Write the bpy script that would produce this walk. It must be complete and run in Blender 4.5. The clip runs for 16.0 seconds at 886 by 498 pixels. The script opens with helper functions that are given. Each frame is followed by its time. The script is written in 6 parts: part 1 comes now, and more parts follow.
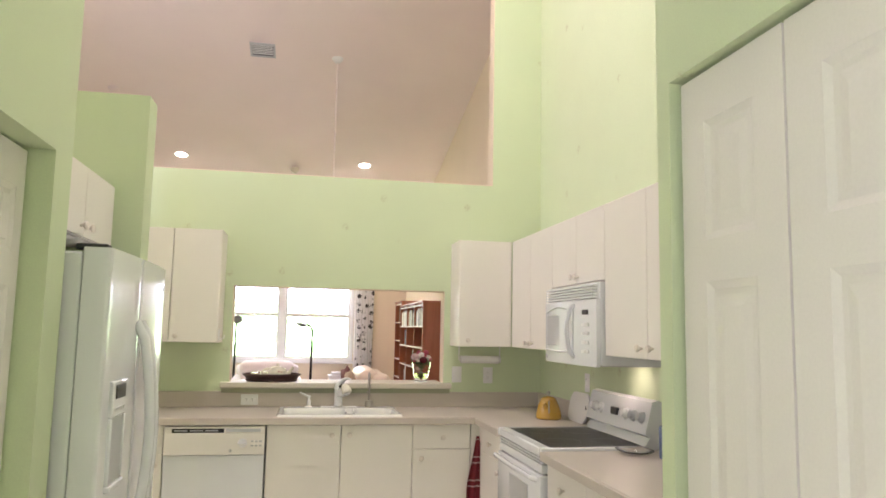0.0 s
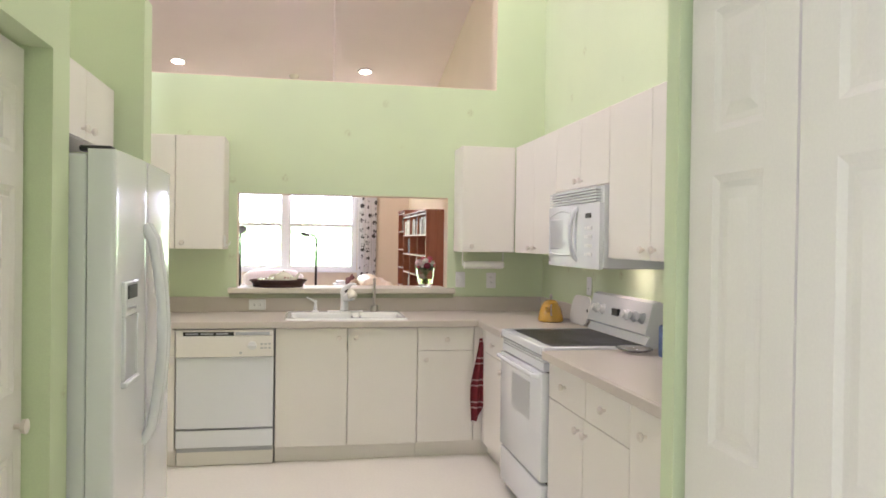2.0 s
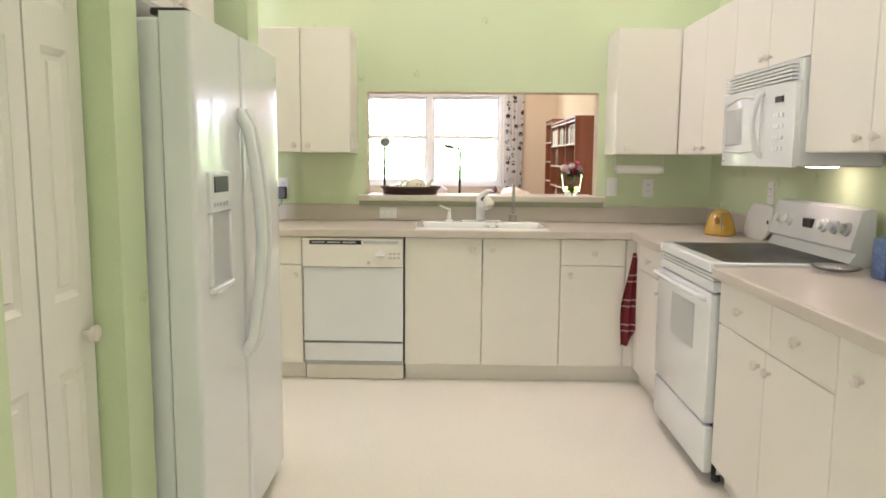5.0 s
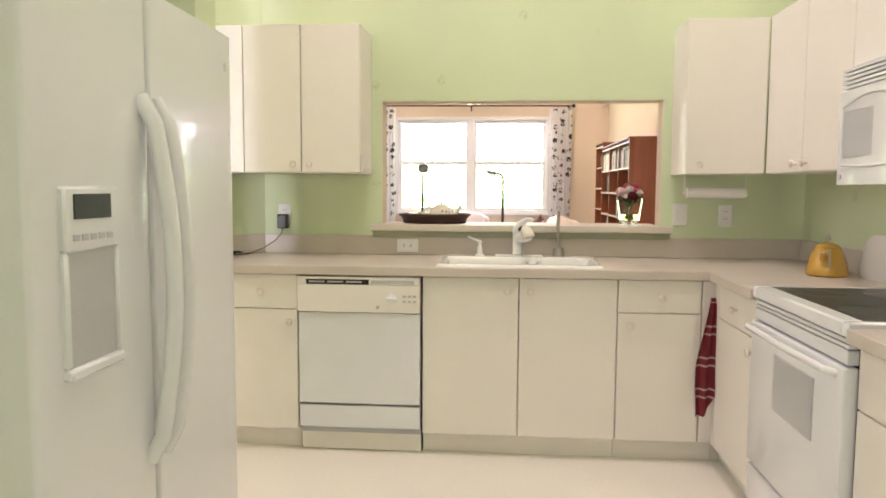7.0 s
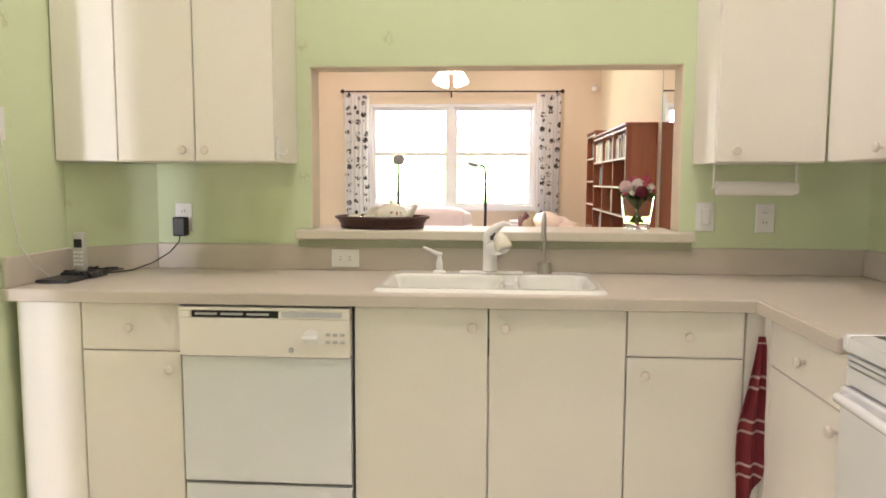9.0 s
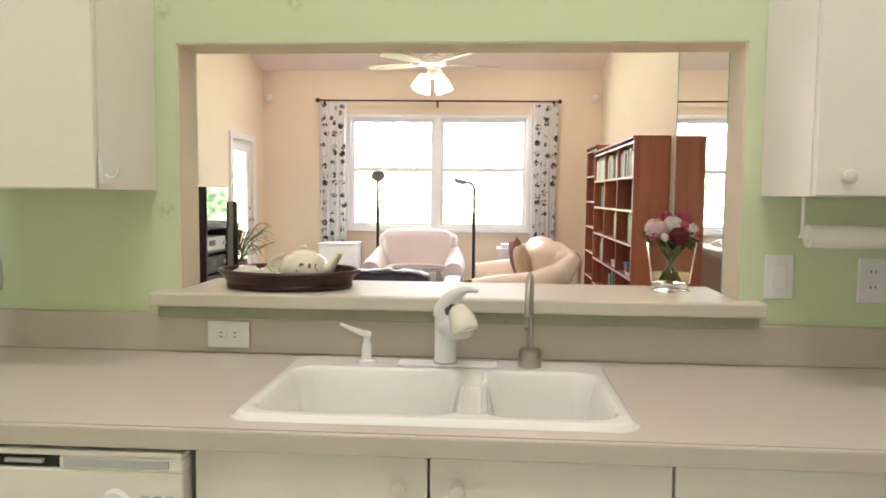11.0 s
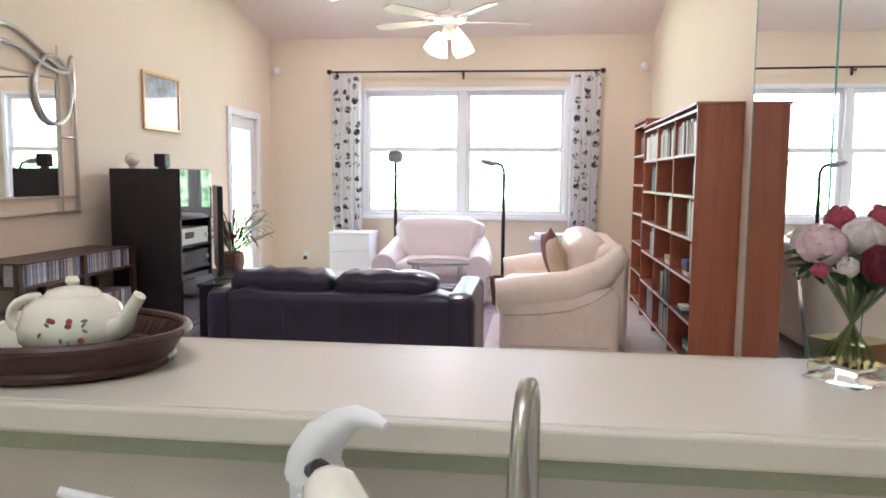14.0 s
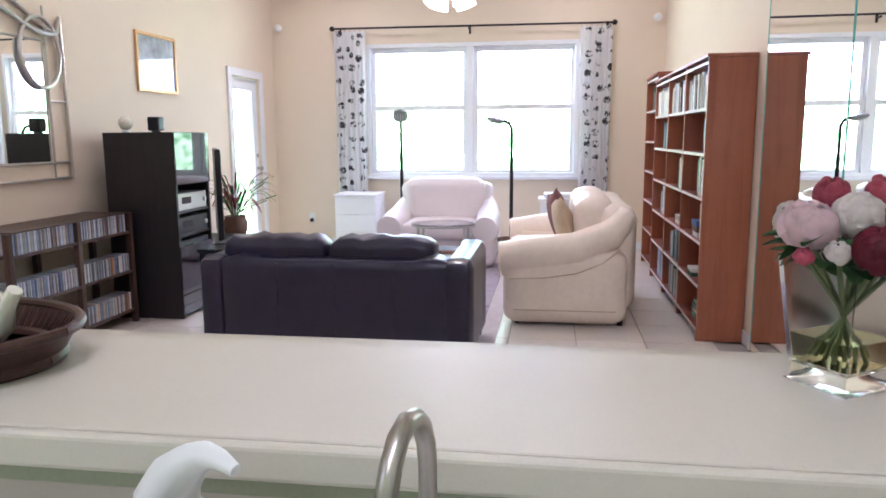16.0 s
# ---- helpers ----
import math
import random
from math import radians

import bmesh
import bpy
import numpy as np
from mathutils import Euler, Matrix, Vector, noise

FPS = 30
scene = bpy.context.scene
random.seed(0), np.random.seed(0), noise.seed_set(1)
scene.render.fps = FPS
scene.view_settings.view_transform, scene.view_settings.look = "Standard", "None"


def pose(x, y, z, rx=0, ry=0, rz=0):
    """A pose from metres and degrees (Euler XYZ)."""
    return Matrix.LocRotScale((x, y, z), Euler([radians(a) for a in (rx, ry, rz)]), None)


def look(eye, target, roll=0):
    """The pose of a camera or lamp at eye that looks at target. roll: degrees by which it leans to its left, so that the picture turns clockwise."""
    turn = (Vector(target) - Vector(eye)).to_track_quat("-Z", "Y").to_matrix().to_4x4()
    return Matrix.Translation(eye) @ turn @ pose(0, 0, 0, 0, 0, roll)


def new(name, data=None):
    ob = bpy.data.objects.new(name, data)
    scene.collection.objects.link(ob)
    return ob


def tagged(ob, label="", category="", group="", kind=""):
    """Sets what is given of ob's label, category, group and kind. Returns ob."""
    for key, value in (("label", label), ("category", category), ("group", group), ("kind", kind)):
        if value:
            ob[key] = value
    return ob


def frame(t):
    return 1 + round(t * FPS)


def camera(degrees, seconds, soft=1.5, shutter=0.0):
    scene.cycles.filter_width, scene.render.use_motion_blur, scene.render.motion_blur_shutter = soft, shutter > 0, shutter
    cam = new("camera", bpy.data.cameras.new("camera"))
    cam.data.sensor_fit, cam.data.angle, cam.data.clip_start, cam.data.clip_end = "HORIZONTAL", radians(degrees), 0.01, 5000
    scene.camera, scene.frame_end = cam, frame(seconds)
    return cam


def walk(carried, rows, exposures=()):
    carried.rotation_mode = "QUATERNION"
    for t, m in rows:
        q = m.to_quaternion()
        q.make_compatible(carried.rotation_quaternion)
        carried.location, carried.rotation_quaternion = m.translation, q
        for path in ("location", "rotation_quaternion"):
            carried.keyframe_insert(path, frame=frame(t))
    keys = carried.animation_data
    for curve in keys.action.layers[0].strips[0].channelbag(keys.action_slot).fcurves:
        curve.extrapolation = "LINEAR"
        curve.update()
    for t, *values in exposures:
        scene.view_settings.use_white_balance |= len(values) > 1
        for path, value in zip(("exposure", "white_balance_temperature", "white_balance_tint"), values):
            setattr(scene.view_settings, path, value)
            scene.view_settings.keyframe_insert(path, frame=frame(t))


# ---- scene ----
cam = camera(63.0, 16.0, soft=1.7)
PATH = [
    (0, (-0.250, -5.329, 1.469), (0.117, -3.376, 1.694), 1.1),
    (0.5, (-0.250, -5.323, 1.460), (0.121, -3.364, 1.615), 1.1),
    (1, (-0.254, -5.325, 1.454), (0.123, -3.362, 1.536), 1.0),
    (1.5, (-0.259, -5.326, 1.443), (0.119, -3.362, 1.471), 1.0),
    (2, (-0.259, -5.334, 1.433), (0.108, -3.368, 1.413), 0.8),
    (2.5, (-0.250, -5.315, 1.422), (0.096, -3.347, 1.347), 0.9),
    (3, (-0.252, -5.296, 1.406), (0.083, -3.330, 1.258), 1.0),
    (3.5, (-0.247, -5.238, 1.402), (0.062, -3.274, 1.185), 1.2),
    (4, (-0.152, -5.119, 1.359), (0.027, -3.141, 1.125), 1.0),
    (4.5, (-0.135, -5.009, 1.329), (-0.108, -3.023, 1.093), 0.6),
    (4.7, (-0.152, -4.942, 1.332), (-0.155, -2.958, 1.082), 0.5),
    (6.8, (-0.063, -4.113, 1.281), (-0.248, -2.130, 1.102), 0.8),
    (7, (-0.064, -4.014, 1.286), (-0.237, -2.028, 1.118), 0.3),
    (7.5, (-0.064, -3.760, 1.298), (-0.143, -1.768, 1.135), 0.4),
    (8, (-0.036, -3.506, 1.296), (-0.105, -1.516, 1.112), 0.3),
    (8.5, (-0.003, -3.266, 1.306), (-0.136, -1.280, 1.104), 0.1),
    (9, (0.017, -3.022, 1.291), (-0.125, -1.036, 1.104), 0.2),
    (9.5, (0.024, -2.747, 1.313), (-0.060, -0.757, 1.133), 0.3),
    (10, (0.064, -2.475, 1.328), (-0.012, -0.482, 1.179), 0.5),
    (10.2, (0.072, -2.363, 1.340), (-0.018, -0.370, 1.203), 0.5),
    (12.3, (0.201, -1.446, 1.363), (-0.038, 0.531, 1.182), 0.8),
    (12.5, (0.209, -1.375, 1.357), (-0.064, 0.598, 1.176), 0.8),
    (13, (0.209, -1.161, 1.353), (-0.084, 0.809, 1.174), 0.8),
    (13.5, (0.202, -0.974, 1.349), (-0.058, 1.002, 1.174), 0.5),
    (14, (0.210, -0.836, 1.350), (-0.034, 1.140, 1.155), 0.4),
    (14.5, (0.246, -0.736, 1.351), (0.005, 1.237, 1.125), 0.2),
    (15, (0.276, -0.713, 1.362), (0.025, 1.253, 1.090), 0.0),
    (15.5, (0.293, -0.688, 1.361), (0.022, 1.272, 1.063), -0.3),
    (16, (0.306, -0.675, 1.365), (0.016, 1.281, 1.056), -0.4),
]
walk(cam, [(t, look(e, g, r)) for t, e, g, r in PATH], [(0, 0.04, 6200, 31), (2, 0.08, 5900, 33), (4.5, 0.2, 6100, 29), (8, 0.22, 6500, 32), (10, 0.17, 6350, 29), (12.5, 0.07, 5850, 25), (14, 0.08, 5420, 29), (16, 0.13, 5150, 29)])

# ---- light ----
world = bpy.data.worlds.new("sky")
scene.world = world
world.use_nodes = True
wn = world.node_tree.nodes
sky = wn.new("ShaderNodeTexSky")
sky.sky_type = "NISHITA"
sky.sun_disc = False
sky.sun_elevation, sky.sun_rotation = radians(74), radians(205)
wn["Background"].inputs[1].default_value = 0.12
world.node_tree.links.new(sky.outputs[0], wn["Background"].inputs[0])


def area_lamp(name, eye, target, w, h, power, color):
    data = bpy.data.lights.new(name, "AREA")
    data.shape, data.size, data.size_y, data.energy, data.color = "RECTANGLE", w, h, power, color
    ob = new(name, data)
    ob.matrix_world = look(eye, target)
    return ob


def point_lamp(name, loc, power, color, radius=0.05):
    data = bpy.data.lights.new(name, "POINT")
    data.energy, data.color, data.shadow_soft_size = power, color, radius
    ob = new(name, data)
    ob.location = loc
    return ob


sun_data = bpy.data.lights.new("sun", "SUN")
sun_data.energy, sun_data.angle, sun_data.color = 4.0, radians(0.5), (1.0, 0.95, 0.86)
sun = new("sun", sun_data)
sun.matrix_world = look((0, 0, 0), (0.21, 0.18, -1.0))

# fill daylight from unseen, added openings (sidelight inferred); garden backdrop lights the living room
area_lamp("hall_fill", (-1.02, -6.25, 1.35), (1.0, -5.9, 1.45), 1.1, 1.9, 35, (1.0, 0.99, 0.98))
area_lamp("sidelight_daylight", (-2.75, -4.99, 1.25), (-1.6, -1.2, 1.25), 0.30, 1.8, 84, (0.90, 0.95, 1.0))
area_lamp("side_fill", (-3.14, -0.9, 3.0), (1.0, -0.6, 4.2), 2.4, 1.5, 29, (1.0, 0.99, 0.98))

# ---- materials ----


def material(name, color, rough=0.5, metal=0.0, scale=8.0, vary=0.06, fine=90.0, bump=0.0, coat=0.0, spread=0.0):
    m = bpy.data.materials.new(name)
    m.use_nodes = True
    n, l = m.node_tree.nodes, m.node_tree.links
    b = n["Principled BSDF"]
    b.inputs["Roughness"].default_value = rough
    b.inputs["Metallic"].default_value = metal
    b.inputs["Coat Weight"].default_value = coat
    tc = n.new("ShaderNodeTexCoord")
    big, small = n.new("ShaderNodeTexNoise"), n.new("ShaderNodeTexNoise")
    big.inputs["Scale"].default_value, small.inputs["Scale"].default_value = scale, fine
    big.inputs["Detail"].default_value = 4
    for t in (big, small):
        l.new(tc.outputs["Object"], t.inputs["Vector"])
    add = n.new("ShaderNodeMath")
    add.operation = "ADD"
    l.new(big.outputs["Fac"], add.inputs[0])
    l.new(small.outputs["Fac"], add.inputs[1])
    ramp = n.new("ShaderNodeMapRange")
    ramp.inputs["From Min"].default_value, ramp.inputs["From Max"].default_value = 0.6, 1.4
    ramp.inputs["To Min"].default_value, ramp.inputs["To Max"].default_value = 1 - vary, 1 + vary
    l.new(add.outputs[0], ramp.inputs["Value"])
    mul = n.new("ShaderNodeVectorMath")
    mul.operation = "SCALE"
    mul.inputs[0].default_value = color
    l.new(ramp.outputs[0], mul.inputs["Scale"])
    last = mul.outputs[0]
    if spread:
        info, hsv = n.new("ShaderNodeObjectInfo"), n.new("ShaderNodeHueSaturation")
        mr = n.new("ShaderNodeMapRange")
        mr.inputs["To Min"].default_value, mr.inputs["To Max"].default_value = 1 - spread, 1 + spread
        l.new(info.outputs["Random"], mr.inputs["Value"])
        l.new(mr.outputs[0], hsv.inputs["Value"])
        l.new(last, hsv.inputs["Color"])
        last = hsv.outputs[0]
    l.new(last, b.inputs["Base Color"])
    if bump:
        bp = n.new("ShaderNodeBump")
        bp.inputs["Strength"].default_value, bp.inputs["Distance"].default_value = bump, 0.002
        l.new(small.outputs["Fac"], bp.inputs["Height"])
        l.new(bp.outputs[0], b.inputs["Normal"])
    return m


def blend_in(m, mask_nodes, color):
    """Lays a second colour over a material where the mask is white."""
    n, l = m.node_tree.nodes, m.node_tree.links
    b = n["Principled BSDF"]
    old = b.inputs["Base Color"].links[0].from_socket
    mix = n.new("ShaderNodeMix")
    mix.data_type = "RGBA"
    mix.inputs["B"].default_value = (*color, 1)
    l.new(mask_nodes(n, l), mix.inputs["Factor"])
    l.new(old, mix.inputs["A"])
    l.new(mix.outputs["Result"], b.inputs["Base Color"])


def spots(scale, size, soft, strength, break_scale=60.0):
    """Sparse ragged blots on a jittered grid."""
    def build(n, l):
        tc = n.new("ShaderNodeTexCoord")
        v = n.new("ShaderNodeTexVoronoi")
        v.inputs["Scale"].default_value = scale
        v.inputs["Randomness"].default_value = 0.55
        l.new(tc.outputs["Object"], v.inputs["Vector"])
        r = n.new("ShaderNodeMapRange")
        r.inputs["From Min"].default_value, r.inputs["From Max"].default_value = size, size - soft
        l.new(v.outputs["Distance"], r.inputs["Value"])
        ns = n.new("ShaderNodeTexNoise")
        ns.inputs["Scale"].default_value = break_scale
        l.new(tc.outputs["Object"], ns.inputs["Vector"])
        rr = n.new("ShaderNodeMapRange")
        rr.inputs["From Min"].default_value, rr.inputs["From Max"].default_value = 0.42, 0.58
        rr.inputs["To Max"].default_value = strength
        l.new(ns.outputs["Fac"], rr.inputs["Value"])
        mu = n.new("ShaderNodeMath")
        mu.operation = "MULTIPLY"
        l.new(r.outputs[0], mu.inputs[0])
        l.new(rr.outputs[0], mu.inputs[1])
        return mu.outputs[0]
    return build


def glow(name, color, power):
    m = bpy.data.materials.new(name)
    m.use_nodes = True
    b = m.node_tree.nodes["Principled BSDF"]
    b.inputs["Base Color"].default_value = (*color, 1)
    b.inputs["Emission Color"].default_value = (*color, 1)
    b.inputs["Emission Strength"].default_value = power
    return m


def glass(name, color=(1, 1, 1), rough=0.0, ior=1.45):
    m = bpy.data.materials.new(name)
    m.use_nodes = True
    b = m.node_tree.nodes["Principled BSDF"]
    b.inputs["Base Color"].default_value = (*color, 1)
    b.inputs["Roughness"].default_value = rough
    b.inputs["Transmission Weight"].default_value = 1
    b.inputs["IOR"].default_value = ior
    return m


def wood(name, color, dark, scale=6.0, rough=0.4, axis=2):
    m = material(name, color, rough, 0, 5, 0.12, 140, 0.15)

    def grain(n, l):
        tc, mp, w = n.new("ShaderNodeTexCoord"), n.new("ShaderNodeMapping"), n.new("ShaderNodeTexNoise")
        sc = [scale * 4] * 3
        sc[axis] = scale * 0.25
        mp.inputs["Scale"].default_value = sc
        w.inputs["Scale"].default_value, w.inputs["Detail"].default_value = 1.5, 6
        w.inputs["Distortion"].default_value = 1.2
        l.new(tc.outputs["Object"], mp.inputs["Vector"])
        l.new(mp.outputs[0], w.inputs["Vector"])
        r = n.new("ShaderNodeMapRange")
        r.inputs["From Min"].default_value, r.inputs["From Max"].default_value = 0.45, 0.7
        r.inputs["To Max"].default_value = 0.7
        l.new(w.outputs["Fac"], r.inputs["Value"])
        return r.outputs[0]
    blend_in(m, grain, dark)
    return m


GREEN = material("green_wallpaper", (0.63, 0.725, 0.48), 0.75, 0, 1.6, 0.05, 220, 0.04)
blend_in(GREEN, spots(3.4, 0.12, 0.06, 0.5, 60), (0.44, 0.43, 0.24))
# wallpaper green darkened to carry the shade under the shelf lip
SHADED_GREEN = material("shaded_green", (0.38, 0.40, 0.27), 0.6, 0, 6, 0.08, 160, 0.05)
PEACH = material("peach_wall_paint", (0.80, 0.69, 0.54), 0.8, 0, 1.5, 0.04, 220, 0.15)
CEIL = material("ceiling_paint", (0.87, 0.76, 0.725), 0.9, 0, 2, 0.03, 160, 0.4)
CAB = material("cream_laminate", (0.84, 0.805, 0.73), 0.42, 0, 2.2, 0.03, 240, 0.03)
APPL = material("white_enamel", (0.78, 0.80, 0.81), 0.2, 0, 3, 0.02, 300, 0.0, 0.3)
APPL_GREY = material("grey_plastic", (0.50, 0.51, 0.52), 0.35, 0, 5, 0.04)
LAMPHEAD = material("grey_lamp_metal", (0.22, 0.22, 0.23), 0.4, 0.3, 8, 0.08)
KNOB = material("pale_knob", (0.74, 0.68, 0.60), 0.3, 0, 30, 0.05)
COUNTER = material("beige_laminate", (0.585, 0.525, 0.455), 0.32, 0, 3, 0.05, 320, 0.02)
SHELFTOP = material("pale_laminate", (0.62, 0.575, 0.475), 0.38, 0, 3, 0.04, 320, 0.0, 0.0)
VINYL = material("cream_vinyl", (0.80, 0.765, 0.665), 0.3, 0, 1.2, 0.05, 60, 0.012)
TILE = material("pale_tile", (0.70, 0.64, 0.56), 0.28, 0, 2.2, 0.07, 40, 0.05, 0.0, 0.05)
GROUT = material("grout", (0.45, 0.41, 0.36), 0.9)
DOORW = material("white_door_paint", (0.82, 0.795, 0.745), 0.45, 0, 2.5, 0.03, 150, 0.05)
TRIM = material("white_trim", (0.84, 0.84, 0.86), 0.4, 0, 3, 0.03)
SINKM = material("white_porcelain", (0.84, 0.85, 0.80), 0.12, 0, 3, 0.02, 200, 0.0, 0.4)
CHROME = material("brushed_nickel", (0.46, 0.43, 0.39), 0.3, 1.0, 10, 0.06, 200)
DARK = material("black_plastic", (0.015, 0.015, 0.017), 0.35, 0, 20, 0.2)
BLACKGLASS = material("black_glass", (0.012, 0.012, 0.014), 0.04, 0, 10, 0.1, 100, 0, 0.5)
COOKTOP = material("dark_cooktop_glass", (0.025, 0.025, 0.027), 0.3, 0, 10, 0.1)
COOKTOP.node_tree.nodes["Principled BSDF"].inputs["Specular IOR Level"].default_value = 0.12
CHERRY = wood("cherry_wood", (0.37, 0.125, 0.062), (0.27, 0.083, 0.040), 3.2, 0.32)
# inner shelves and back panels use a darker cherry
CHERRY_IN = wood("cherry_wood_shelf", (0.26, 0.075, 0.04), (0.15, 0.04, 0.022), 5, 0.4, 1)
SHELF_EDGE = material("pale_shelf_edge", (0.66, 0.55, 0.50), 0.4)
BLACKWOOD = wood("black_stained_wood", (0.020, 0.017, 0.018), (0.01, 0.009, 0.01), 6, 0.4)
BROWNWOOD = wood("dark_brown_wood", (0.075, 0.042, 0.030), (0.035, 0.018, 0.013), 6, 0.45)
# blue-violet tint in the base colour stands in for the window's glare
LEATHER_B = material("dark_leather_glare_tint", (0.018, 0.016, 0.040), 0.3, 0, 7, 0.25, 70, 0.12)
LEATHER_C = material("cream_leather", (0.88, 0.755, 0.635), 0.36, 0, 5, 0.06, 24, 0.10)
LEATHER_P = material("pale_pink_leather", (0.84, 0.77, 0.78), 0.45, 0, 5, 0.05, 260, 0.3)
IRON = material("dark_iron", (0.03, 0.026, 0.024), 0.45, 0.6, 20, 0.2)
STEEL = material("satin_steel_frame", (0.56, 0.53, 0.48), 0.3, 0.9, 12, 0.1)
GOLD = material("gilt_frame", (0.66, 0.42, 0.18), 0.35, 0.5, 20, 0.2)
WHITE = material("white_plastic", (0.82, 0.82, 0.80), 0.35, 0, 6, 0.02)
IVORY = material("ivory_ceramic", (0.82, 0.79, 0.66), 0.12, 0, 8, 0.04, 100, 0, 0.4)
WICKER = material("dark_wicker", (0.050, 0.018, 0.013), 0.35, 0, 20, 0.3, 120, 0.3)
YELLOW = material("yellow_enamel", (0.58, 0.34, 0.05), 0.25, 0, 6, 0.05, 100, 0, 0.4)
TOWEL = material("red_cotton", (0.19, 0.02, 0.028), 0.9, 0, 20, 0.2, 500, 0.6)
MIRROR = material("mirror_silver", (0.90, 0.93, 0.91), 0.0, 1.0, 1, 0.0)
GLASS = glass("clear_glass")
PANE = glass("window_glass", (1, 1, 1), 0.0, 1.02)
GREENEDGE = material("green_glass_edge", (0.16, 0.50, 0.42), 0.1)
VASEGLASS = glass("vase_glass", (0.93, 0.95, 0.94), 0.12, 1.12)
LAMPGLOW = glow("lit_lamp", (1.0, 0.90, 0.74), 9)
SHADEGLOW = glow("lit_glass_shade", (1.0, 0.88, 0.70), 4)
LEAF = material("leaf", (0.05, 0.16, 0.035), 0.45, 0, 14, 0.3, 80, 0, 0, 0.3)
LEAF_RED = material("red_leaf", (0.26, 0.03, 0.035), 0.45, 0, 14, 0.4, 80, 0, 0, 0.4)
STEM = material("stem", (0.17, 0.22, 0.09), 0.5)
WATER = glass("murky_water", (0.82, 0.78, 0.45), 0.05, 1.12)
BERRY = material("faded_red_glaze", (0.42, 0.12, 0.09), 0.25, 0, 30, 0.2)
TWIG = material("grey_brown_glaze", (0.22, 0.21, 0.17), 0.25, 0, 30, 0.2)
PETAL_P = material("pink_petal", (0.80, 0.50, 0.48), 0.55, 0, 18, 0.15, 80)
PETAL_W = material("blush_petal", (0.86, 0.78, 0.70), 0.6, 0, 18, 0.12, 80)
PETAL_B = material("pale_pink_petal", (0.86, 0.65, 0.64), 0.6, 0, 18, 0.15, 80)
PETAL_R = material("crimson_petal", (0.17, 0.008, 0.025), 0.5, 0, 18, 0.25, 80)
PETAL_K = material("rose_petal", (0.62, 0.11, 0.16), 0.55, 0, 18, 0.2, 80)
BOOKM = [material("book_cloth_" + k, c, 0.6, 0, 20, 0.12, 200, 0.1, 0, 0.35) for k, c in (
    ("white", (0.70, 0.68, 0.62)), ("cream", (0.62, 0.54, 0.40)), ("grey", (0.32, 0.33, 0.36)),
    ("blue", (0.06, 0.10, 0.24)), ("red", (0.28, 0.04, 0.04)), ("brown", (0.17, 0.09, 0.05)), ("green", (0.06, 0.14, 0.09)),
    ("orange", (0.55, 0.20, 0.04)))]
RUGM = material("woven_rug", (0.38, 0.33, 0.38), 0.95, 0, 5, 0.2, 120, 0.6)
blend_in(RUGM, spots(5, 0.32, 0.1, 0.8, 26), (0.22, 0.18, 0.26))
CURTAIN = material("printed_curtain", (0.93, 0.92, 0.92), 0.9, 0, 4, 0.03, 400, 0.1)
blend_in(CURTAIN, spots(7.5, 0.34, 0.03, 1.0, 18), (0.06, 0.058, 0.06))
BEIGE = material("tan_fabric", (0.55, 0.42, 0.29), 0.9, 0, 12, 0.2, 300, 0.4)
PLUM = material("plum_fabric", (0.20, 0.08, 0.08), 0.9, 0, 12, 0.2, 300, 0.4)
RUGEDGE = material("pale_rug_border", (0.60, 0.53, 0.53), 0.95, 0, 9, 0.15, 120, 0.6)
TABLEGLASS = glass("grey_table_glass", (0.6, 0.66, 0.68), 0.05)
BASKET = material("brown_basket", (0.20, 0.11, 0.07), 0.7, 0, 20, 0.3, 90, 0.6)
BLUE = material("blue_packaging", (0.12, 0.20, 0.40), 0.4, 0, 30, 0.5)
PAPER = material("white_paper", (0.82, 0.81, 0.78), 0.9, 0, 10, 0.02, 300, 0.3)
SILVERP = material("silver_plastic", (0.52, 0.52, 0.50), 0.35, 0.4, 10, 0.05)

# ---- builders ----
ORIGIN = {}


def thing(name, loc, label, category, group="", kind=""):
    ob = new(name)
    ob.location = loc
    ORIGIN[ob] = Vector(loc)
    return tagged(ob, label, category, group, kind)


def part(name, bm, mat, parent=None, label="", smooth=False):
    """Links a bmesh, built in world places, as one mesh, under a thing or a part."""
    o = ORIGIN[parent] if parent else Vector((0, 0, 0))
    bmesh.ops.translate(bm, verts=bm.verts, vec=-o)
    bmesh.ops.recalc_face_normals(bm, faces=bm.faces)
    me = bpy.data.meshes.new(name)
    bm.to_mesh(me)
    bm.free()
    for p in me.polygons:
        p.use_smooth = bool(smooth)
    if smooth is True:
        me.set_sharp_from_angle(angle=radians(42))
    me.materials.append(mat)
    ob = new(name, me)
    if parent:
        ob.parent = parent
    ORIGIN[ob] = o
    return tagged(ob, label)


def structure(name, bm, mat, label, category, smooth=False):
    return tagged(part(name, bm, mat, None, "", smooth), label, category, "", "structure")


def single(name, bm, mat, label, category, group="", smooth=False):
    return tagged(part(name, bm, mat, None, "", smooth), label, category, group)


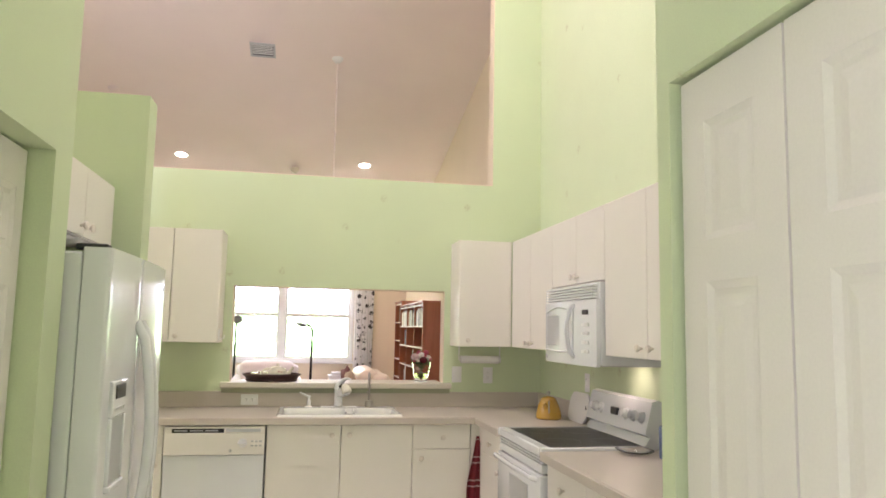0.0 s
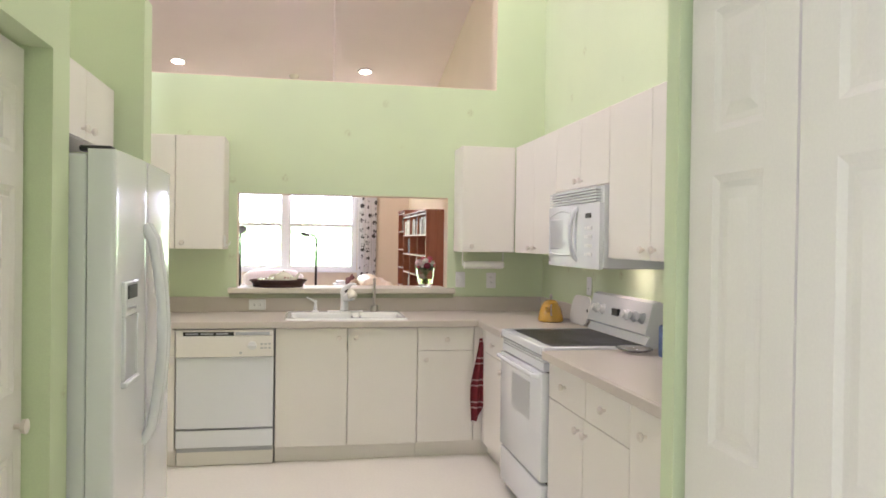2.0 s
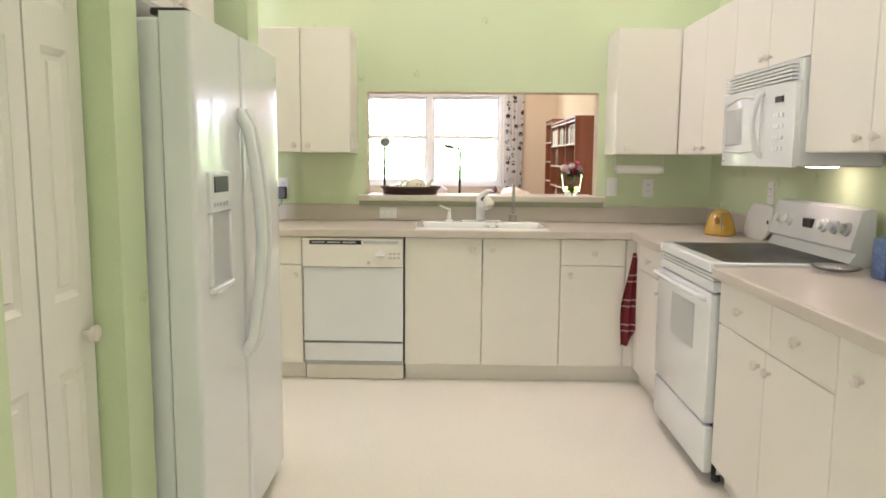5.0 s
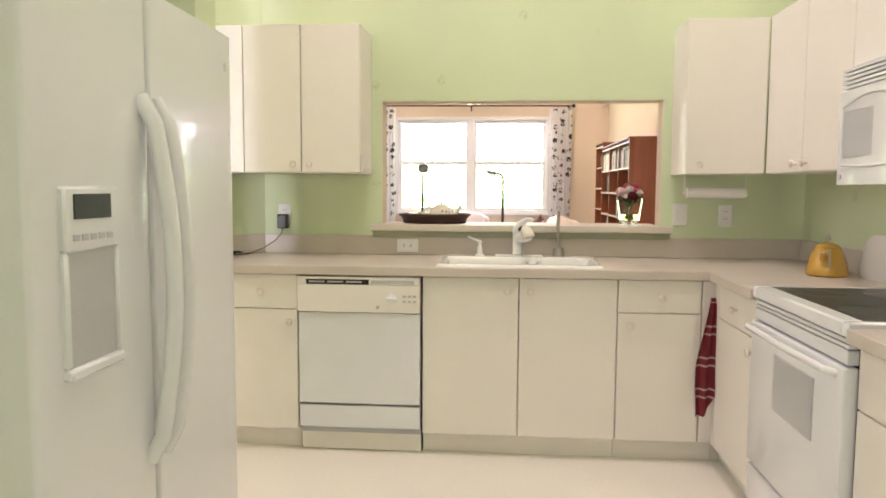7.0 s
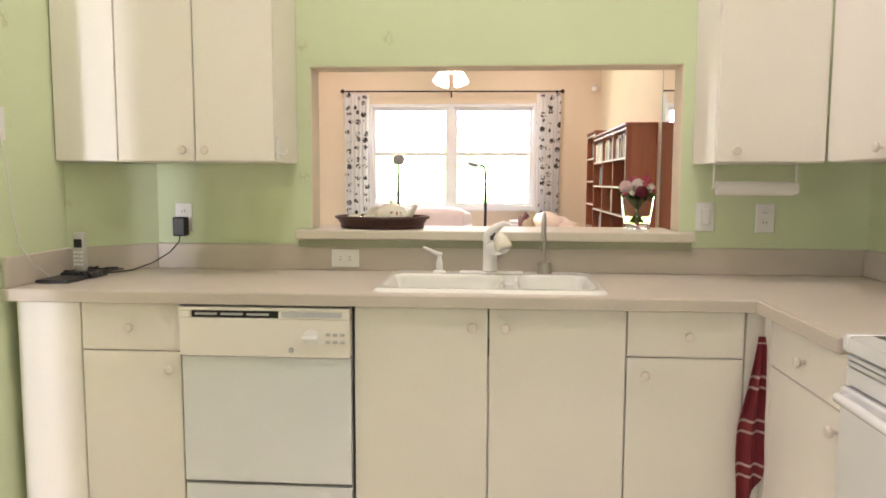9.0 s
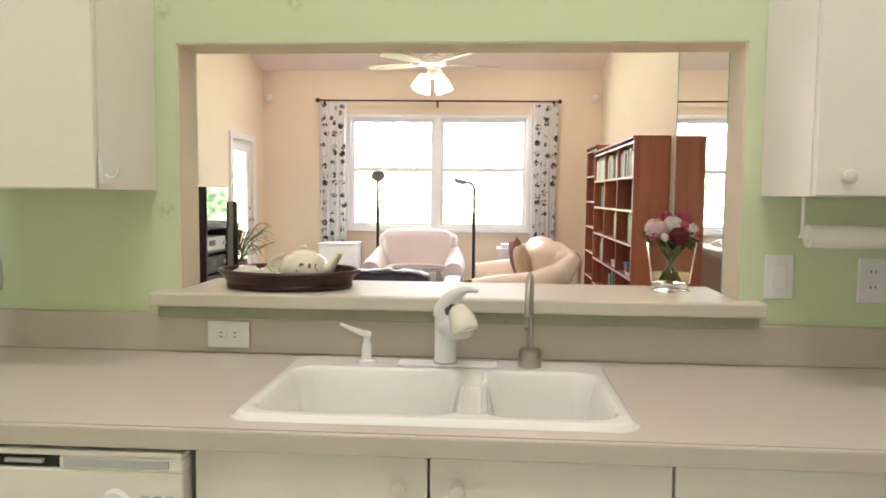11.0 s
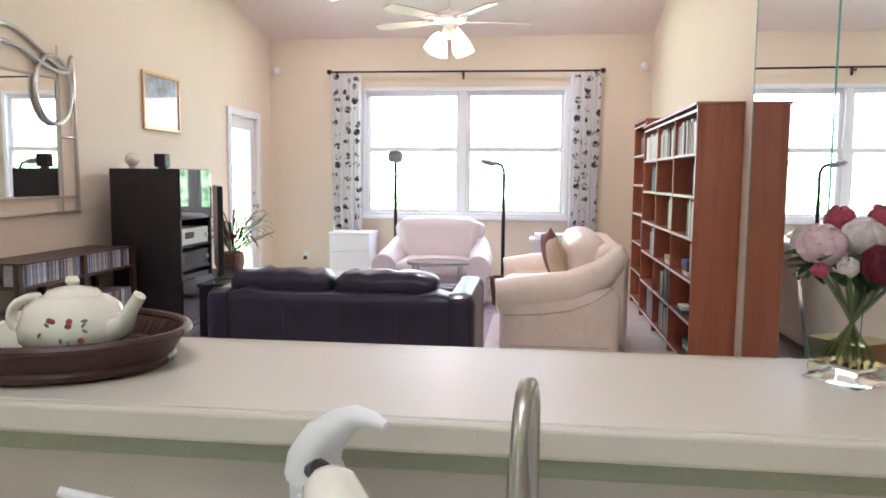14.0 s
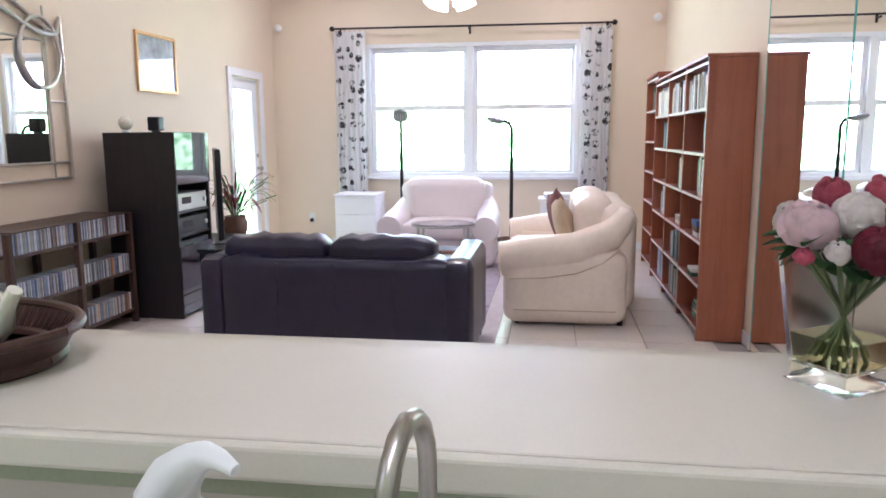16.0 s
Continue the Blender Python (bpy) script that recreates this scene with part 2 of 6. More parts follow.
def box(x0, x1, y0, y1, z0, z1, bevel=0.0, seg=1, bm=None):
    bm2 = bmesh.new()
    c = Vector(((x0 + x1) / 2, (y0 + y1) / 2, (z0 + z1) / 2))
    s = (abs(x1 - x0), abs(y1 - y0), abs(z1 - z0))
    bmesh.ops.create_cube(bm2, size=1, matrix=Matrix.Translation(c) @ Matrix.Diagonal((*s, 1)))
    if bevel:
        bmesh.ops.bevel(bm2, geom=list(bm2.edges), offset=min(bevel, 0.49 * min(s)), segments=seg, profile=0.5, affect="EDGES")
    return merge(bm, bm2)


def merge(bm, other):
    if bm is None:
        return other
    me = bpy.data.meshes.new("tmp")
    other.to_mesh(me)
    other.free()
    bm.from_mesh(me)
    bpy.data.meshes.remove(me)
    return bm


def boxes(*rows, bevel=0.0):
    bm = None
    for r in rows:
        bm = box(*r, bevel=bevel, bm=bm)
    return bm


def lathe(profile, m=None, seg=24, bm=None):
    """Turns (radius, height) rows about the z axis, placed by the pose m."""
    b = bmesh.new()
    rings = []
    for r, z in profile:
        if r < 1e-5:
            rings.append([b.verts.new((0, 0, z))])
        else:
            rings.append([b.verts.new((r * math.cos(2 * math.pi * i / seg), r * math.sin(2 * math.pi * i / seg), z)) for i in range(seg)])
    for a, c in zip(rings, rings[1:]):
        for i in range(seg):
            j = (i + 1) % seg
            if len(a) == 1 and len(c) > 1:
                b.faces.new((a[0], c[i], c[j]))
            elif len(c) == 1 and len(a) > 1:
                b.faces.new((a[i], a[j], c[0]))
            elif len(a) > 1:
                b.faces.new((a[i], a[j], c[j], c[i]))
    for ring in (rings[0], rings[-1]):
        if len(ring) > 1:
            b.faces.new(ring)
    if m is not None:
        bmesh.ops.transform(b, matrix=m, verts=b.verts)
    return merge(bm, b)


def sweep(points, radius, seg=8, bm=None, flat=1.0):
    """A tube along points; radius is a number or one for each point."""
    b = bmesh.new()
    pts = [Vector(p) for p in points]
    rad = radius if isinstance(radius, (list, tuple)) else [radius] * len(pts)
    rings, ref = [], None
    for i, p in enumerate(pts):
        d = (pts[min(i + 1, len(pts) - 1)] - pts[max(i - 1, 0)]).normalized()
        if ref is None:
            ref = d.orthogonal().normalized()
        u = (ref - d * ref.dot(d)).normalized()
        ref = u
        v = d.cross(u)
        rings.append([b.verts.new(p + rad[i] * (u * math.cos(2 * math.pi * k / seg) * flat + v * math.sin(2 * math.pi * k / seg))) for k in range(seg)])
    for a, c in zip(rings, rings[1:]):
        for k in range(seg):
            b.faces.new((a[k], a[(k + 1) % seg], c[(k + 1) % seg], c[k]))
    b.faces.new(rings[0])
    b.faces.new(rings[-1])
    return merge(bm, b)


def arc(a, b, bulge, n=10):
    """Points from a to b, bowed by the vector bulge at the middle."""
    a, b, bulge = Vector(a), Vector(b), Vector(bulge)
    return [a.lerp(b, i / n) + bulge * math.sin(math.pi * i / n) for i in range(n + 1)]


def ring_points(c, rx, ry, n=28, start=0.0, end=2 * math.pi):
    return [(c[0] + rx * math.cos(start + (end - start) * i / n), c[1] + ry * math.sin(start + (end - start) * i / n), c[2]) for i in range(n + 1)]


# faces of cabinet runs: along u, out from the wall by d
XK, XLK = 1.52, -1.685


def on_back(u, d, z):
    return (u, -d, z)


def on_right(u, d, z):
    return (XK - d, -u, z)


def on_left(u, d, z):
    return (-1.62 + d, -u, z)


def fbox(at, u0, u1, d0, d1, z0, z1, bevel=0.0, seg=1, bm=None):
    a, b = at(u0, d0, z0), at(u1, d1, z1)
    return box(min(a[0], b[0]), max(a[0], b[0]), min(a[1], b[1]), max(a[1], b[1]), z0, z1, bevel, seg, bm)


def facing(at, u, d, z):
    """A pose at a spot of a front whose z axis points out of it."""
    p, q = Vector(at(u, d, z)), Vector(at(u, d + 1, z))
    return Matrix.Translation(p) @ (q - p).to_track_quat("Z", "Y").to_matrix().to_4x4()


def cabinet(name, at, u0, u1, depth, z0, z1, fronts, label, kick=0.0, group="", body_top=None):
    """A cabinet unit: body, fronts (name, u0, u1, z0, z1, knob_u, knob_z), knobs, toe kick."""
    base = at((u0 + u1) / 2, depth / 2, z0)
    c = thing(name, base, label, "cabinet", group)
    part("body", fbox(at, u0 + 0.001, u1 - 0.001, 0.004, depth - 0.021, z0 + kick, body_top or z1), CAB, c)
    if kick:
        part("toe_kick", fbox(at, u0 + 0.001, u1 - 0.001, 0.02, depth - 0.06, z0, z0 + kick - 0.002), CAB, c)
    for fn, a, b, za, zb, ku, kz in fronts:
        f = part(fn, fbox(at, a + 0.0025, b - 0.0025, depth - 0.019, depth, za + 0.002, zb - 0.002, 0.003, 2), CAB, c)
        if ku is not None:
            part("knob", lathe([(0.006, 0), (0.006, 0.012), (0.014, 0.017), (0.017, 0.024), (0.014, 0.031), (0.0, 0.034)], facing(at, ku, depth - 0.001, kz), 14),
                 KNOB, f, "small pale round knob", True)
    return c

# ---- setting ----
RIDGE_Y, RIDGE_Z, BACK_Y, BACK_Z = -0.9, 5.08, 8.15, 3.07
structure("floor_kitchen", boxes((-3.3, 1.72, -7.15, 0.06, -0.12, 0.0)), VINYL, "cream sheet vinyl kitchen floor", "floor")
structure("floor_living", boxes((-3.3, 1.72, 0.06, 8.4, -0.12, -0.012)), GROUT, "grout bed under the living room tiles", "floor")
bm = boxes((-0.758, 1.72, 0.0, 0.13, 0, 1.046), (0.771, 1.72, 0.0, 0.13, 1.046, 1.764), (-3.12, -0.758, 0.0, 0.13, 0, 1.764),
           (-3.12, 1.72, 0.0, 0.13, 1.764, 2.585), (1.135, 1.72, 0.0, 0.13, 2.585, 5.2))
structure("wall_passthrough", bm, GREEN, "green papered kitchen wall with a serving opening", "wall")
bm = boxes((-0.754, 1.59, 0.131, 0.137, 0, 1.046), (0.776, 1.59, 0.131, 0.137, 1.046, 1.76), (-3.12, -0.763, 0.131, 0.137, 0, 1.76),
           (-3.12, 1.59, 0.131, 0.137, 1.769, 2.582), (1.14, 1.59, 0.131, 0.137, 2.585, 5.2))
structure("wall_passthrough_living_face", bm, PEACH, "peach painted living room side of the wall", "wall")
bm = boxes((-0.758, -0.754, 0.003, 0.131, 1.0885, 1.76), (0.767, 0.771, 0.003, 0.131, 1.0885, 1.76), (-0.754, 0.767, 0.003, 0.131, 1.760, 1.764))
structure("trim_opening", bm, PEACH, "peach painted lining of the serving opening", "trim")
structure("trim_ledge", boxes((1.131, 1.135, 0.004, 0.131, 2.59, 5.2), (-3.1, 1.131, 0.002, 0.13, 2.585, 2.59)), PEACH, "peach painted edge of the high opening", "trim")
structure("wall_kitchen_right", boxes((XK, 1.72, -3.64, 0.0, 0, 5.2)), GREEN, "green papered kitchen side wall", "wall")
structure("wall_kitchen_left", boxes((XLK - 0.12, XLK, -0.80, 0.0, 0, 2.585)), GREEN, "green papered low wall beside the counter", "wall")
structure("wall_fridge_partition", boxes((XLK, -0.99, -1.895, -1.74, 0, 2.52), (XLK - 0.12, XLK, -2.88, -1.74, 0, 2.52)), GREEN, "green papered partition around the refrigerator", "wall")
# closet walls on both sides of the passage, each with an opening for folding doors
LX, LT, RX, RT = -1.0, 1.985, 0.60, 2.08
# the gap near the rear is an unseen doorway added for the hall fill
bm = boxes((LX - 0.11, LX, -3.035, -2.885, 0, 5.2), (LX - 0.11, LX, -3.515, -3.035, LT, 5.2), (LX - 0.11, LX, -5.65, -3.515, 0, 5.2), (LX - 0.11, LX, -6.85, -5.65, 2.35, 5.2), (LX - 0.11, LX, -7.15, -6.85, 0, 5.2), (XLK, LX - 0.11, -3.0, -2.885, 0, 5.2))
structure("wall_closet_left", bm, GREEN, "green papered closet wall with a door opening", "wall")
bm = boxes((RX, RX + 0.11, -3.75, -3.69, 0, 5.2), (RX, RX + 0.11, -5.4, -3.75, RT, 5.2), (RX, RX + 0.11, -7.15, -5.4, 0, 5.2), (RX + 0.11, 1.72, -3.75, -3.64, 0, 5.2))
structure("wall_closet_right", bm, GREEN, "green papered closet wall with a wide door opening", "wall")
structure("closet_back_left", boxes((LX - 0.6, LX - 0.5, -3.7, -3.0, 0, 2.2)), GREEN, "plain wall inside the closet", "wall")
structure("closet_back_right", boxes((1.25, 1.35, -5.6, -3.75, 0, 2.2)), GREEN, "plain wall inside the closet", "wall")
structure("wall_rear", boxes((-3.3, 1.72, -7.15, -7.0, 0, 5.2)), GREEN, "plain wall closing the passage", "wall")
structure("wall_side_room", boxes((-3.12, -2.92, -5.15, -5.0, 0, 5.2), (-2.58, LX - 0.11, -5.15, -5.0, 0, 5.2), (-2.92, -2.58, -5.15, -5.0, 2.2, 5.2), (-2.92, -2.58, -5.15, -5.0, 0, 0.3)), GREEN, "plain wall of the side room with a narrow sidelight", "wall")
# slanted corner between the back wall and the low side wall
bm = bmesh.new()
for za, zb in ((0.9145, 1.359), (2.122, 2.585)):
    tri = [[bm.verts.new((x, y, z)) for x, y in ((XLK + 0.001, -0.26), (-1.43, -0.001), (XLK + 0.001, -0.001))] for z in (za, zb)]
    bm.faces.new(tri[0])
    bm.faces.new(tri[1])
    for i in range(3):
        bm.faces.new((tri[0][i], tri[0][(i + 1) % 3], tri[1][(i + 1) % 3], tri[1][i]))
structure("wall_corner", bm, GREEN, "green papered slanted corner above the worktop", "wall")
# living room shell
structure("wall_living_right", boxes((1.59, 1.72, 0.13, 8.3, 0, 5.2)), PEACH, "peach painted living room side wall", "wall")
DY0, DY1, DT = 6.87, 7.66, 2.04
structure("wall_living_left", boxes((-3.3, -3.12, -7.15, -2.15, 0, 5.2), (-3.3, -3.12, -2.15, 0.35, 0, 2.2), (-3.3, -3.12, -2.15, 0.35, 3.8, 5.2), (-3.3, -3.12, 0.35, DY0, 0, 5.2), (-3.3, -3.12, DY0, DY1, DT, 5.2), (-3.3, -3.12, DY1, 8.3, 0, 5.2)), PEACH, "peach painted living room wall with a glazed door", "wall")
WX0, WX1, WZ0, WZ1 = -1.93, 0.63, 0.87, 2.47
bm = boxes((-3.3, WX0, BACK_Y, 8.35, 0, 3.3), (WX1, 1.72, BACK_Y, 8.35, 0, 3.3), (WX0, WX1, BACK_Y, 8.35, 0, WZ0), (WX0, WX1, BACK_Y, 8.35, WZ1, 3.3))
structure("wall_living_back", bm, PEACH, "peach painted end wall with a wide window", "wall")
# flat part, then the slope down to the end wall
bm = bmesh.new()
rect = [(-3.3, -7.15), (1.72, -7.15), (1.72, RIDGE_Y), (-3.3, RIDGE_Y)]
# unseen narrow slanting slot, added to throw the sun streak on the floor
slot = [(-0.79, -3.235), (-0.765, -3.26), (-0.545, -3.05), (-0.57, -3.025)]
flat = [[bm.verts.new((x, y, RIDGE_Z + h)) for x, y in loop] for h in (0, 0.2) for loop in (rect, slot)]
for i in range(4):
    j = (i + 1) % 4
    bm.faces.new((flat[0][i], flat[0][j], flat[1][j], flat[1][i]))
    bm.faces.new((flat[2][i], flat[2][j], flat[3][j], flat[3][i]))
    bm.faces.new((flat[1][i], flat[1][j], flat[3][j], flat[3][i]))
    if i != 2:
        bm.faces.new((flat[0][i], flat[0][j], flat[2][j], flat[2][i]))
prof = [(RIDGE_Y, RIDGE_Z), (BACK_Y + 0.2, BACK_Z - 0.045)]
low = [[bm.verts.new((x, y, z)) for y, z in prof] for x in (-3.3, 1.72)]
top = [[bm.verts.new((x, y, z + 0.2)) for y, z in prof] for x in (-3.3, 1.72)]
for i in range(1):
    bm.faces.new((low[0][i], low[0][i + 1], low[1][i + 1], low[1][i]))
    bm.faces.new((top[0][i], top[0][i + 1], top[1][i + 1], top[1][i]))
    for s in (0, 1):
        bm.faces.new((low[s][i], low[s][i + 1], top[s][i + 1], top[s][i]))
for i in (1,):
    bm.faces.new((low[0][i], low[1][i], top[1][i], top[0][i]))
structure("ceiling", bm, CEIL, "pale vaulted ceiling with fine plaster texture", "ceiling")


def ceiling_z(y):
    if y < RIDGE_Y:
        return RIDGE_Z
    return RIDGE_Z + (BACK_Z - 0.045 - RIDGE_Z) * (y - RIDGE_Y) / (BACK_Y + 0.2 - RIDGE_Y)


structure("baseboard", boxes((-3.118, -3.105, 0.14, 6.79, 0, 0.09), (-3.1, 1.58, 8.135, 8.149, 0, 0.09), (1.575, 1.588, 6.9, 8.13, 0, 0.09), (1.575, 1.588, 4.03, 4.2, 0, 0.09), bevel=0.003), TRIM, "low white skirting along the living room walls", "trim")

# window in the end wall: two double-hung sashes side by side
win = tagged(new("window_1"), "wide white double-hung window in two halves, glaring daylight", "window", "", "structure")
win.location = (-0.65, 8.2, WZ0)
ORIGIN[win] = Vector(win.location)
YF = 8.17
part("window_frame", boxes((WX0 + 0.002, WX1 - 0.002, YF - 0.03, YF + 0.1, WZ0 + 0.002, WZ0 + 0.05), (WX0 + 0.002, WX1 - 0.002, YF - 0.03, YF + 0.1, WZ1 - 0.05, WZ1 - 0.002),
     (WX0 + 0.002, WX0 + 0.05, YF - 0.03, YF + 0.1, WZ0 + 0.05, WZ1 - 0.05), (WX1 - 0.05, WX1 - 0.002, YF - 0.03, YF + 0.1, WZ0 + 0.05, WZ1 - 0.05),
     (-0.70, -0.62, YF - 0.03, YF + 0.1, WZ0 + 0.05, WZ1 - 0.05), bevel=0.004), TRIM, win)
part("window_sill", box(WX0 - 0.03, WX1 + 0.03, 8.09, YF - 0.031, WZ0 - 0.03, WZ0 + 0.012, 0.006, 2), TRIM, win)
for a, b in ((WX0 + 0.05, -0.70), (-0.62, WX1 - 0.05)):
    for k, (z0, z1, dy) in enumerate(((WZ0 + 0.05, 1.735, 0.0), (1.675, WZ1 - 0.05, 0.03))):
        y0, y1 = YF + 0.012 + dy, YF + 0.038 + dy
        sash = part("sash", boxes((a + 0.002, b - 0.002, y0, y1, z0 + 0.002, z0 + 0.035), (a + 0.002, b - 0.002, y0, y1, z1 - 0.058, z1), (a + 0.002, a + 0.05, y0, y1, z0 + 0.035, z1 - 0.058), (b - 0.05, b - 0.002, y0, y1, z0 + 0.035, z1 - 0.058), bevel=0.003), TRIM, win)
        pane = part("pane", box(a + 0.045, b - 0.045, y0 + 0.01, y0 + 0.014, z0 + 0.03, z1 - 0.05), PANE, sash)
        pane.visible_shadow = False

# garden glare outside
backdrop = bpy.data.materials.new("garden_glare")
backdrop.use_nodes = True
n, l = backdrop.node_tree.nodes, backdrop.node_tree.links
tc, ns, rp = n.new("ShaderNodeTexCoord"), n.new("ShaderNodeTexNoise"), n.new("ShaderNodeValToRGB")
ns.inputs["Scale"].default_value, ns.inputs["Detail"].default_value = 1.1, 8
rp.color_ramp.elements[0].position, rp.color_ramp.elements[0].color = 0.38, (0.13, 0.28, 0.10, 1)
rp.color_ramp.elements[1].position, rp.color_ramp.elements[1].color = 0.60, (0.70, 0.98, 0.52, 1)
ns.inputs["Scale"].default_value = 9.0
l.new(tc.outputs["Object"], ns.inputs["Vector"])
l.new(ns.outputs["Fac"], rp.inputs["Fac"])
# hedge below, hazy bright sky above, with a wavering top line
sx, big, top, mixc = n.new("ShaderNodeSeparateXYZ"), n.new("ShaderNodeTexNoise"), n.new("ShaderNodeMapRange"), n.new("ShaderNodeMix")
big.inputs["Scale"].default_value = 1.3
l.new(tc.outputs["Object"], sx.inputs[0])
l.new(tc.outputs["Object"], big.inputs["Vector"])
hz = n.new("ShaderNodeMath")
l.new(sx.outputs["Z"], hz.inputs[0])
l.new(big.outputs["Fac"], hz.inputs[1])
top.inputs["From Min"].default_value, top.inputs["From Max"].default_value = 2.35, 2.75
l.new(hz.outputs[0], top.inputs["Value"])
mixc.data_type = "RGBA"
mixc.inputs["B"].default_value = (1.0, 1.04, 1.14, 1)
l.new(top.outputs[0], mixc.inputs["Factor"])
l.new(rp.outputs[0], mixc.inputs["A"])
b = n["Principled BSDF"]
b.inputs["Base Color"].default_value = (0, 0, 0, 1)
l.new(mixc.outputs["Result"], b.inputs["Emission Color"])
b.inputs["Emission Strength"].default_value = 9.0
structure("backdrop_garden", boxes((-4.5, 3.5, 9.8, 9.85, -0.3, 4.2)), backdrop, "blown-out bright garden beyond the window", "backdrop")
structure("backdrop_patio", boxes((-4.85, -4.8, 6.0, 9.7, -0.2, 3.2)), backdrop, "blown-out bright garden beyond the door", "backdrop")



def fixed_window(name, loc, frame_rows, pane_row, label):
    """A plain window: frame bars and one pane."""
    w = tagged(new(name), label, "window", "", "structure")
    w.location = loc
    ORIGIN[w] = Vector(loc)
    part("window_frame", boxes(*frame_rows, bevel=0.004), TRIM, w)
    p = part("pane", box(*pane_row), PANE, w)
    p.visible_shadow = False


fixed_window("window_2", (-2.75, -5.08, 0.3), ((-2.918, -2.582, -5.12, -5.06, 0.302, 0.34), (-2.918, -2.582, -5.12, -5.06, 2.16, 2.198), (-2.918, -2.88, -5.12, -5.06, 0.34, 2.16), (-2.62, -2.582, -5.12, -5.06, 0.34, 2.16)), (-2.88, -2.62, -5.10, -5.095, 0.34, 2.16), "narrow white sidelight window in the side room")
# unseen high window, added so the side lamp has an opening
fixed_window("window_fill", (-3.22, -0.9, 2.2), ((-3.26, -3.2, -2.148, 0.348, 2.202, 2.25), (-3.26, -3.2, -2.148, 0.348, 3.75, 3.798), (-3.26, -3.2, -2.148, -2.1, 2.25, 3.75), (-3.26, -3.2, 0.30, 0.348, 2.25, 3.75)), (-3.235, -3.23, -2.1, 0.30, 2.25, 3.75), "unseen high white window added beside the kitchen for fill light")

# glazed door in the left wall of the living room
dr = tagged(new("door_1"), "white glazed patio door in white casing", "door", "", "structure")
dr.location = (-3.12, 7.26, 0)
ORIGIN[dr] = Vector(dr.location)
part("door_casing", boxes((-3.119, -3.095, DY0 - 0.08, DY0 + 0.004, 0, DT + 0.08), (-3.119, -3.095, DY1 - 0.004, DY1 + 0.08, 0, DT + 0.08), (-3.119, -3.095, DY0 + 0.004, DY1 - 0.004, DT - 0.004, DT + 0.08), bevel=0.005), TRIM, dr)
leaf = part("door_leaf", boxes((-3.19, -3.15, DY0 + 0.01, DY0 + 0.13, 0.01, DT - 0.008), (-3.19, -3.15, DY1 - 0.13, DY1 - 0.01, 0.01, DT - 0.008), (-3.19, -3.15, DY0 + 0.13, DY1 - 0.13, 0.01, 0.25), (-3.19, -3.15, DY0 + 0.13, DY1 - 0.13, DT - 0.14, DT - 0.008), bevel=0.004), TRIM, dr)
pane = part("pane", box(-3.175, -3.168, DY0 + 0.125, DY1 - 0.125, 0.24, DT - 0.13), PANE, leaf)
pane.visible_shadow = False
part("door_handle", lathe([(0.022, 0), (0.022, 0.008), (0.009, 0.012), (0.009, 0.03), (0.026, 0.04), (0.026, 0.06), (0.0, 0.068)], pose(-3.15, DY1 - 0.06, 1.0, 0, 90, 0), 16), CHROME, leaf, "round metal knob", True)
part("deadbolt", lathe([(0.024, 0), (0.022, 0.012), (0.0, 0.014)], pose(-3.15, DY1 - 0.06, 1.15, 0, 90, 0), 16), CHROME, leaf, "", True)


def panel_door(name, plane_x, out, y0, y1, z1, label, knob=None, drop=0.48):
    """A tall moulded door leaf with two raised panels, one above the other, facing out along x."""
    x_in, x_f = plane_x - out * 0.034, plane_x
    d = thing(name, (plane_x, (y0 + y1) / 2, 0.02), label, "door", "folding closet doors")
    w = y1 - y0
    st = 0.26 * w if w < 0.5 else 0.11
    rows = ((0.22, 0.82), (0.99, z1 - drop), (z1 - drop + 0.095, z1 - 0.115))

    def bx(ya, yb, za, zb, xa=x_in, xb=x_f, bev=0.0):
        return (min(xa, xb), max(xa, xb), ya, yb, za, zb)
    parts = [bx(y0 + 0.002, y0 + st, 0.02, z1), bx(y1 - st, y1 - 0.002, 0.02, z1)]
    edges = [0.02] + [v for r in rows for v in r] + [z1]
    for k in range(0, len(edges), 2):
        parts.append(bx(y0 + st, y1 - st, edges[k], edges[k + 1]))
    leaf_ = part("leaf", boxes(*parts), DOORW, d)
    for za, zb in rows:
        bmm = bmesh.new()
        ya, yb = y0 + st, y1 - st
        lay = [(0.0, -0.001), (0.016, -0.008), (0.03, -0.008), (min(0.075, 0.3 * (yb - ya)), -0.003)]
        loops = []
        for ins, dep in lay:
            x = x_f + out * dep
            loops.append([bmm.verts.new(p) for p in ((x, ya + ins, za + ins), (x, yb - ins, za + ins), (x, yb - ins, zb - ins), (x, ya + ins, zb - ins))])
        for a_, b_ in zip(loops, loops[1:]):
            for i in range(4):
                bmm.faces.new((a_[i], a_[(i + 1) % 4], b_[(i + 1) % 4], b_[i]))
        bmm.faces.new(loops[-1])
        x = x_in
        bk = [bmm.verts.new(p) for p in ((x, ya, za), (x, yb, za), (x, yb, zb), (x, ya, zb))]
        bmm.faces.new(bk)
        for i in range(4):
            bmm.faces.new((loops[0][i], loops[0][(i + 1) % 4], bk[(i + 1) % 4], bk[i]))
        part("panel", bmm, DOORW, leaf_)
    if knob:
        part("knob", lathe([(0.008, 0), (0.008, 0.015), (0.02, 0.022), (0.022, 0.034), (0.0, 0.042)], Matrix.Translation((x_f, knob, 0.89)) @ Euler((0, radians(90 * out), 0)).to_matrix().to_4x4(), 16), KNOB, leaf_, "small white door knob", True)
    return d


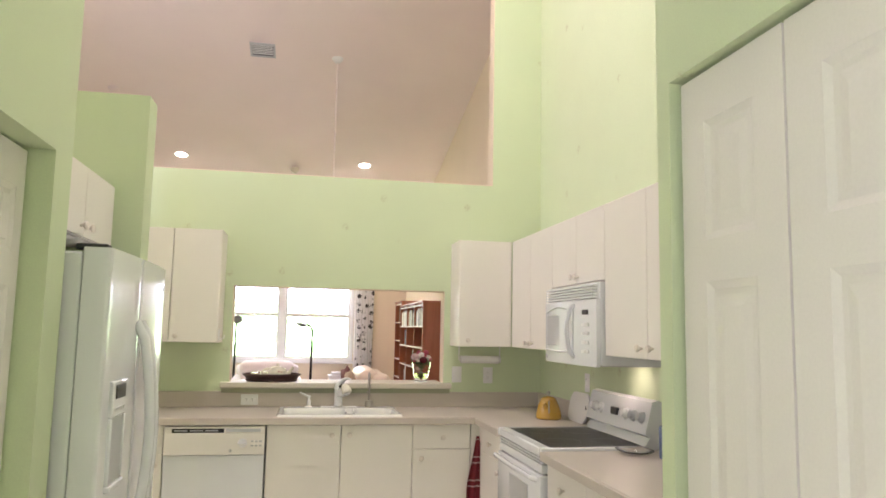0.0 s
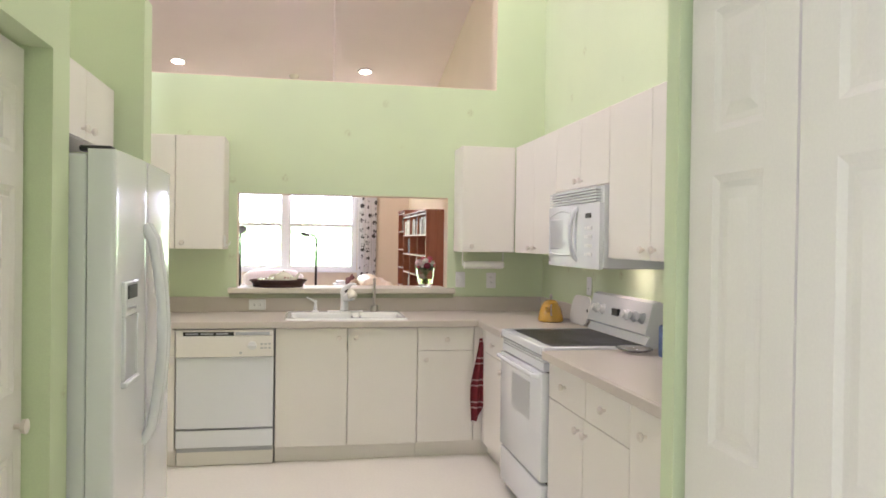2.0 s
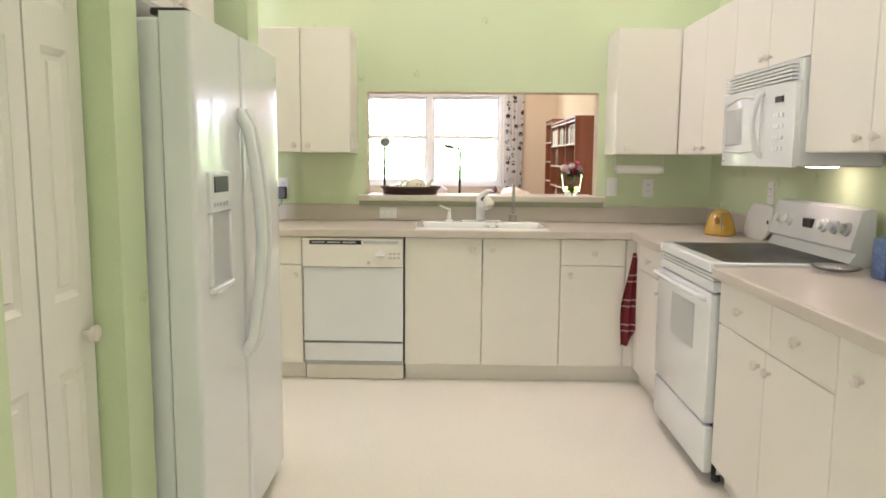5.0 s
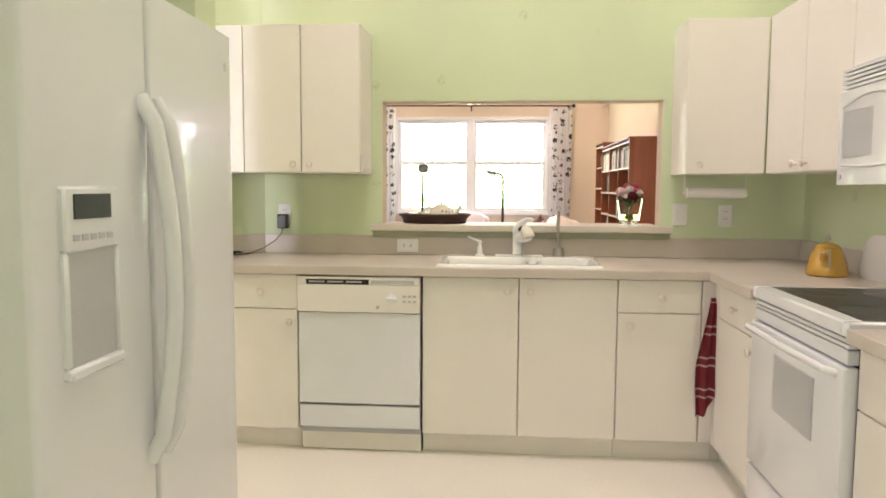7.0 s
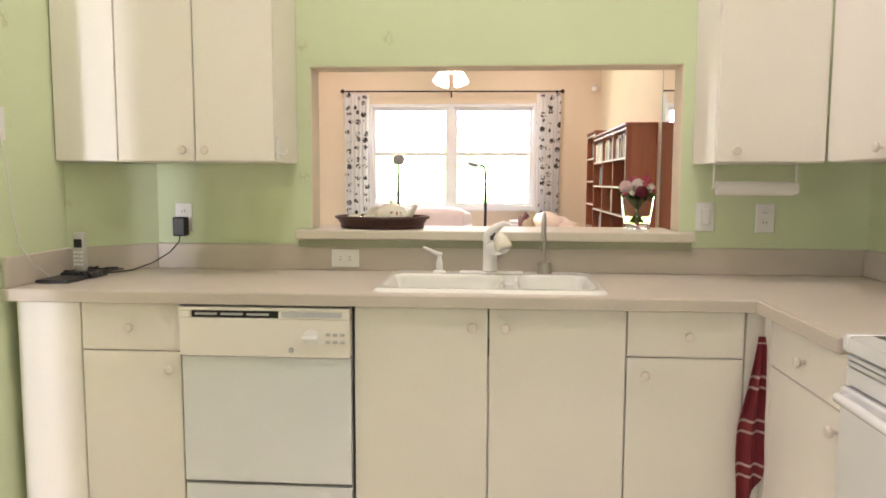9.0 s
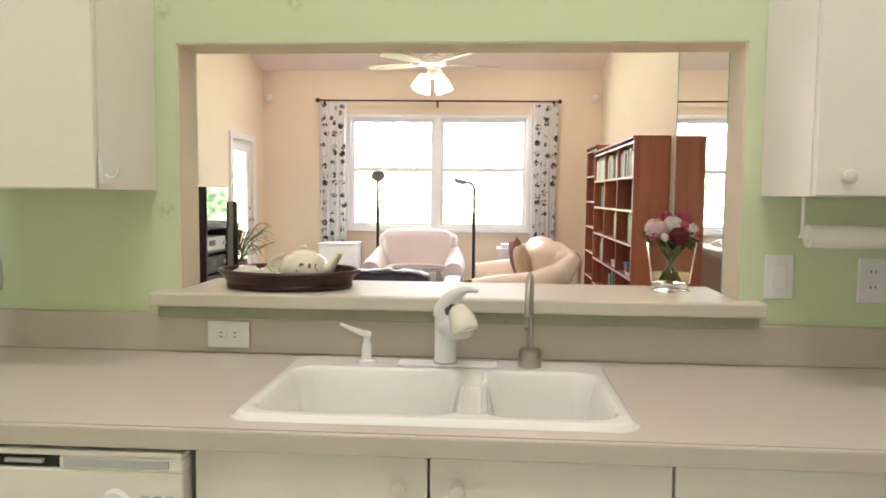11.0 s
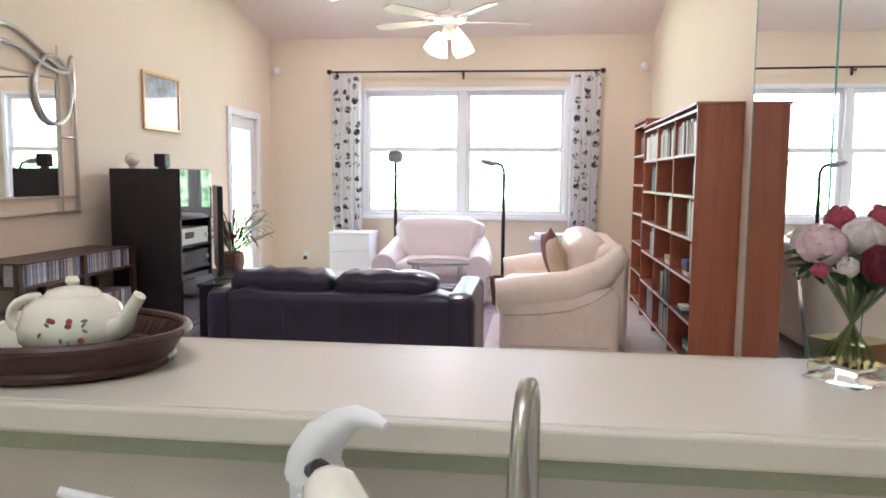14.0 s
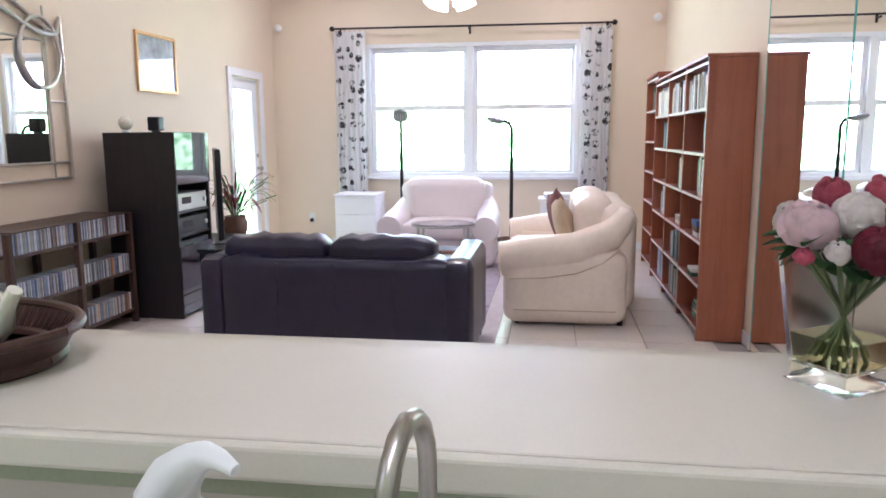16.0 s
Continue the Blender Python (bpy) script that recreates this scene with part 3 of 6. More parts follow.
for k in range(4):
    panel_door("closet_door", RX + 0.022, -1, -3.762 - 0.385 * (k + 1), -3.762 - 0.385 * k - 0.004, RT - 0.012, "white moulded six-panel folding closet door, closed")
for k in range(2):
    panel_door("closet_door", LX - 0.075, 1, -3.038 - 0.236 * (k + 1), -3.038 - 0.236 * k - 0.004, LT - 0.012, "white moulded folding closet door with a small knob, closed", -3.095 if k == 0 else None, 0.40)

# ---- kitchen: cabinets ----
CT = 0.914
FD = 0.63
ZB0, ZB1 = 0.105, 0.868
cabinet("base_cabinet", on_back, -1.655, -1.062, FD, 0, ZB1 + 0.006, [("drawer_front", -1.42, -1.062, 0.70, ZB1, -1.24, 0.785), ("door", -1.42, -1.062, ZB0, 0.70, -1.10, 0.64), ("filler_panel", -1.655, -1.42, ZB0, ZB1, None, 0)],
        "cream laminate base cabinet with drawer and door", 0.1, "base cabinets")
cabinet("sink_cabinet", on_back, -0.457, 0.457, FD, 0, ZB1 + 0.006, [("door", -0.457, 0.0, ZB0, ZB1, -0.055, 0.805), ("door", 0.0, 0.457, ZB0, ZB1, 0.055, 0.805)],
        "cream laminate sink cabinet with two tall doors", 0.1, "base cabinets", 0.70)
cabinet("base_cabinet", on_back, 0.457, 0.914, FD, 0, ZB1 + 0.006, [("drawer_front", 0.457, 0.838, 0.712, ZB1, 0.655, 0.787), ("door", 0.457, 0.838, ZB0, 0.712, 0.515, 0.655), ("filler_panel", 0.838, 0.914, ZB0, ZB1, None, 0)],
        "cream laminate base cabinet with one drawer", 0.1, "base cabinets")
RD = XK - 0.895
corner = cabinet("corner_cabinet", on_right, 0.632, 1.222, RD, 0, ZB1 + 0.006, [("filler_panel", 0.636, 0.70, ZB0, ZB1, None, 0), ("drawer_front", 0.70, 1.222, 0.712, ZB1, 0.95, 0.785), ("door", 0.70, 1.222, ZB0, 0.712, 1.16, 0.655)],
        "cream laminate base cabinet between corner and range", 0.1, "base cabinets")
part("toe_kick", boxes((0.9155, 0.956, -0.571, -0.52, 0.001, 0.098), (0.956, 0.98, -0.6315, -0.52, 0.001, 0.098)), CAB, corner)
cabinet("base_cabinet", on_right, 1.993, 2.891, RD, 0, ZB1 + 0.006, [("drawer_front", 1.993, 2.465, 0.69, ZB1, 2.22, 0.78), ("drawer_front", 2.465, 2.891, 0.69, ZB1, 2.67, 0.78), ("door", 1.993, 2.44, ZB0, 0.69, 2.395, 0.63), ("door", 2.44, 2.891, ZB0, 0.69, 2.485, 0.63)],
        "cream laminate base cabinet with two drawers over two doors", 0.1, "base cabinets")
cabinet("base_cabinet", on_right, 2.891, 3.63, RD, 0, ZB1 + 0.006, [("door", 2.891, 3.27, ZB0, ZB1, 3.02, 0.77), ("door", 3.27, 3.63, ZB0, ZB1, None, 0)],
        "cream laminate base cabinet with tall doors", 0.1, "base cabinets")
UD, UZ0, UZ1 = 0.32, 1.362, 2.118
cabinet("wall_cabinet", on_back, -1.682, -0.815, UD, UZ0, UZ1, [("filler_panel", -1.682, -1.43, UZ0, UZ1, None, 0), ("door", -1.43, -1.125, UZ0, UZ1, -1.165, 1.405), ("door", -1.125, -0.815, UZ0, UZ1, -1.08, 1.405)],
        "cream laminate wall cabinet with two doors", 0, "wall cabinets")
cabinet("wall_cabinet", on_back, 0.815, 1.20, UD, UZ0, UZ1, [("door", 0.815, 1.20, UZ0, UZ1, 0.88, 1.405)], "cream laminate wall cabinet with one door", 0, "wall cabinets")
cabinet("wall_cabinet", on_right, 0.325, 1.19, UD, UZ0, UZ1, [("door", 0.325, 0.76, UZ0, UZ1, 0.70, 1.40), ("door", 0.76, 1.19, UZ0, UZ1, 0.81, 1.40)], "cream laminate wall cabinet beside the microwave", 0, "wall cabinets")
cabinet("wall_cabinet", on_right, 1.19, 1.965, UD, 1.735, UZ1, [("door", 1.19, 1.578, 1.735, UZ1, 1.545, 1.775), ("door", 1.578, 1.965, 1.735, UZ1, 1.61, 1.775)], "short cream wall cabinet above the microwave", 0, "wall cabinets")
cabinet("wall_cabinet", on_right, 1.965, 2.86, UD, UZ0, UZ1, [("door", 1.965, 2.415, UZ0, UZ1, 2.36, 1.41), ("door", 2.415, 2.86, UZ0, UZ1, 2.465, 1.41)], "cream laminate wall cabinet with two doors", 0, "wall cabinets")
cabinet("wall_cabinet", on_right, 2.86, 3.63, UD, UZ0, UZ1, [("door", 2.86, 3.25, UZ0, UZ1, None, 0), ("door", 3.25, 3.63, UZ0, UZ1, None, 0)], "cream laminate wall cabinet at the end of the run", 0, "wall cabinets")
cabinet("wall_cabinet", on_left, 1.955, 2.875, 0.52, 1.80, 2.075, [("door", 1.955, 2.36, 1.80, 2.075, 2.32, 1.84), ("door", 2.36, 2.875, 1.80, 2.075, 2.41, 1.84)], "cream laminate cabinet above the refrigerator", 0, "wall cabinets")

# worktop: L-shape with a cut-out for the sink, and its upstand
SX0, SX1, SY0, SY1 = -0.405, 0.405, -0.60, -0.085
wt = thing("worktop", (0, -0.3, CT), "beige laminate L-shaped worktop with low backsplash", "worktop")
SLABS = ((XLK + 0.002, SX0 + 0.02, -0.655, -0.002, CT - 0.04, CT), (SX1 - 0.02, XK - 0.002, -0.655, -0.002, CT - 0.04, CT), (SX0 + 0.02, SX1 - 0.02, -0.655, SY0 + 0.02, CT - 0.04, CT), (SX0 + 0.02, SX1 - 0.02, SY1 - 0.02, -0.002, CT - 0.04, CT),
         (0.87, XK - 0.002, -1.222, -0.655, CT - 0.04, CT))
for r_ in SLABS:
    part("slab", box(*r_), COUNTER, wt)
part("end_slab", box(0.87, XK - 0.002, -3.638, -1.993, CT - 0.04, CT, 0.006, 2), COUNTER, wt)
for r_ in ((XLK + 0.002, 0.87, -0.668, -0.655), (0.857, 0.87, -1.222, -0.668), (0.857, 0.87, -3.638, -1.993)):
    part("front_edge", box(*r_, CT - 0.042, CT - 0.001, 0.004, 2), COUNTER, wt)
for r_ in ((-1.427, XK - 0.022, -0.022, -0.002), (XLK + 0.002, XLK + 0.021, -0.655, -0.262), (XK - 0.021, XK - 0.002, -1.222, -0.002), (XK - 0.021, XK - 0.002, -3.638, -1.993)):
    part("backsplash", box(*r_, CT, CT + 0.108, 0.003), COUNTER, wt)


bm = bmesh.new()
run = [[bm.verts.new((x, y, z)) for x, y in ((XLK + 0.022, -0.262), (-1.428, -0.023), (-1.428, -0.003), (XLK + 0.022, -0.24))] for z in (CT + 0.0005, CT + 0.107)]
bm.faces.new(run[0])
bm.faces.new(run[1])
for i in range(4):
    bm.faces.new((run[0][i], run[0][(i + 1) % 4], run[1][(i + 1) % 4], run[1][i]))
part("backsplash", bm, COUNTER, wt)


def shelf_slab():
    """One T-shaped slab: a wide front lip and a narrower tongue through the opening."""
    b2 = bmesh.new()
    outline = [(-0.81, -0.0665), (0.82, -0.0665), (0.82, -0.002), (0.766, -0.002), (0.766, 0.275), (-0.753, 0.275), (-0.753, -0.002), (-0.81, -0.002)]
    f_ = b2.faces.new([b2.verts.new((x, y, 1.048)) for x, y in outline])
    up = bmesh.ops.extrude_face_region(b2, geom=[f_])
    bmesh.ops.translate(b2, verts=[v for v in up["geom"] if isinstance(v, bmesh.types.BMVert)], vec=(0, 0, 0.039))
    bmesh.ops.bevel(b2, geom=list(b2.edges), offset=0.0015, segments=1, profile=0.5, affect="EDGES")
    return b2


shelf_thing = thing("serving_shelf", (0, 0, 1.048), "pale laminate serving shelf in the wall opening", "shelf")
part("slab", shelf_slab(), SHELFTOP, shelf_thing)
part("cleat", box(-0.803, 0.813, -0.042, -0.0225, 1.014, 1.0478, 0.002), SHADED_GREEN, shelf_thing, "green batten under the lip, colour darkened for its shade")
part("front_lip", box(-0.81, 0.82, -0.082, -0.0668, 1.0495, 1.0867, 0.006, 3), SHELFTOP, shelf_thing)

# sink: rim, two bowls, deck
sk = thing("sink", (0, -0.34, CT), "white porcelain double-bowl drop-in sink", "sink")
RIM = CT + 0.012
bowls = ((-0.372, 0.055), (0.095, 0.372))
yb0, yb1 = -0.572, -0.195


def inside(x, y, x0, x1, y0, y1, r):
    """How deep a spot lies inside a rectangle with round corners."""
    qx, qy = abs(x - (x0 + x1) / 2) - (x1 - x0) / 2 + r, abs(y - (y0 + y1) / 2) - (y1 - y0) / 2 + r
    return r - math.hypot(max(qx, 0), max(qy, 0)) - min(max(qx, qy), 0)


def ease(f):
    f = min(1.0, max(0.0, f))
    return f * f * (3 - 2 * f)


def basin_z(x, y):
    """Rounded outer rim, two bowls and a lowered saddle between them."""
    z = CT + 0.0005 + 0.0115 * ease(inside(x, y, SX0, SX1, SY0 - 0.012, SY1 + 0.012, 0.05) / 0.016)
    for a, b_ in bowls:
        z -= 0.185 * ease(inside(x, y, a, b_, yb0, yb1, 0.06) / 0.055)
    if bowls[0][1] - 0.01 < x < bowls[1][0] + 0.01:
        z -= 0.032 * ease(inside(x, y, bowls[0][1] - 0.05, bowls[1][0] + 0.05, yb0 + 0.015, yb1 - 0.015, 0.03) / 0.04) * ease((0.03 - abs(x - 0.075)) / 0.012)
    return z


bm = bmesh.new()
NX, NY = 150, 100
net = []
for i in range(NX + 1):
    col = []
    for j in range(NY + 1):
        x, y = SX0 + (SX1 - SX0) * i / NX, SY0 - 0.012 + (SY1 - SY0 + 0.024) * j / NY
        col.append(bm.verts.new((x, y, basin_z(x, y))))
    net.append(col)
for i in range(NX):
    for j in range(NY):
        x, y = SX0 + (SX1 - SX0) * (i + 0.5) / NX, SY0 - 0.012 + (SY1 - SY0 + 0.024) * (j + 0.5) / NY
        if inside(x, y, SX0, SX1, SY0 - 0.012, SY1 + 0.012, 0.05) > 0:
            bm.faces.new((net[i][j], net[i + 1][j], net[i + 1][j + 1], net[i][j + 1]))
bmesh.ops.delete(bm, geom=[v for v in bm.verts if not v.link_faces], context="VERTS")
basin = part("basin", bm, SINKM, sk, "", 2)
for a, b_ in bowls:
    part("drain", lathe([(0.042, 0), (0.042, 0.003), (0.03, 0.003), (0.026, -0.002), (0, -0.002)], pose((a + b_) / 2, -0.38, RIM - 0.1835), 20), CHROME, basin, "round metal drain", True)
part("overflow_cap", lathe([(0.017, 0), (0.017, 0.002), (0.012, 0.004), (0, 0.004)], pose(0.0, -0.180, RIM), 18), SILVERP, sk, "round plugged hole cover", True)

fx, fy = 0.0, -0.155
fc = thing("faucet", (fx, fy, RIM), "white single-lever kitchen faucet with pull-out head, worn at the base", "faucet")
body = part("body", lathe([(0.029, 0), (0.029, 0.012), (0.0275, 0.016), (0.0275, 0.112), (0.0285, 0.118), (0.027, 0.130), (0.020, 0.140), (0.0, 0.143)], pose(fx, fy, RIM + 0.006), 24), WHITE, fc, "", True)
part("base_plate", box(fx - 0.12, fx + 0.13, fy - 0.03, fy + 0.03, RIM + 0.0005, RIM + 0.007, 0.025, 4), WHITE, fc, "", True)
part("lever", sweep([(fx - 0.005, fy, RIM + 0.126), (fx - 0.002, fy - 0.002, RIM + 0.146), (fx + 0.010, fy - 0.010, RIM + 0.168), (fx + 0.030, fy - 0.020, RIM + 0.187), (fx + 0.048, fy - 0.030, RIM + 0.199), (fx + 0.064, fy - 0.038, RIM + 0.200), (fx + 0.080, fy - 0.046, RIM + 0.196)], [0.028, 0.027, 0.022, 0.016, 0.011, 0.008, 0.005], 12), WHITE, fc, "", True)
part("lever_cap", lathe([(0.006, 0), (0.006, 0.0012), (0, 0.0015)], Matrix.Translation((fx + 0.006, fy - 0.0295, RIM + 0.140)) @ Euler((radians(90), 0, 0)).to_matrix().to_4x4(), 12), DARK, fc, "small dark screw cap")
part("spout", sweep([(fx + 0.004, fy - 0.012, RIM + 0.10), (fx + 0.03, fy - 0.055, RIM + 0.105), (fx + 0.05, fy - 0.09, RIM + 0.115)], [0.026, 0.027, 0.028], 14), WHITE, fc, "", True)
head = part("spray_head", sweep([(fx + 0.030, fy - 0.070, RIM + 0.162), (fx + 0.034, fy - 0.076, RIM + 0.154), (fx + 0.044, fy - 0.090, RIM + 0.136), (fx + 0.050, fy - 0.100, RIM + 0.120), (fx + 0.053, fy - 0.104, RIM + 0.110), (fx + 0.054, fy - 0.105, RIM + 0.107)], [0.012, 0.024, 0.031, 0.034, 0.033, 0.029], 20), IVORY, fc, "yellowed white spray head", True)
part("grip_notch", sweep([(fx + 0.006, fy - 0.036, RIM + 0.146), (fx + 0.020, fy - 0.058, RIM + 0.158), (fx + 0.030, fy - 0.066, RIM + 0.160)], [0.008, 0.009, 0.006], 10), DARK, head, "dark rubber notch")
part("worn_ring", lathe([(0.0295, 0), (0.0305, 0.002), (0.0300, 0.006), (0.0292, 0.006), (0.0292, 0)], pose(fx, fy, RIM + 0.0065), 24), SILVERP, fc, "dull worn ring at the base", True)
sx, sy = -0.203, -0.145
sd_ = thing("soap_dispenser", (sx, sy, RIM), "white plastic soap pump beside the faucet", "soap dispenser")
part("collar", lathe([(0.026, 0), (0.024, 0.006), (0.014, 0.010), (0.013, 0.045), (0.009, 0.052), (0.008, 0.075), (0, 0.077)], pose(sx, sy, RIM), 18), WHITE, sd_, "", True)
part("nozzle", sweep([(sx + 0.008, sy, RIM + 0.072), (sx - 0.01, sy - 0.01, RIM + 0.078), (sx - 0.062, sy - 0.035, RIM + 0.104)], [0.009, 0.008, 0.005], 10), WHITE, sd_, "", True)
rx, ry = 0.214, -0.145
ro = thing("filter_tap", (rx, ry, RIM), "slim brushed nickel drinking water tap", "tap")
part("base", lathe([(0.029, 0), (0.030, 0.004), (0.028, 0.04), (0.025, 0.046), (0.011, 0.048), (0, 0.048)], pose(rx, ry, RIM), 24), CHROME, ro, "", True)
part("spout", sweep([(rx, ry, RIM + 0.045), (rx, ry, RIM + 0.182)] + [(rx - 0.006 + 0.006 * math.cos(a), ry - 0.050 + 0.050 * math.cos(a), RIM + 0.182 + 0.056 * math.sin(a)) for a in (0.4, 0.8, 1.2, 1.57, 1.95, 2.35, 2.75, 3.1)] + [(rx - 0.012, ry - 0.100, RIM + 0.145)], [0.0075, 0.0075] + [0.0080] * 8 + [0.0105], 12), CHROME, ro, "", True)
part("lever", sweep([(rx - 0.01, ry, RIM + 0.095), (rx - 0.014, ry - 0.01, RIM + 0.105), (rx - 0.013, ry - 0.03, RIM + 0.11)], 0.005, 8), CHROME, ro, "", True)

# dishwasher
dw = thing("dishwasher", (-0.76, -0.3, 0), "white built-in dishwasher under the worktop", "dishwasher")
DX0, DX1, DF = -1.058, -0.461, -0.645
part("tub", box(DX0 + 0.005, DX1 - 0.005, DF + 0.04, -0.02, 0.09, 0.865), APPL_GREY, dw)
part("door_panel", box(DX0 + 0.004, DX1 - 0.004, DF, DF + 0.03, 0.245, 0.69, 0.004, 2), APPL, dw)
part("lower_panel", box(DX0 + 0.004, DX1 - 0.004, DF + 0.004, DF + 0.03, 0.125, 0.233, 0.004, 2), APPL, dw)
part("kick_plate", box(DX0 + 0.004, DX1 - 0.004, DF + 0.045, DF + 0.065, 0.003, 0.115, 0.003), CAB, dw)
for sx_ in (DX0 + 0.05, DX1 - 0.05):
    part("screw", lathe([(0.006, 0), (0.005, 0.003), (0, 0.003)], pose(sx_, DF + 0.045, 0.095, 90), 10), APPL_GREY, dw)
cp = part("control_panel", boxes((DX0 + 0.004, DX1 - 0.004, DF - 0.018, DF + 0.03, 0.695, 0.826), (DX0 + 0.004, DX0 + 0.045, DF - 0.018, DF + 0.03, 0.826, 0.852), (DX0 + 0.35, DX1 - 0.004, DF - 0.018, DF + 0.03, 0.826, 0.852), (DX0 + 0.004, DX1 - 0.004, DF - 0.018, DF + 0.03, 0.852, 0.864), bevel=0.003), CAB, dw)
part("vent_slot", box(DX0 + 0.045, DX0 + 0.35, DF - 0.006, DF + 0.03, 0.826, 0.852), DARK, cp)
for k in range(3):
    part("vent_blade", box(DX0 + 0.06 + 0.09 * k, DX0 + 0.135 + 0.09 * k, DF - 0.016, DF - 0.008, 0.836, 0.843), APPL_GREY, cp)
part("grip_strip", box(DX0 + 0.36, DX1 - 0.03, DF - 0.021, DF - 0.017, 0.832, 0.850, 0.001), APPL_GREY, cp)
part("dial", lathe([(0.027, 0), (0.025, 0.012), (0.020, 0.014), (0, 0.014)], pose(DX1 - 0.135, DF - 0.018, 0.765, 90), 20), WHITE, cp, "", True)
part("dial_grip", box(DX1 - 0.163, DX1 - 0.107, DF - 0.045, DF - 0.031, 0.759, 0.771, 0.004, 2), WHITE, cp)
part("latch_button", lathe([(0.009, 0), (0.008, 0.006), (0, 0.006)], pose(DX1 - 0.205, DF - 0.018, 0.72, 90), 14), SILVERP, cp, "", True)
for k in range(6):
    part("button", box(DX1 - 0.085 + 0.024 * (k % 3), DX1 - 0.069 + 0.024 * (k % 3), DF - 0.022, DF - 0.017, 0.745 + 0.025 * (k // 3), 0.755 + 0.025 * (k // 3), 0.001), SILVERP, cp)

# refrigerator, side by side, facing the aisle
FX, FY0, FY1, FZ = -0.856, -2.862, -1.935, 1.715
fr = thing("refrigerator", (-1.2, -2.42, 0), "white side-by-side refrigerator with water dispenser", "refrigerator")
part("cabinet_body", box(-1.58, FX - 0.099, FY0 + 0.004, FY1 - 0.004, 0.06, FZ - 0.015, 0.008, 2), APPL, fr)
part("base_grille", box(-1.55, FX - 0.06, FY0 + 0.01, FY1 - 0.01, 0.0, 0.07, 0.004), APPL_GREY, fr)
SEAM = -2.455


def fridge_door(y0, y1):
    """A door slab, gently bowed forwards."""
    bmf = bmesh.new()
    n_, rc = 14, 0.014
    fr_ = []

    def bow(y):
        return FX - 0.012 * abs((y - FY0) / (FY1 - FY0) * 2 - 1) ** 2.2
    for i in range(6):
        a = radians(90 - 18 * i)
        fr_.append((bow(y0 + rc) - rc + rc * math.cos(a), y0 + rc - rc * math.sin(a)))
    fr_ += [(bow(y0 + rc + (y1 - y0 - 2 * rc) * i / n_), y0 + rc + (y1 - y0 - 2 * rc) * i / n_) for i in range(1, n_)]
    for i in range(6):
        a = radians(18 * i)
        fr_.append((bow(y1 - rc) - rc + rc * math.cos(a), y1 - rc + rc * math.sin(a)))
    bk_ = [(FX - 0.095, y0), (FX - 0.095, y1)]
    ring = fr_ + bk_[::-1]
    lo_ = [bmf.verts.new((x, y, 0.085)) for x, y in ring]
    hi_ = [bmf.verts.new((x, y, FZ)) for x, y in ring]
    for i in range(len(ring)):
        j = (i + 1) % len(ring)
        bmf.faces.new((lo_[i], lo_[j], hi_[j], hi_[i]))
    bmf.faces.new(lo_)
    bmf.faces.new(hi_)
    return bmf


fd1 = part("freezer_door", fridge_door(FY0, SEAM - 0.004), APPL, fr, "", True)
fd2 = part("fridge_door", fridge_door(SEAM + 0.004, FY1), APPL, fr, "", True)
for y, dd in ((SEAM - 0.032, fd1), (SEAM + 0.032, fd2)):
    part("handle", sweep([(FX - 0.002, y, 0.67)] + arc((FX + 0.03, y, 0.73), (FX + 0.03, y, 1.42), (0.035, 0, 0), 12) + [(FX - 0.002, y, 1.48)], 0.016, 12, None, 1.2), APPL, dd, "long bowed handle", True)
DA, DB, DZ0 = -2.785, -2.600, 0.950
part("dispenser_frame", boxes((FX - 0.014, FX + 0.006, DA, DB, 1.165, 1.285), (FX - 0.014, FX + 0.005, DA, DA + 0.014, DZ0, 1.165), (FX - 0.014, FX + 0.005, DB - 0.014, DB, DZ0, 1.165), (FX - 0.014, FX + 0.012, DA, DB, DZ0 - 0.022, DZ0), bevel=0.005), APPL, fd1, "white raised dispenser frame", True)
part("dispenser_recess", box(FX - 0.014, FX - 0.001, DA + 0.0145, DB - 0.0145, DZ0, 1.165), APPL_GREY, fd1, "grey dispenser recess")
part("dispenser_display", box(FX + 0.005, FX + 0.009, DA + 0.025, DB - 0.035, 1.225, 1.272, 0.002), DARK, fd1, "dark display")
for k in range(5):
    part("dispenser_button", box(FX + 0.005, FX + 0.008, DA + 0.022 + 0.028 * k, DA + 0.042 + 0.028 * k, 1.185, 1.197, 0.001), APPL_GREY, fd1)
part("badge", lathe([(0.013, 0), (0.011, 0.003), (0, 0.003)], pose(FX - 0.009, -1.985, 1.625, 0, 90), 16), APPL_GREY, fd2, "small round grey badge", True)
for y in (FY0 + 0.05, FY1 - 0.05):
    part("hinge_cover", box(FX - 0.13, FX - 0.03, y - 0.025, y + 0.025, FZ - 0.006, FZ + 0.014, 0.006, 2), DARK, fr)

# range
RY0, RY1 = -1.988, -1.226
RFX = 0.893
rg = thing("range", (1.2, -1.6, 0), "white freestanding electric range with black glass top", "range")
part("body", box(RFX + 0.03, XK - 0.06, RY0 + 0.003, RY1 - 0.003, 0.05, CT - 0.035), APPL, rg)
# black slab put in for the shade behind oven door and drawer
part("side_shadow_gap", box(RFX + 0.012, RFX + 0.03, RY0 + 0.006, RY1 - 0.006, 0.05, CT - 0.04), DARK, rg)
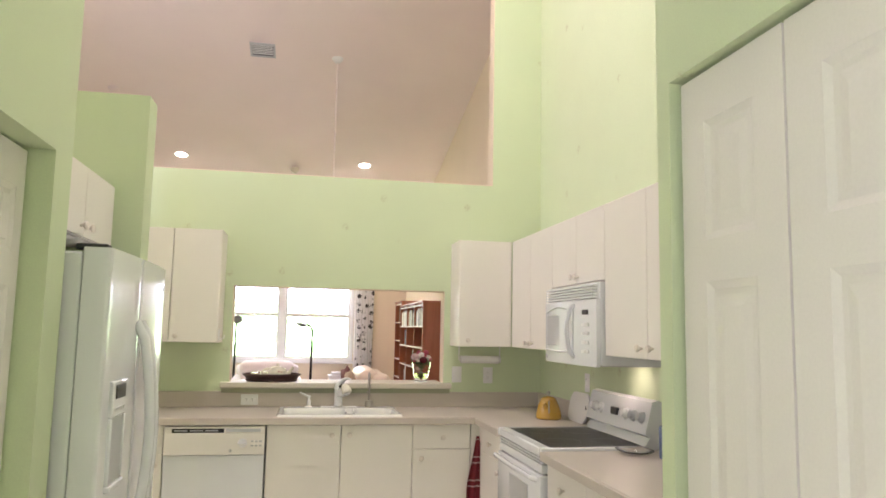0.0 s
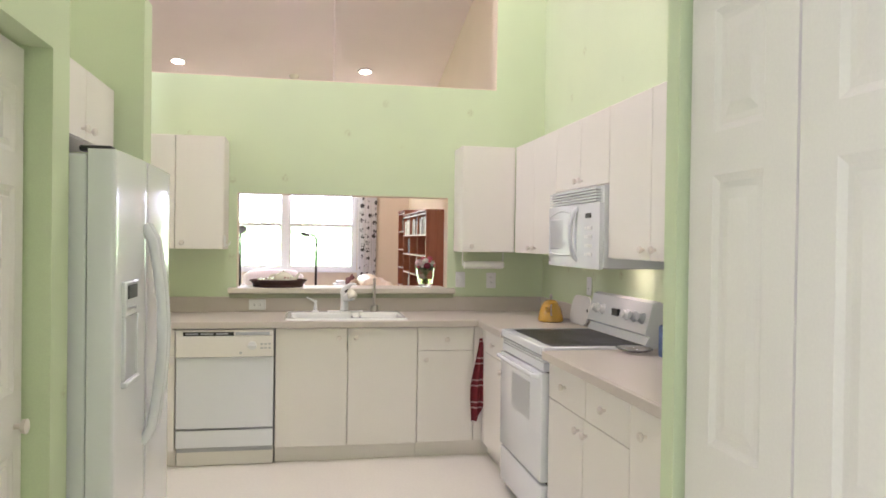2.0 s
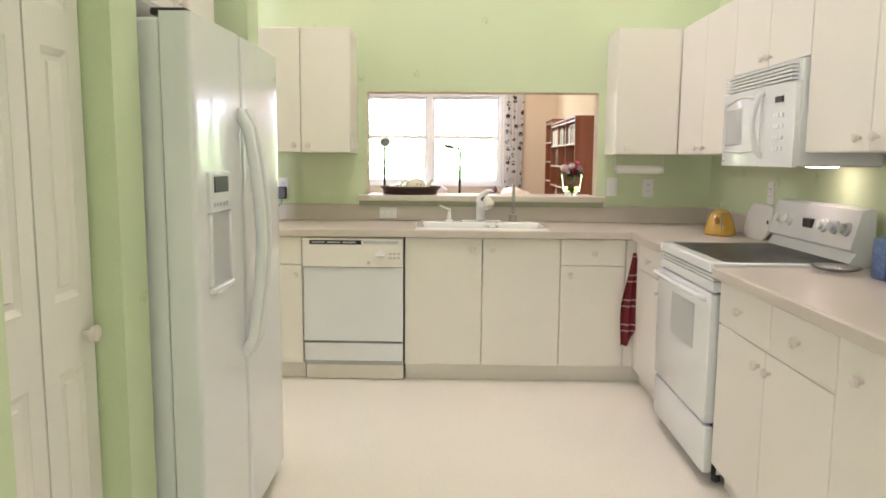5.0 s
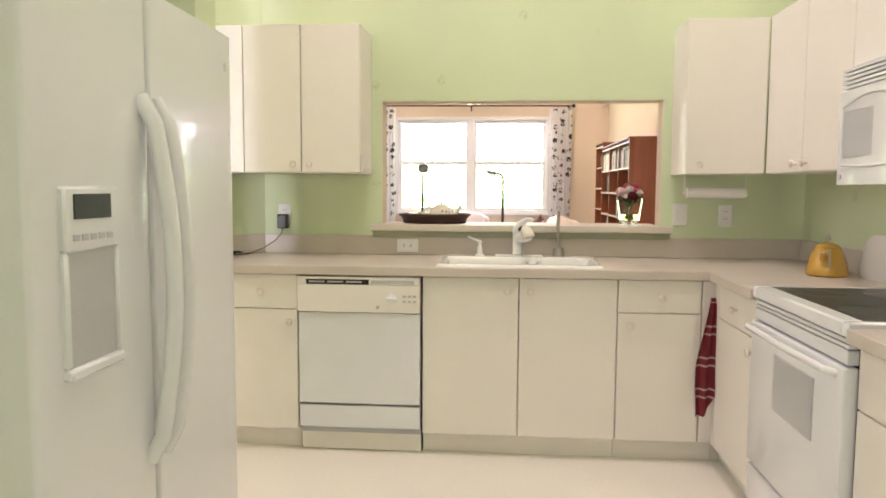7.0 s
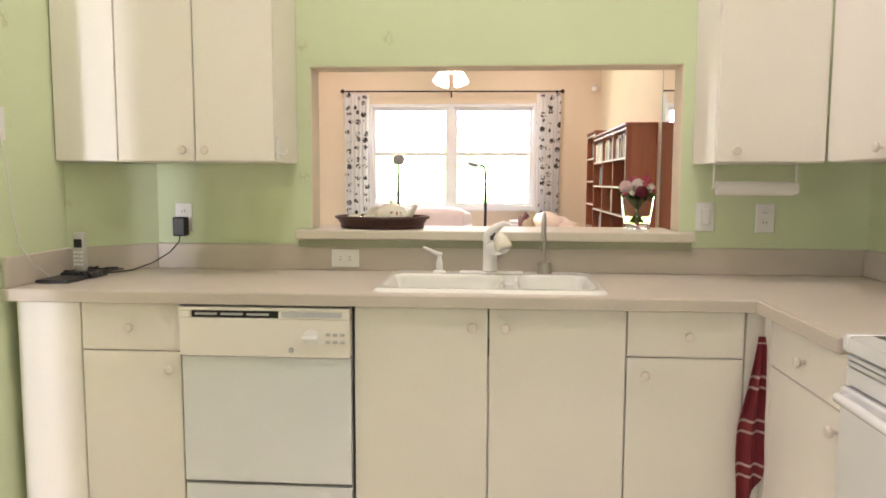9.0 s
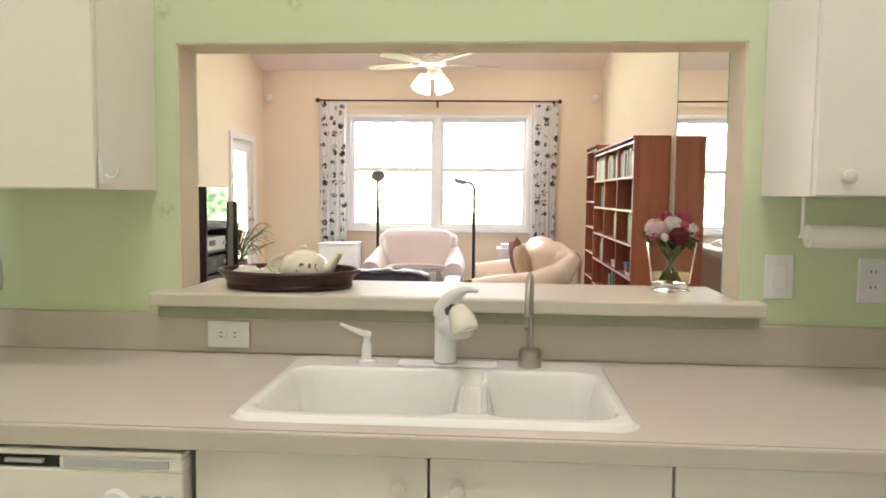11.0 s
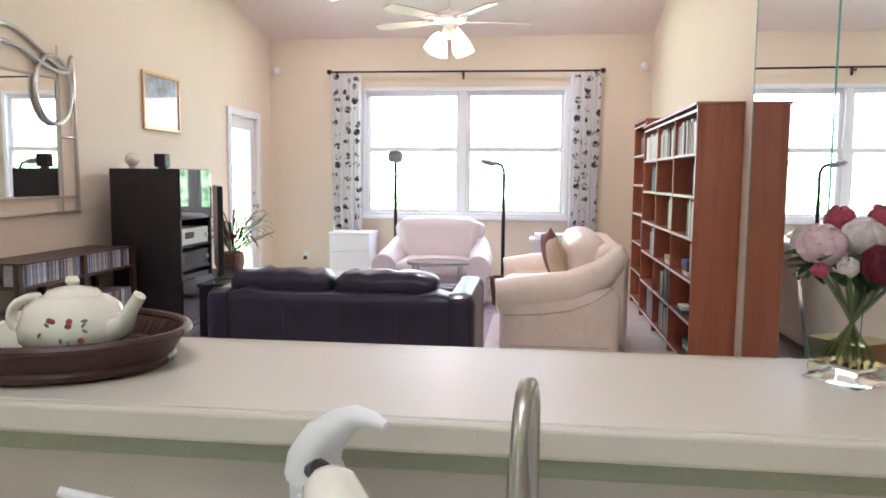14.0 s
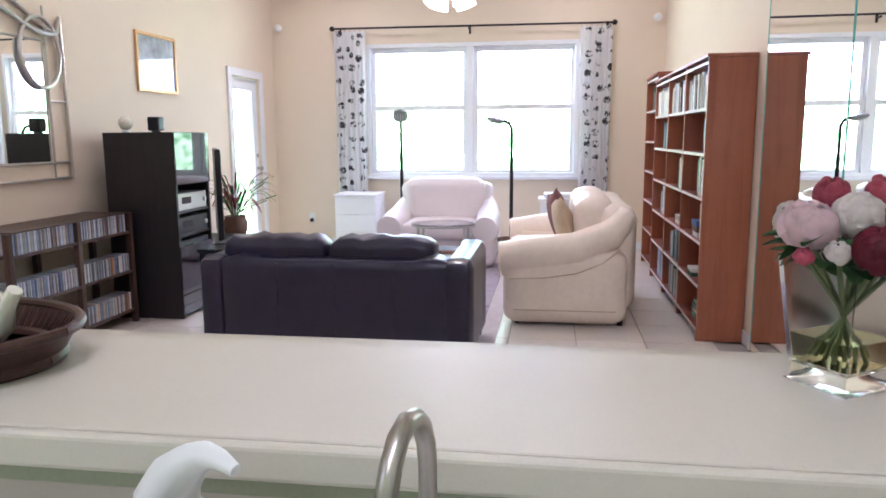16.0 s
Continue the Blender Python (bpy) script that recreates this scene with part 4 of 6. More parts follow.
part("cooktop_frame", boxes((RFX - 0.03, XK - 0.06, RY0, RY0 + 0.03, CT - 0.03, CT + 0.014), (RFX - 0.03, XK - 0.06, RY1 - 0.03, RY1, CT - 0.03, CT + 0.014), (RFX - 0.03, RFX + 0.03, RY0 + 0.03, RY1 - 0.03, CT - 0.03, CT + 0.014), (RFX + 0.03, XK - 0.06, RY0 + 0.03, RY1 - 0.03, CT - 0.03, CT + 0.004), bevel=0.006), APPL, rg, "", True)
tp = part("glass_top", box(RFX + 0.028, XK - 0.12, RY0 + 0.028, RY1 - 0.028, CT + 0.004, CT + 0.013), COOKTOP, rg, "glossy black glass cooktop")
for bx_, by_, br in ((1.04, -1.78, 0.10), (1.04, -1.42, 0.08), (1.28, -1.78, 0.08), (1.28, -1.42, 0.10)):
    part("burner_ring", sweep(ring_points((bx_, by_, CT + 0.0134), br, br, 28), 0.0008, 5), LAMPHEAD, tp, "thin grey burner ring")
od = part("oven_door", box(RFX - 0.032, RFX + 0.012, RY0 + 0.006, RY1 - 0.006, 0.265, 0.80, 0.008, 3), APPL, rg, "", True)
part("oven_window", box(RFX - 0.036, RFX - 0.030, -1.80, -1.48, 0.53, 0.725, 0.012, 3), APPL_GREY, od, "grey oven window")
part("oven_handle", sweep([(RFX - 0.03, RY0 + 0.05, 0.775), (RFX - 0.06, RY0 + 0.06, 0.783), (RFX - 0.065, -1.6, 0.783), (RFX - 0.06, RY1 - 0.06, 0.783), (RFX - 0.03, RY1 - 0.05, 0.775)], 0.013, 10), APPL, od, "", True)
part("vent_strip", boxes((RFX - 0.022, RFX + 0.012, RY0 + 0.01, RY1 - 0.01, 0.806, 0.848), (RFX - 0.022, RFX + 0.012, RY0 + 0.01, RY1 - 0.01, 0.8515, 0.8625), (RFX - 0.022, RFX + 0.012, RY0 + 0.01, RY1 - 0.01, 0.866, 0.878), bevel=0.003), APPL, rg)
part("storage_drawer", box(RFX - 0.028, RFX + 0.012, RY0 + 0.006, RY1 - 0.006, 0.055, 0.252, 0.008, 3), APPL, rg, "", True)
for y in (RY0 + 0.06, RY1 - 0.06):
    part("foot", lathe([(0.018, 0), (0.018, 0.052)], pose(RFX + 0.05, y, 0), 12), DARK, rg)
bg = bmesh.new()
prof2 = [(XK - 0.06, CT + 0.0), (XK - 0.125, CT + 0.015), (XK - 0.10, CT + 0.055), (XK - 0.125, CT + 0.07), (XK - 0.085, CT + 0.225), (XK - 0.055, CT + 0.235), (XK - 0.03, CT + 0.225), (XK - 0.03, CT)]
aa = [bg.verts.new((x, RY0 + 0.002, z)) for x, z in prof2]
cc = [bg.verts.new((x, RY1 - 0.002, z)) for x, z in prof2]
for i in range(len(prof2)):
    j = (i + 1) % len(prof2)
    bg.faces.new((aa[i], aa[j], cc[j], cc[i]))
bg.faces.new(aa)
bg.faces.new(cc)
bgo = part("control_backguard", bg, APPL, rg)
tilt = Vector((-0.155, 0, 0.04)).normalized()
for y in (-1.92, -1.83, -1.42, -1.33, -1.74):
    part("control_knob", lathe([(0.030, 0), (0.028, 0.012), (0.02, 0.015), (0.02, 0.03), (0, 0.032)], Matrix.Translation((XK - 0.106, y, CT + 0.145)) @ tilt.to_track_quat("Z", "Y").to_matrix().to_4x4(), 18), APPL_GREY if y in (-1.92, -1.83) else WHITE, bgo, "", True)
part("clock", box(XK - 0.118, XK - 0.098, -1.64, -1.56, CT + 0.125, CT + 0.165, 0.003), DARK, bgo, "dark clock display")

# microwave over the range
mw = thing("microwave", (1.3, -1.58, 1.31), "white over-the-range microwave oven", "microwave")
MX, MZ0, MZ1, MY0, MY1 = 1.138, 1.312, 1.728, -1.958, -1.196
part("case", box(MX + 0.04, XK - 0.004, MY0, MY1, MZ0, MZ1, 0.006, 2), APPL, mw)
bmw = bmesh.new()
n_ = 12
rf, rb = [], []
for i in range(n_ + 1):
    y = MY0 + (MY1 - MY0) * i / n_
    g = 2 * i / n_ - 1
    rf.append((MX + 0.02 * abs(g) ** 2.2, y))
ring = rf + [(MX + 0.039, MY1), (MX + 0.039, MY0)]
for z0, z1 in ((MZ0 - 0.006, 1.64),):
    a_ = [bmw.verts.new((x, y, z0)) for x, y in ring]
    b2 = [bmw.verts.new((x, y, z1)) for x, y in ring]
    for i in range(len(ring)):
        j = (i + 1) % len(ring)
        bmw.faces.new((a_[i], a_[j], b2[j], b2[i]))
    bmw.faces.new(a_)
    bmw.faces.new(b2)
mdoor = part("front", bmw, APPL, mw, "", True)
part("window_band", boxes((MX + 0.001, MX + 0.012, -1.66, -1.27, 1.40, 1.57), bevel=0.004), APPL_GREY, mdoor, "speckled grey window")
part("handle", sweep([(MX + 0.004, -1.70, 1.345)] + arc((MX - 0.02, -1.70, 1.37), (MX - 0.02, -1.70, 1.60), (-0.02, 0, 0), 8) + [(MX + 0.004, -1.70, 1.62)], 0.012, 10), APPL, mdoor, "", True)


def front_x(y):
    return MX + 0.02 * abs(2 * (y - MY0) / (MY1 - MY0) - 1) ** 2.2


arch = [(front_x(y) - 0.001, y, 1.585 + 0.028 * math.sin(math.pi * (y + 1.685) / 0.44)) for y in [-1.685 + 0.44 * k / 10 for k in range(11)]]
part("window_surround", sweep(arch + [(front_x(-1.245) - 0.001, -1.245, 1.375), (front_x(-1.465) - 0.001, -1.465, 1.368), (front_x(-1.685) - 0.001, -1.685, 1.375), arch[0]], 0.006, 8), APPL, mdoor, "", True)
part("display", box(MX + 0.006, MX + 0.02, -1.87, -1.80, 1.565, 1.59, 0.001), DARK, mdoor, "dark display")
for k in range(12):
    part("button", box(MX + 0.006, MX + 0.026, -1.88 + 0.034 * (k % 3), -1.855 + 0.034 * (k % 3), 1.37 + 0.045 * (k // 3), 1.388 + 0.045 * (k // 3), 0.002), WHITE, mdoor)
for k in range(5):
    part("vent_louvre", box(MX + 0.012, MX + 0.04, MY0 + 0.03, MY1 - 0.03, 1.648 + 0.015 * k, 1.657 + 0.015 * k), APPL, mw)
part("badge", lathe([(0.012, 0), (0.010, 0.003), (0, 0.003)], pose(MX + 0.014, -1.235, 1.335, 0, -90), 14), APPL_GREY, mw, "", True)
part("underside_panel", box(MX + 0.06, XK - 0.01, MY0 + 0.01, MY1 - 0.01, MZ0 - 0.004, MZ0 - 0.0005), APPL_GREY, mw, "grey metal underside")
part("cooktop_lamp", box(1.34, 1.43, -1.79, -1.69, MZ0 - 0.009, MZ0 - 0.0045, 0.002), LAMPGLOW, mw, "warm glowing lamp lens")
point_lamp("cooktop_bulb", (1.41, -1.70, 1.285), 0.4, (1.0, 0.80, 0.58), 0.03)

# ---- kitchen: small things ----


def outlet(name, at, u, d, z, w, h, label, kind):
    o = thing(name, at(u, d, z), label, "outlet" if kind != "switch" else "switch")
    pl = part("plate", fbox(at, u - w / 2, u + w / 2, d, d + 0.006, z - h / 2, z + h / 2, 0.003, 2), WHITE, o)
    if kind == "switch":
        part("rocker", fbox(at, u - 0.017, u + 0.017, d + 0.005, d + 0.011, z - 0.033, z + 0.033, 0.003, 2), WHITE, pl)
        return o
    along = w > h
    for s in (-0.02, 0.02):
        cu, cz = (u + s, z) if along else (u, z + s)
        part("socket", lathe([(0.0165, 0), (0.0155, 0.003), (0, 0.003)], facing(at, cu, d + 0.005, cz), 18), WHITE, pl, "", True)
        for k in (-0.006, 0.006):
            su, sz = (cu, cz + k) if along else (cu + k, cz + 0.003)
            part("slot", fbox(at, su - (0.004 if along else 0.0012), su + (0.004 if along else 0.0012), d + 0.0075, d + 0.0087, sz - (0.0012 if along else 0.004), sz + (0.0012 if along else 0.004)), DARK, pl)
    return o


outlet("outlet", on_back, -0.61, 0.023, 0.966, 0.118, 0.074, "white double outlet set sideways in the backsplash", "outlet")
outlet("outlet", on_back, 1.11, 0.001, 1.145, 0.074, 0.118, "white wall outlet above the worktop", "outlet")
outlet("light_switch", on_back, 0.872, 0.001, 1.15, 0.074, 0.118, "white rocker switch plate on green wall", "switch")
outlet("outlet", on_back, -1.315, 0.001, 1.135, 0.074, 0.118, "white wall outlet with a black charger", "outlet")
outlet("outlet", on_right, 0.95, 0.001, 1.16, 0.074, 0.118, "white wall outlet near the range", "outlet")
ad = thing("phone_charger", (-1.315, -0.03, 1.09), "black plug-in charger with thin cable", "charger")
part("plug_body", box(-1.345, -1.29, -0.055, -0.010, 1.055, 1.135, 0.006, 2), DARK, ad)
part("cable", sweep([(-1.317, -0.045, 1.056), (-1.32, -0.05, 1.03), (-1.36, -0.055, 0.985), (-1.42, -0.08, 0.945), (-1.47, -0.16, 0.922), (-1.52, -0.25, 0.921)], 0.0028, 6), DARK, ad)
jk = thing("phone_jack", (XLK, -0.64, 1.48), "white wall telephone socket with a thin hanging cord", "socket")
part("plate", box(XLK + 0.001, XLK + 0.008, -0.68, -0.605, 1.425, 1.54, 0.003, 2), WHITE, jk)
part("plug", box(XLK + 0.006, XLK + 0.022, -0.652, -0.634, 1.455, 1.478, 0.002), WHITE, jk)
part("cord", sweep([(XLK + 0.015, -0.643, 1.456), (XLK + 0.014, -0.62, 1.36), (XLK + 0.012, -0.60, 1.20), (XLK + 0.014, -0.57, 1.06), (XLK + 0.03, -0.52, 0.985), (XLK + 0.045, -0.45, 0.93)], 0.0022, 6), WHITE, jk)
ph = thing("cordless_phone", (-1.590, -0.31, CT), "silver cordless phone standing on a black base", "telephone")
part("base", box(-1.655, -1.515, -0.37, -0.26, CT, CT + 0.022, 0.008, 2), DARK, ph)
hs = part("handset", box(-1.620, -1.572, -0.335, -0.308, CT + 0.02, CT + 0.175, 0.01, 3), SILVERP, ph, "silver handset", True)
part("screen", box(-1.612, -1.580, -0.338, -0.334, CT + 0.115, CT + 0.148, 0.002), DARK, hs)
for k in range(12):
    part("key", box(-1.614 + 0.013 * (k % 3), -1.606 + 0.013 * (k % 3), -0.337, -0.334, CT + 0.045 + 0.016 * (k // 3), CT + 0.053 + 0.016 * (k // 3)), WHITE, hs)
single("cable_tangle", sweep([(-1.64 + 0.10 * t_ / 22 + 0.03 * math.sin(t_ * 1.7), -0.30 + 0.09 * math.sin(t_ * 0.9), CT + 0.012 + 0.008 * (1 + math.sin(t_ * 2.3))) for t_ in range(34)], 0.004, 6), DARK, "tangle of black cables on the worktop", "cable")
single("notebook", box(-1.655, -1.53, -0.52, -0.38, CT + 0.0005, CT + 0.012, 0.002), DARK, "thin black folder lying on the worktop", "folder")

kt = thing("kettle", (1.33, -0.75, CT), "yellow enamel kettle with a small metal lid knob", "kettle")
part("body", lathe([(0.074, 0), (0.082, 0.005), (0.084, 0.018), (0.079, 0.045), (0.068, 0.085), (0.056, 0.113), (0.050, 0.122), (0.0, 0.124)], pose(1.33, -0.75, CT), 28), YELLOW, kt, "", True)
lid = part("lid", lathe([(0.051, 0), (0.051, 0.003), (0.044, 0.010), (0.028, 0.018), (0.012, 0.022), (0, 0.023)], pose(1.33, -0.75, CT + 0.1225), 24), YELLOW, kt, "", True)
part("lid_knob", lathe([(0.006, 0), (0.006, 0.010), (0.011, 0.014), (0.012, 0.024), (0.008, 0.032), (0.003, 0.038), (0, 0.042)], pose(1.33, -0.75, CT + 0.144), 16), CHROME, lid, "small metal knob", True)
part("handle", sweep([(1.315, -0.806, CT + 0.118), (1.306, -0.826, CT + 0.112), (1.302, -0.836, CT + 0.085), (1.304, -0.838, CT + 0.045)], 0.0045, 8), CHROME, kt, "", True)
part("spout", sweep([(1.30, -0.79, CT + 0.07), (1.275, -0.835, CT + 0.10), (1.266, -0.848, CT + 0.112)], [0.018, 0.012, 0.008], 10), YELLOW, kt, "", True)
bm = bmesh.new()
loop = []
for cy, cz, a0 in ((-0.825, CT + 0.118, 0), (-1.005, CT + 0.118, 90), (-1.005, CT + 0.066, 180), (-0.825, CT + 0.066, 270)):
    for k in range(6):
        a = radians(a0 + 18 * k)
        loop.append((cy + 0.065 * math.cos(a), cz + 0.065 * math.sin(a)))
fa = [bm.verts.new((1.45 + (z - CT) * 0.2, y, z)) for y, z in loop]
fb = [bm.verts.new((1.461 + (z - CT) * 0.2, y, z)) for y, z in loop]
for i in range(len(loop)):
    j = (i + 1) % len(loop)
    bm.faces.new((fa[i], fa[j], fb[j], fb[i]))
bm.faces.new(fa)
bm.faces.new(fb)
cbd = thing("cutting_board", (1.47, -0.915, CT), "white plastic cutting board leaning on the wall", "cutting board")
part("board", bm, PAPER, cbd)
part("hang_hole", lathe([(0.011, 0), (0.011, 0.001), (0, 0.001)], Matrix.Translation((1.468, -1.045, CT + 0.098)) @ Euler((0, radians(-90), 0)).to_matrix().to_4x4(), 14), DARK, cbd)
single("spoon_rest", lathe([(0.03, 0), (0.075, 0.012), (0.085, 0.02), (0.08, 0.021), (0.03, 0.006), (0, 0.005)], pose(1.29, -2.09, CT) @ Matrix.Diagonal((1, 1.25, 1, 1)), 26), GLASS, "shallow clear glass dish on the worktop", "dish", "", True)
pk = thing("blue_package", (1.367, -2.275, CT), "blue and white printed packet standing on the worktop", "packet")
part("packet", box(1.337, 1.397, -2.32, -2.23, CT, CT + 0.15, 0.012, 2), BLUE, pk, "", True)
for k in range(4):
    part("printed_bar", box(1.349, 1.377 + 0.008 * (k % 2), -2.3215, -2.3195, CT + 0.025 + 0.030 * k, CT + 0.037 + 0.030 * k), PAPER, pk)

# paper towel roll on a wire holder under the wall cabinet
tw = thing("paper_towel_holder", (0.99, -0.2, 1.29), "white wire holder with a nearly used paper roll", "paper towel holder")
part("wire", sweep([(0.845, -0.2, 1.36), (0.845, -0.2, 1.275), (0.838, -0.2, 1.268), (1.155, -0.2, 1.268), (1.147, -0.2, 1.275), (1.147, -0.2, 1.36)], 0.004, 8), WHITE, tw)
part("roll", lathe([(0.008, 0), (0.027, 0), (0.027, 0.28), (0.008, 0.28)], pose(0.857, -0.2, 1.268, 0, 90), 20), PAPER, tw, "", True)
part("end_cap", lathe([(0.022, 0), (0.022, 0.012), (0, 0.014)], pose(1.14, -0.2, 1.268, 0, 90), 16), WHITE, tw, "", True)
hk = thing("cabinet_hook", (-0.80, -0.29, 1.41), "white plastic hook on the cabinet side", "hook")
part("plate", box(-0.814, -0.804, -0.31, -0.275, 1.375, 1.455, 0.004, 2), WHITE, hk)
part("prong", sweep([(-0.805, -0.292, 1.395), (-0.79, -0.292, 1.388), (-0.778, -0.292, 1.395), (-0.772, -0.292, 1.415)], 0.004, 8), WHITE, hk)

# red striped cloth hanging at the corner
bm = bmesh.new()
rows_, cols = 26, 12
grid = []
for i in range(rows_ + 1):
    f = i / rows_
    w = 0.010 + 0.040 * min(1, f * 1.8) * (1 - 0.25 * max(0, f - 0.75) / 0.25)
    zc = 0.795 - 0.52 * f
    row = []
    for k in range(cols + 1):
        g = 2 * k / cols - 1
        row.append((0.877 - 0.026 * f + w * g + 0.004 * math.sin(7 * f + 1), -0.665 - 0.014 * math.cos(g * 6 + 1.2 * f) * min(1, f * 3) - 0.012 * f, zc + (0.05 * g - 0.02 * math.cos(g * 3)) * f))
    grid.append(row)
front = [[bm.verts.new(p) for p in r] for r in grid]
back = [[bm.verts.new((p[0], p[1] + 0.006, p[2])) for p in r] for r in grid]
for i in range(rows_):
    for k in range(cols):
        bm.faces.new((front[i][k], front[i][k + 1], front[i + 1][k + 1], front[i + 1][k]))
        bm.faces.new((back[i][k], back[i][k + 1], back[i + 1][k + 1], back[i + 1][k]))
    for k in (0, cols):
        bm.faces.new((front[i][k], front[i + 1][k], back[i + 1][k], back[i][k]))
for i in (0, rows_):
    for k in range(cols):
        bm.faces.new((front[i][k], front[i][k + 1], back[i][k + 1], back[i][k]))


def stripes(n, l):
    tc, sp = n.new("ShaderNodeTexCoord"), n.new("ShaderNodeSeparateXYZ")
    l.new(tc.outputs["Object"], sp.inputs[0])
    out = None
    for freq, thr in ((55.0, 0.72), (13.0, 0.1)):
        mu, si, gt = n.new("ShaderNodeMath"), n.new("ShaderNodeMath"), n.new("ShaderNodeMath")
        mu.operation, si.operation, gt.operation = "MULTIPLY", "SINE", "GREATER_THAN"
        mu.inputs[1].default_value, gt.inputs[1].default_value = freq * 6.28 / 2, thr
        l.new(sp.outputs["Z"], mu.inputs[0])
        l.new(mu.outputs[0], si.inputs[0])
        l.new(si.outputs[0], gt.inputs[0])
        if out is None:
            out = gt.outputs[0]
        else:
            both = n.new("ShaderNodeMath")
            both.operation = "MULTIPLY"
            l.new(out, both.inputs[0])
            l.new(gt.outputs[0], both.inputs[1])
            out = both.outputs[0]
    return out


blend_in(TOWEL, stripes, (0.55, 0.38, 0.33))
single("dish_towel", bm, TOWEL, "red dish towel with pale stripes hanging in the corner", "towel", "", True)

# ---- serving shelf: tray, teapot, cups, vase ----
SH = 1.0872
tx, ty = -0.470, 0.092
tray = thing("wicker_tray", (tx, ty, SH), "dark oval wicker tray with a raised rim", "tray")
part("bottom", lathe([(0.16, 0.0), (0.165, 0.008), (0, 0.008)], pose(tx, ty, SH) @ Matrix.Diagonal((1.04, 0.78, 1, 1)), 36), WICKER, tray, "", True)
part("rim", sweep(ring_points((tx, ty, SH + 0.048), 0.200, 0.147, 40), 0.007, 8), WICKER, tray, "", True)
part("wicker_wall", lathe([(0.176, 0.010), (0.200, 0.047), (0.196, 0.047), (0.172, 0.010)], pose(tx, ty, SH) @ Matrix.Diagonal((1, 0.73, 1, 1)), 40), WICKER, tray, "", True)
part("foot_band", sweep(ring_points((tx, ty, SH + 0.010), 0.174, 0.126, 40), 0.009, 8), WICKER, tray, "", True)
for k in range(84):
    a = 2 * math.pi * k / 84
    part("cane", sweep([(tx + 0.170 * math.cos(a), ty + 0.123 * math.sin(a), SH + 0.012), (tx + 0.196 * math.cos(a), ty + 0.143 * math.sin(a), SH + 0.046)], 0.0022, 5), WICKER, tray)
px, py = -0.432, 0.102
pot = thing("teapot", (px, py, SH), "ivory porcelain teapot painted with berries and leaves", "teapot")
TP = SH + 0.009
pbody = part("body", lathe([(0.045, 0), (0.05, 0.004), (0.070, 0.026), (0.072, 0.044), (0.062, 0.072), (0.045, 0.085), (0.03, 0.088), (0.0, 0.088)], pose(px, py, TP), 32), IVORY, pot, "", True)
part("lid", lathe([(0.038, 0), (0.032, 0.008), (0.014, 0.012), (0.006, 0.014), (0.010, 0.020), (0.007, 0.027), (0, 0.028)], pose(px, py, TP + 0.086), 24), IVORY, pot, "", True)
part("spout", sweep([(px + 0.055, py - 0.01, TP + 0.035), (px + 0.085, py - 0.014, TP + 0.05), (px + 0.098, py - 0.018, TP + 0.072), (px + 0.112, py - 0.02, TP + 0.092)], [0.02, 0.015, 0.010, 0.009], 12), IVORY, pot, "", True)
part("handle", sweep([(px - 0.058 - 0.046 * math.sin(math.pi * k / 12), py + 0.008, TP + 0.050 + 0.030 * math.cos(math.pi * k / 12)) for k in range(13)], 0.0072, 10), IVORY, pot, "", True)
rnd = random.Random(5)
for k in range(14):
    a = radians(-92 + 48 * rnd.random())
    z = 0.026 + 0.038 * rnd.random()
    rr = 0.0725 - 0.36 * max(0, z - 0.044)
    m = Matrix.Translation((px + rr * math.cos(a), py + rr * math.sin(a), TP + z)) @ Vector((math.cos(a), math.sin(a), 0)).to_track_quat("Z", "Y").to_matrix().to_4x4() @ Euler((0, 0, rnd.random() * 6)).to_matrix().to_4x4() @ Matrix.Diagonal((0.45 if k % 3 else 1, 1, 1, 1))
    part("painted_berry" if k % 3 == 0 else "painted_leaf", lathe([(0.0042, 0), (0.0036, 0.0012), (0, 0.0015)], m, 10), BERRY if k % 3 == 0 else TWIG, pbody)
for cx_, cy_ in ((-0.590, 0.077), (-0.530, 0.147)):
    cup = thing("cup", (cx_, cy_, SH + 0.009), "ivory porcelain cup turned upside down", "cup", "cups on the tray")
    part("bowl", lathe([(0.052, 0), (0.051, 0.012), (0.042, 0.036), (0.026, 0.046), (0.024, 0.051), (0.0, 0.051)], pose(cx_, cy_, SH + 0.009), 28), IVORY, cup, "", True)
    part("handle", sweep(arc((cx_ - 0.03, cy_ - 0.03, SH + 0.018), (cx_ - 0.025, cy_ - 0.025, SH + 0.048), (-0.016, -0.016, 0), 8), 0.004, 8), IVORY, cup, "", True)

vx, vy = 0.632, 0.165
vs = thing("flower_vase", (vx, vy, SH), "square clear glass vase with flowers in murky water", "vase")


def tapered(w0, w1, z0, z1, bm=None, bev=0.006):
    b2 = bmesh.new()
    v = [b2.verts.new((vx + sx_ * w, vy + sy_ * w, z)) for w, z in ((w0, z0), (w1, z1)) for sx_, sy_ in ((-1, -1), (1, -1), (1, 1), (-1, 1))]
    b2.faces.new(v[:4])
    b2.faces.new(v[4:])
    for i in range(4):
        b2.faces.new((v[i], v[(i + 1) % 4], v[4 + (i + 1) % 4], v[4 + i]))
    bmesh.ops.rotate(b2, verts=b2.verts, cent=(vx, vy, 0), matrix=Matrix.Rotation(radians(32), 3, "Z"))
    if bev:
        bmesh.ops.bevel(b2, geom=list(b2.edges), offset=bev, segments=2, profile=0.5, affect="EDGES")
    return merge(bm, b2)


part("glass_base", tapered(0.036, 0.038, SH, SH + 0.022), VASEGLASS, vs, "thick glass base", True)
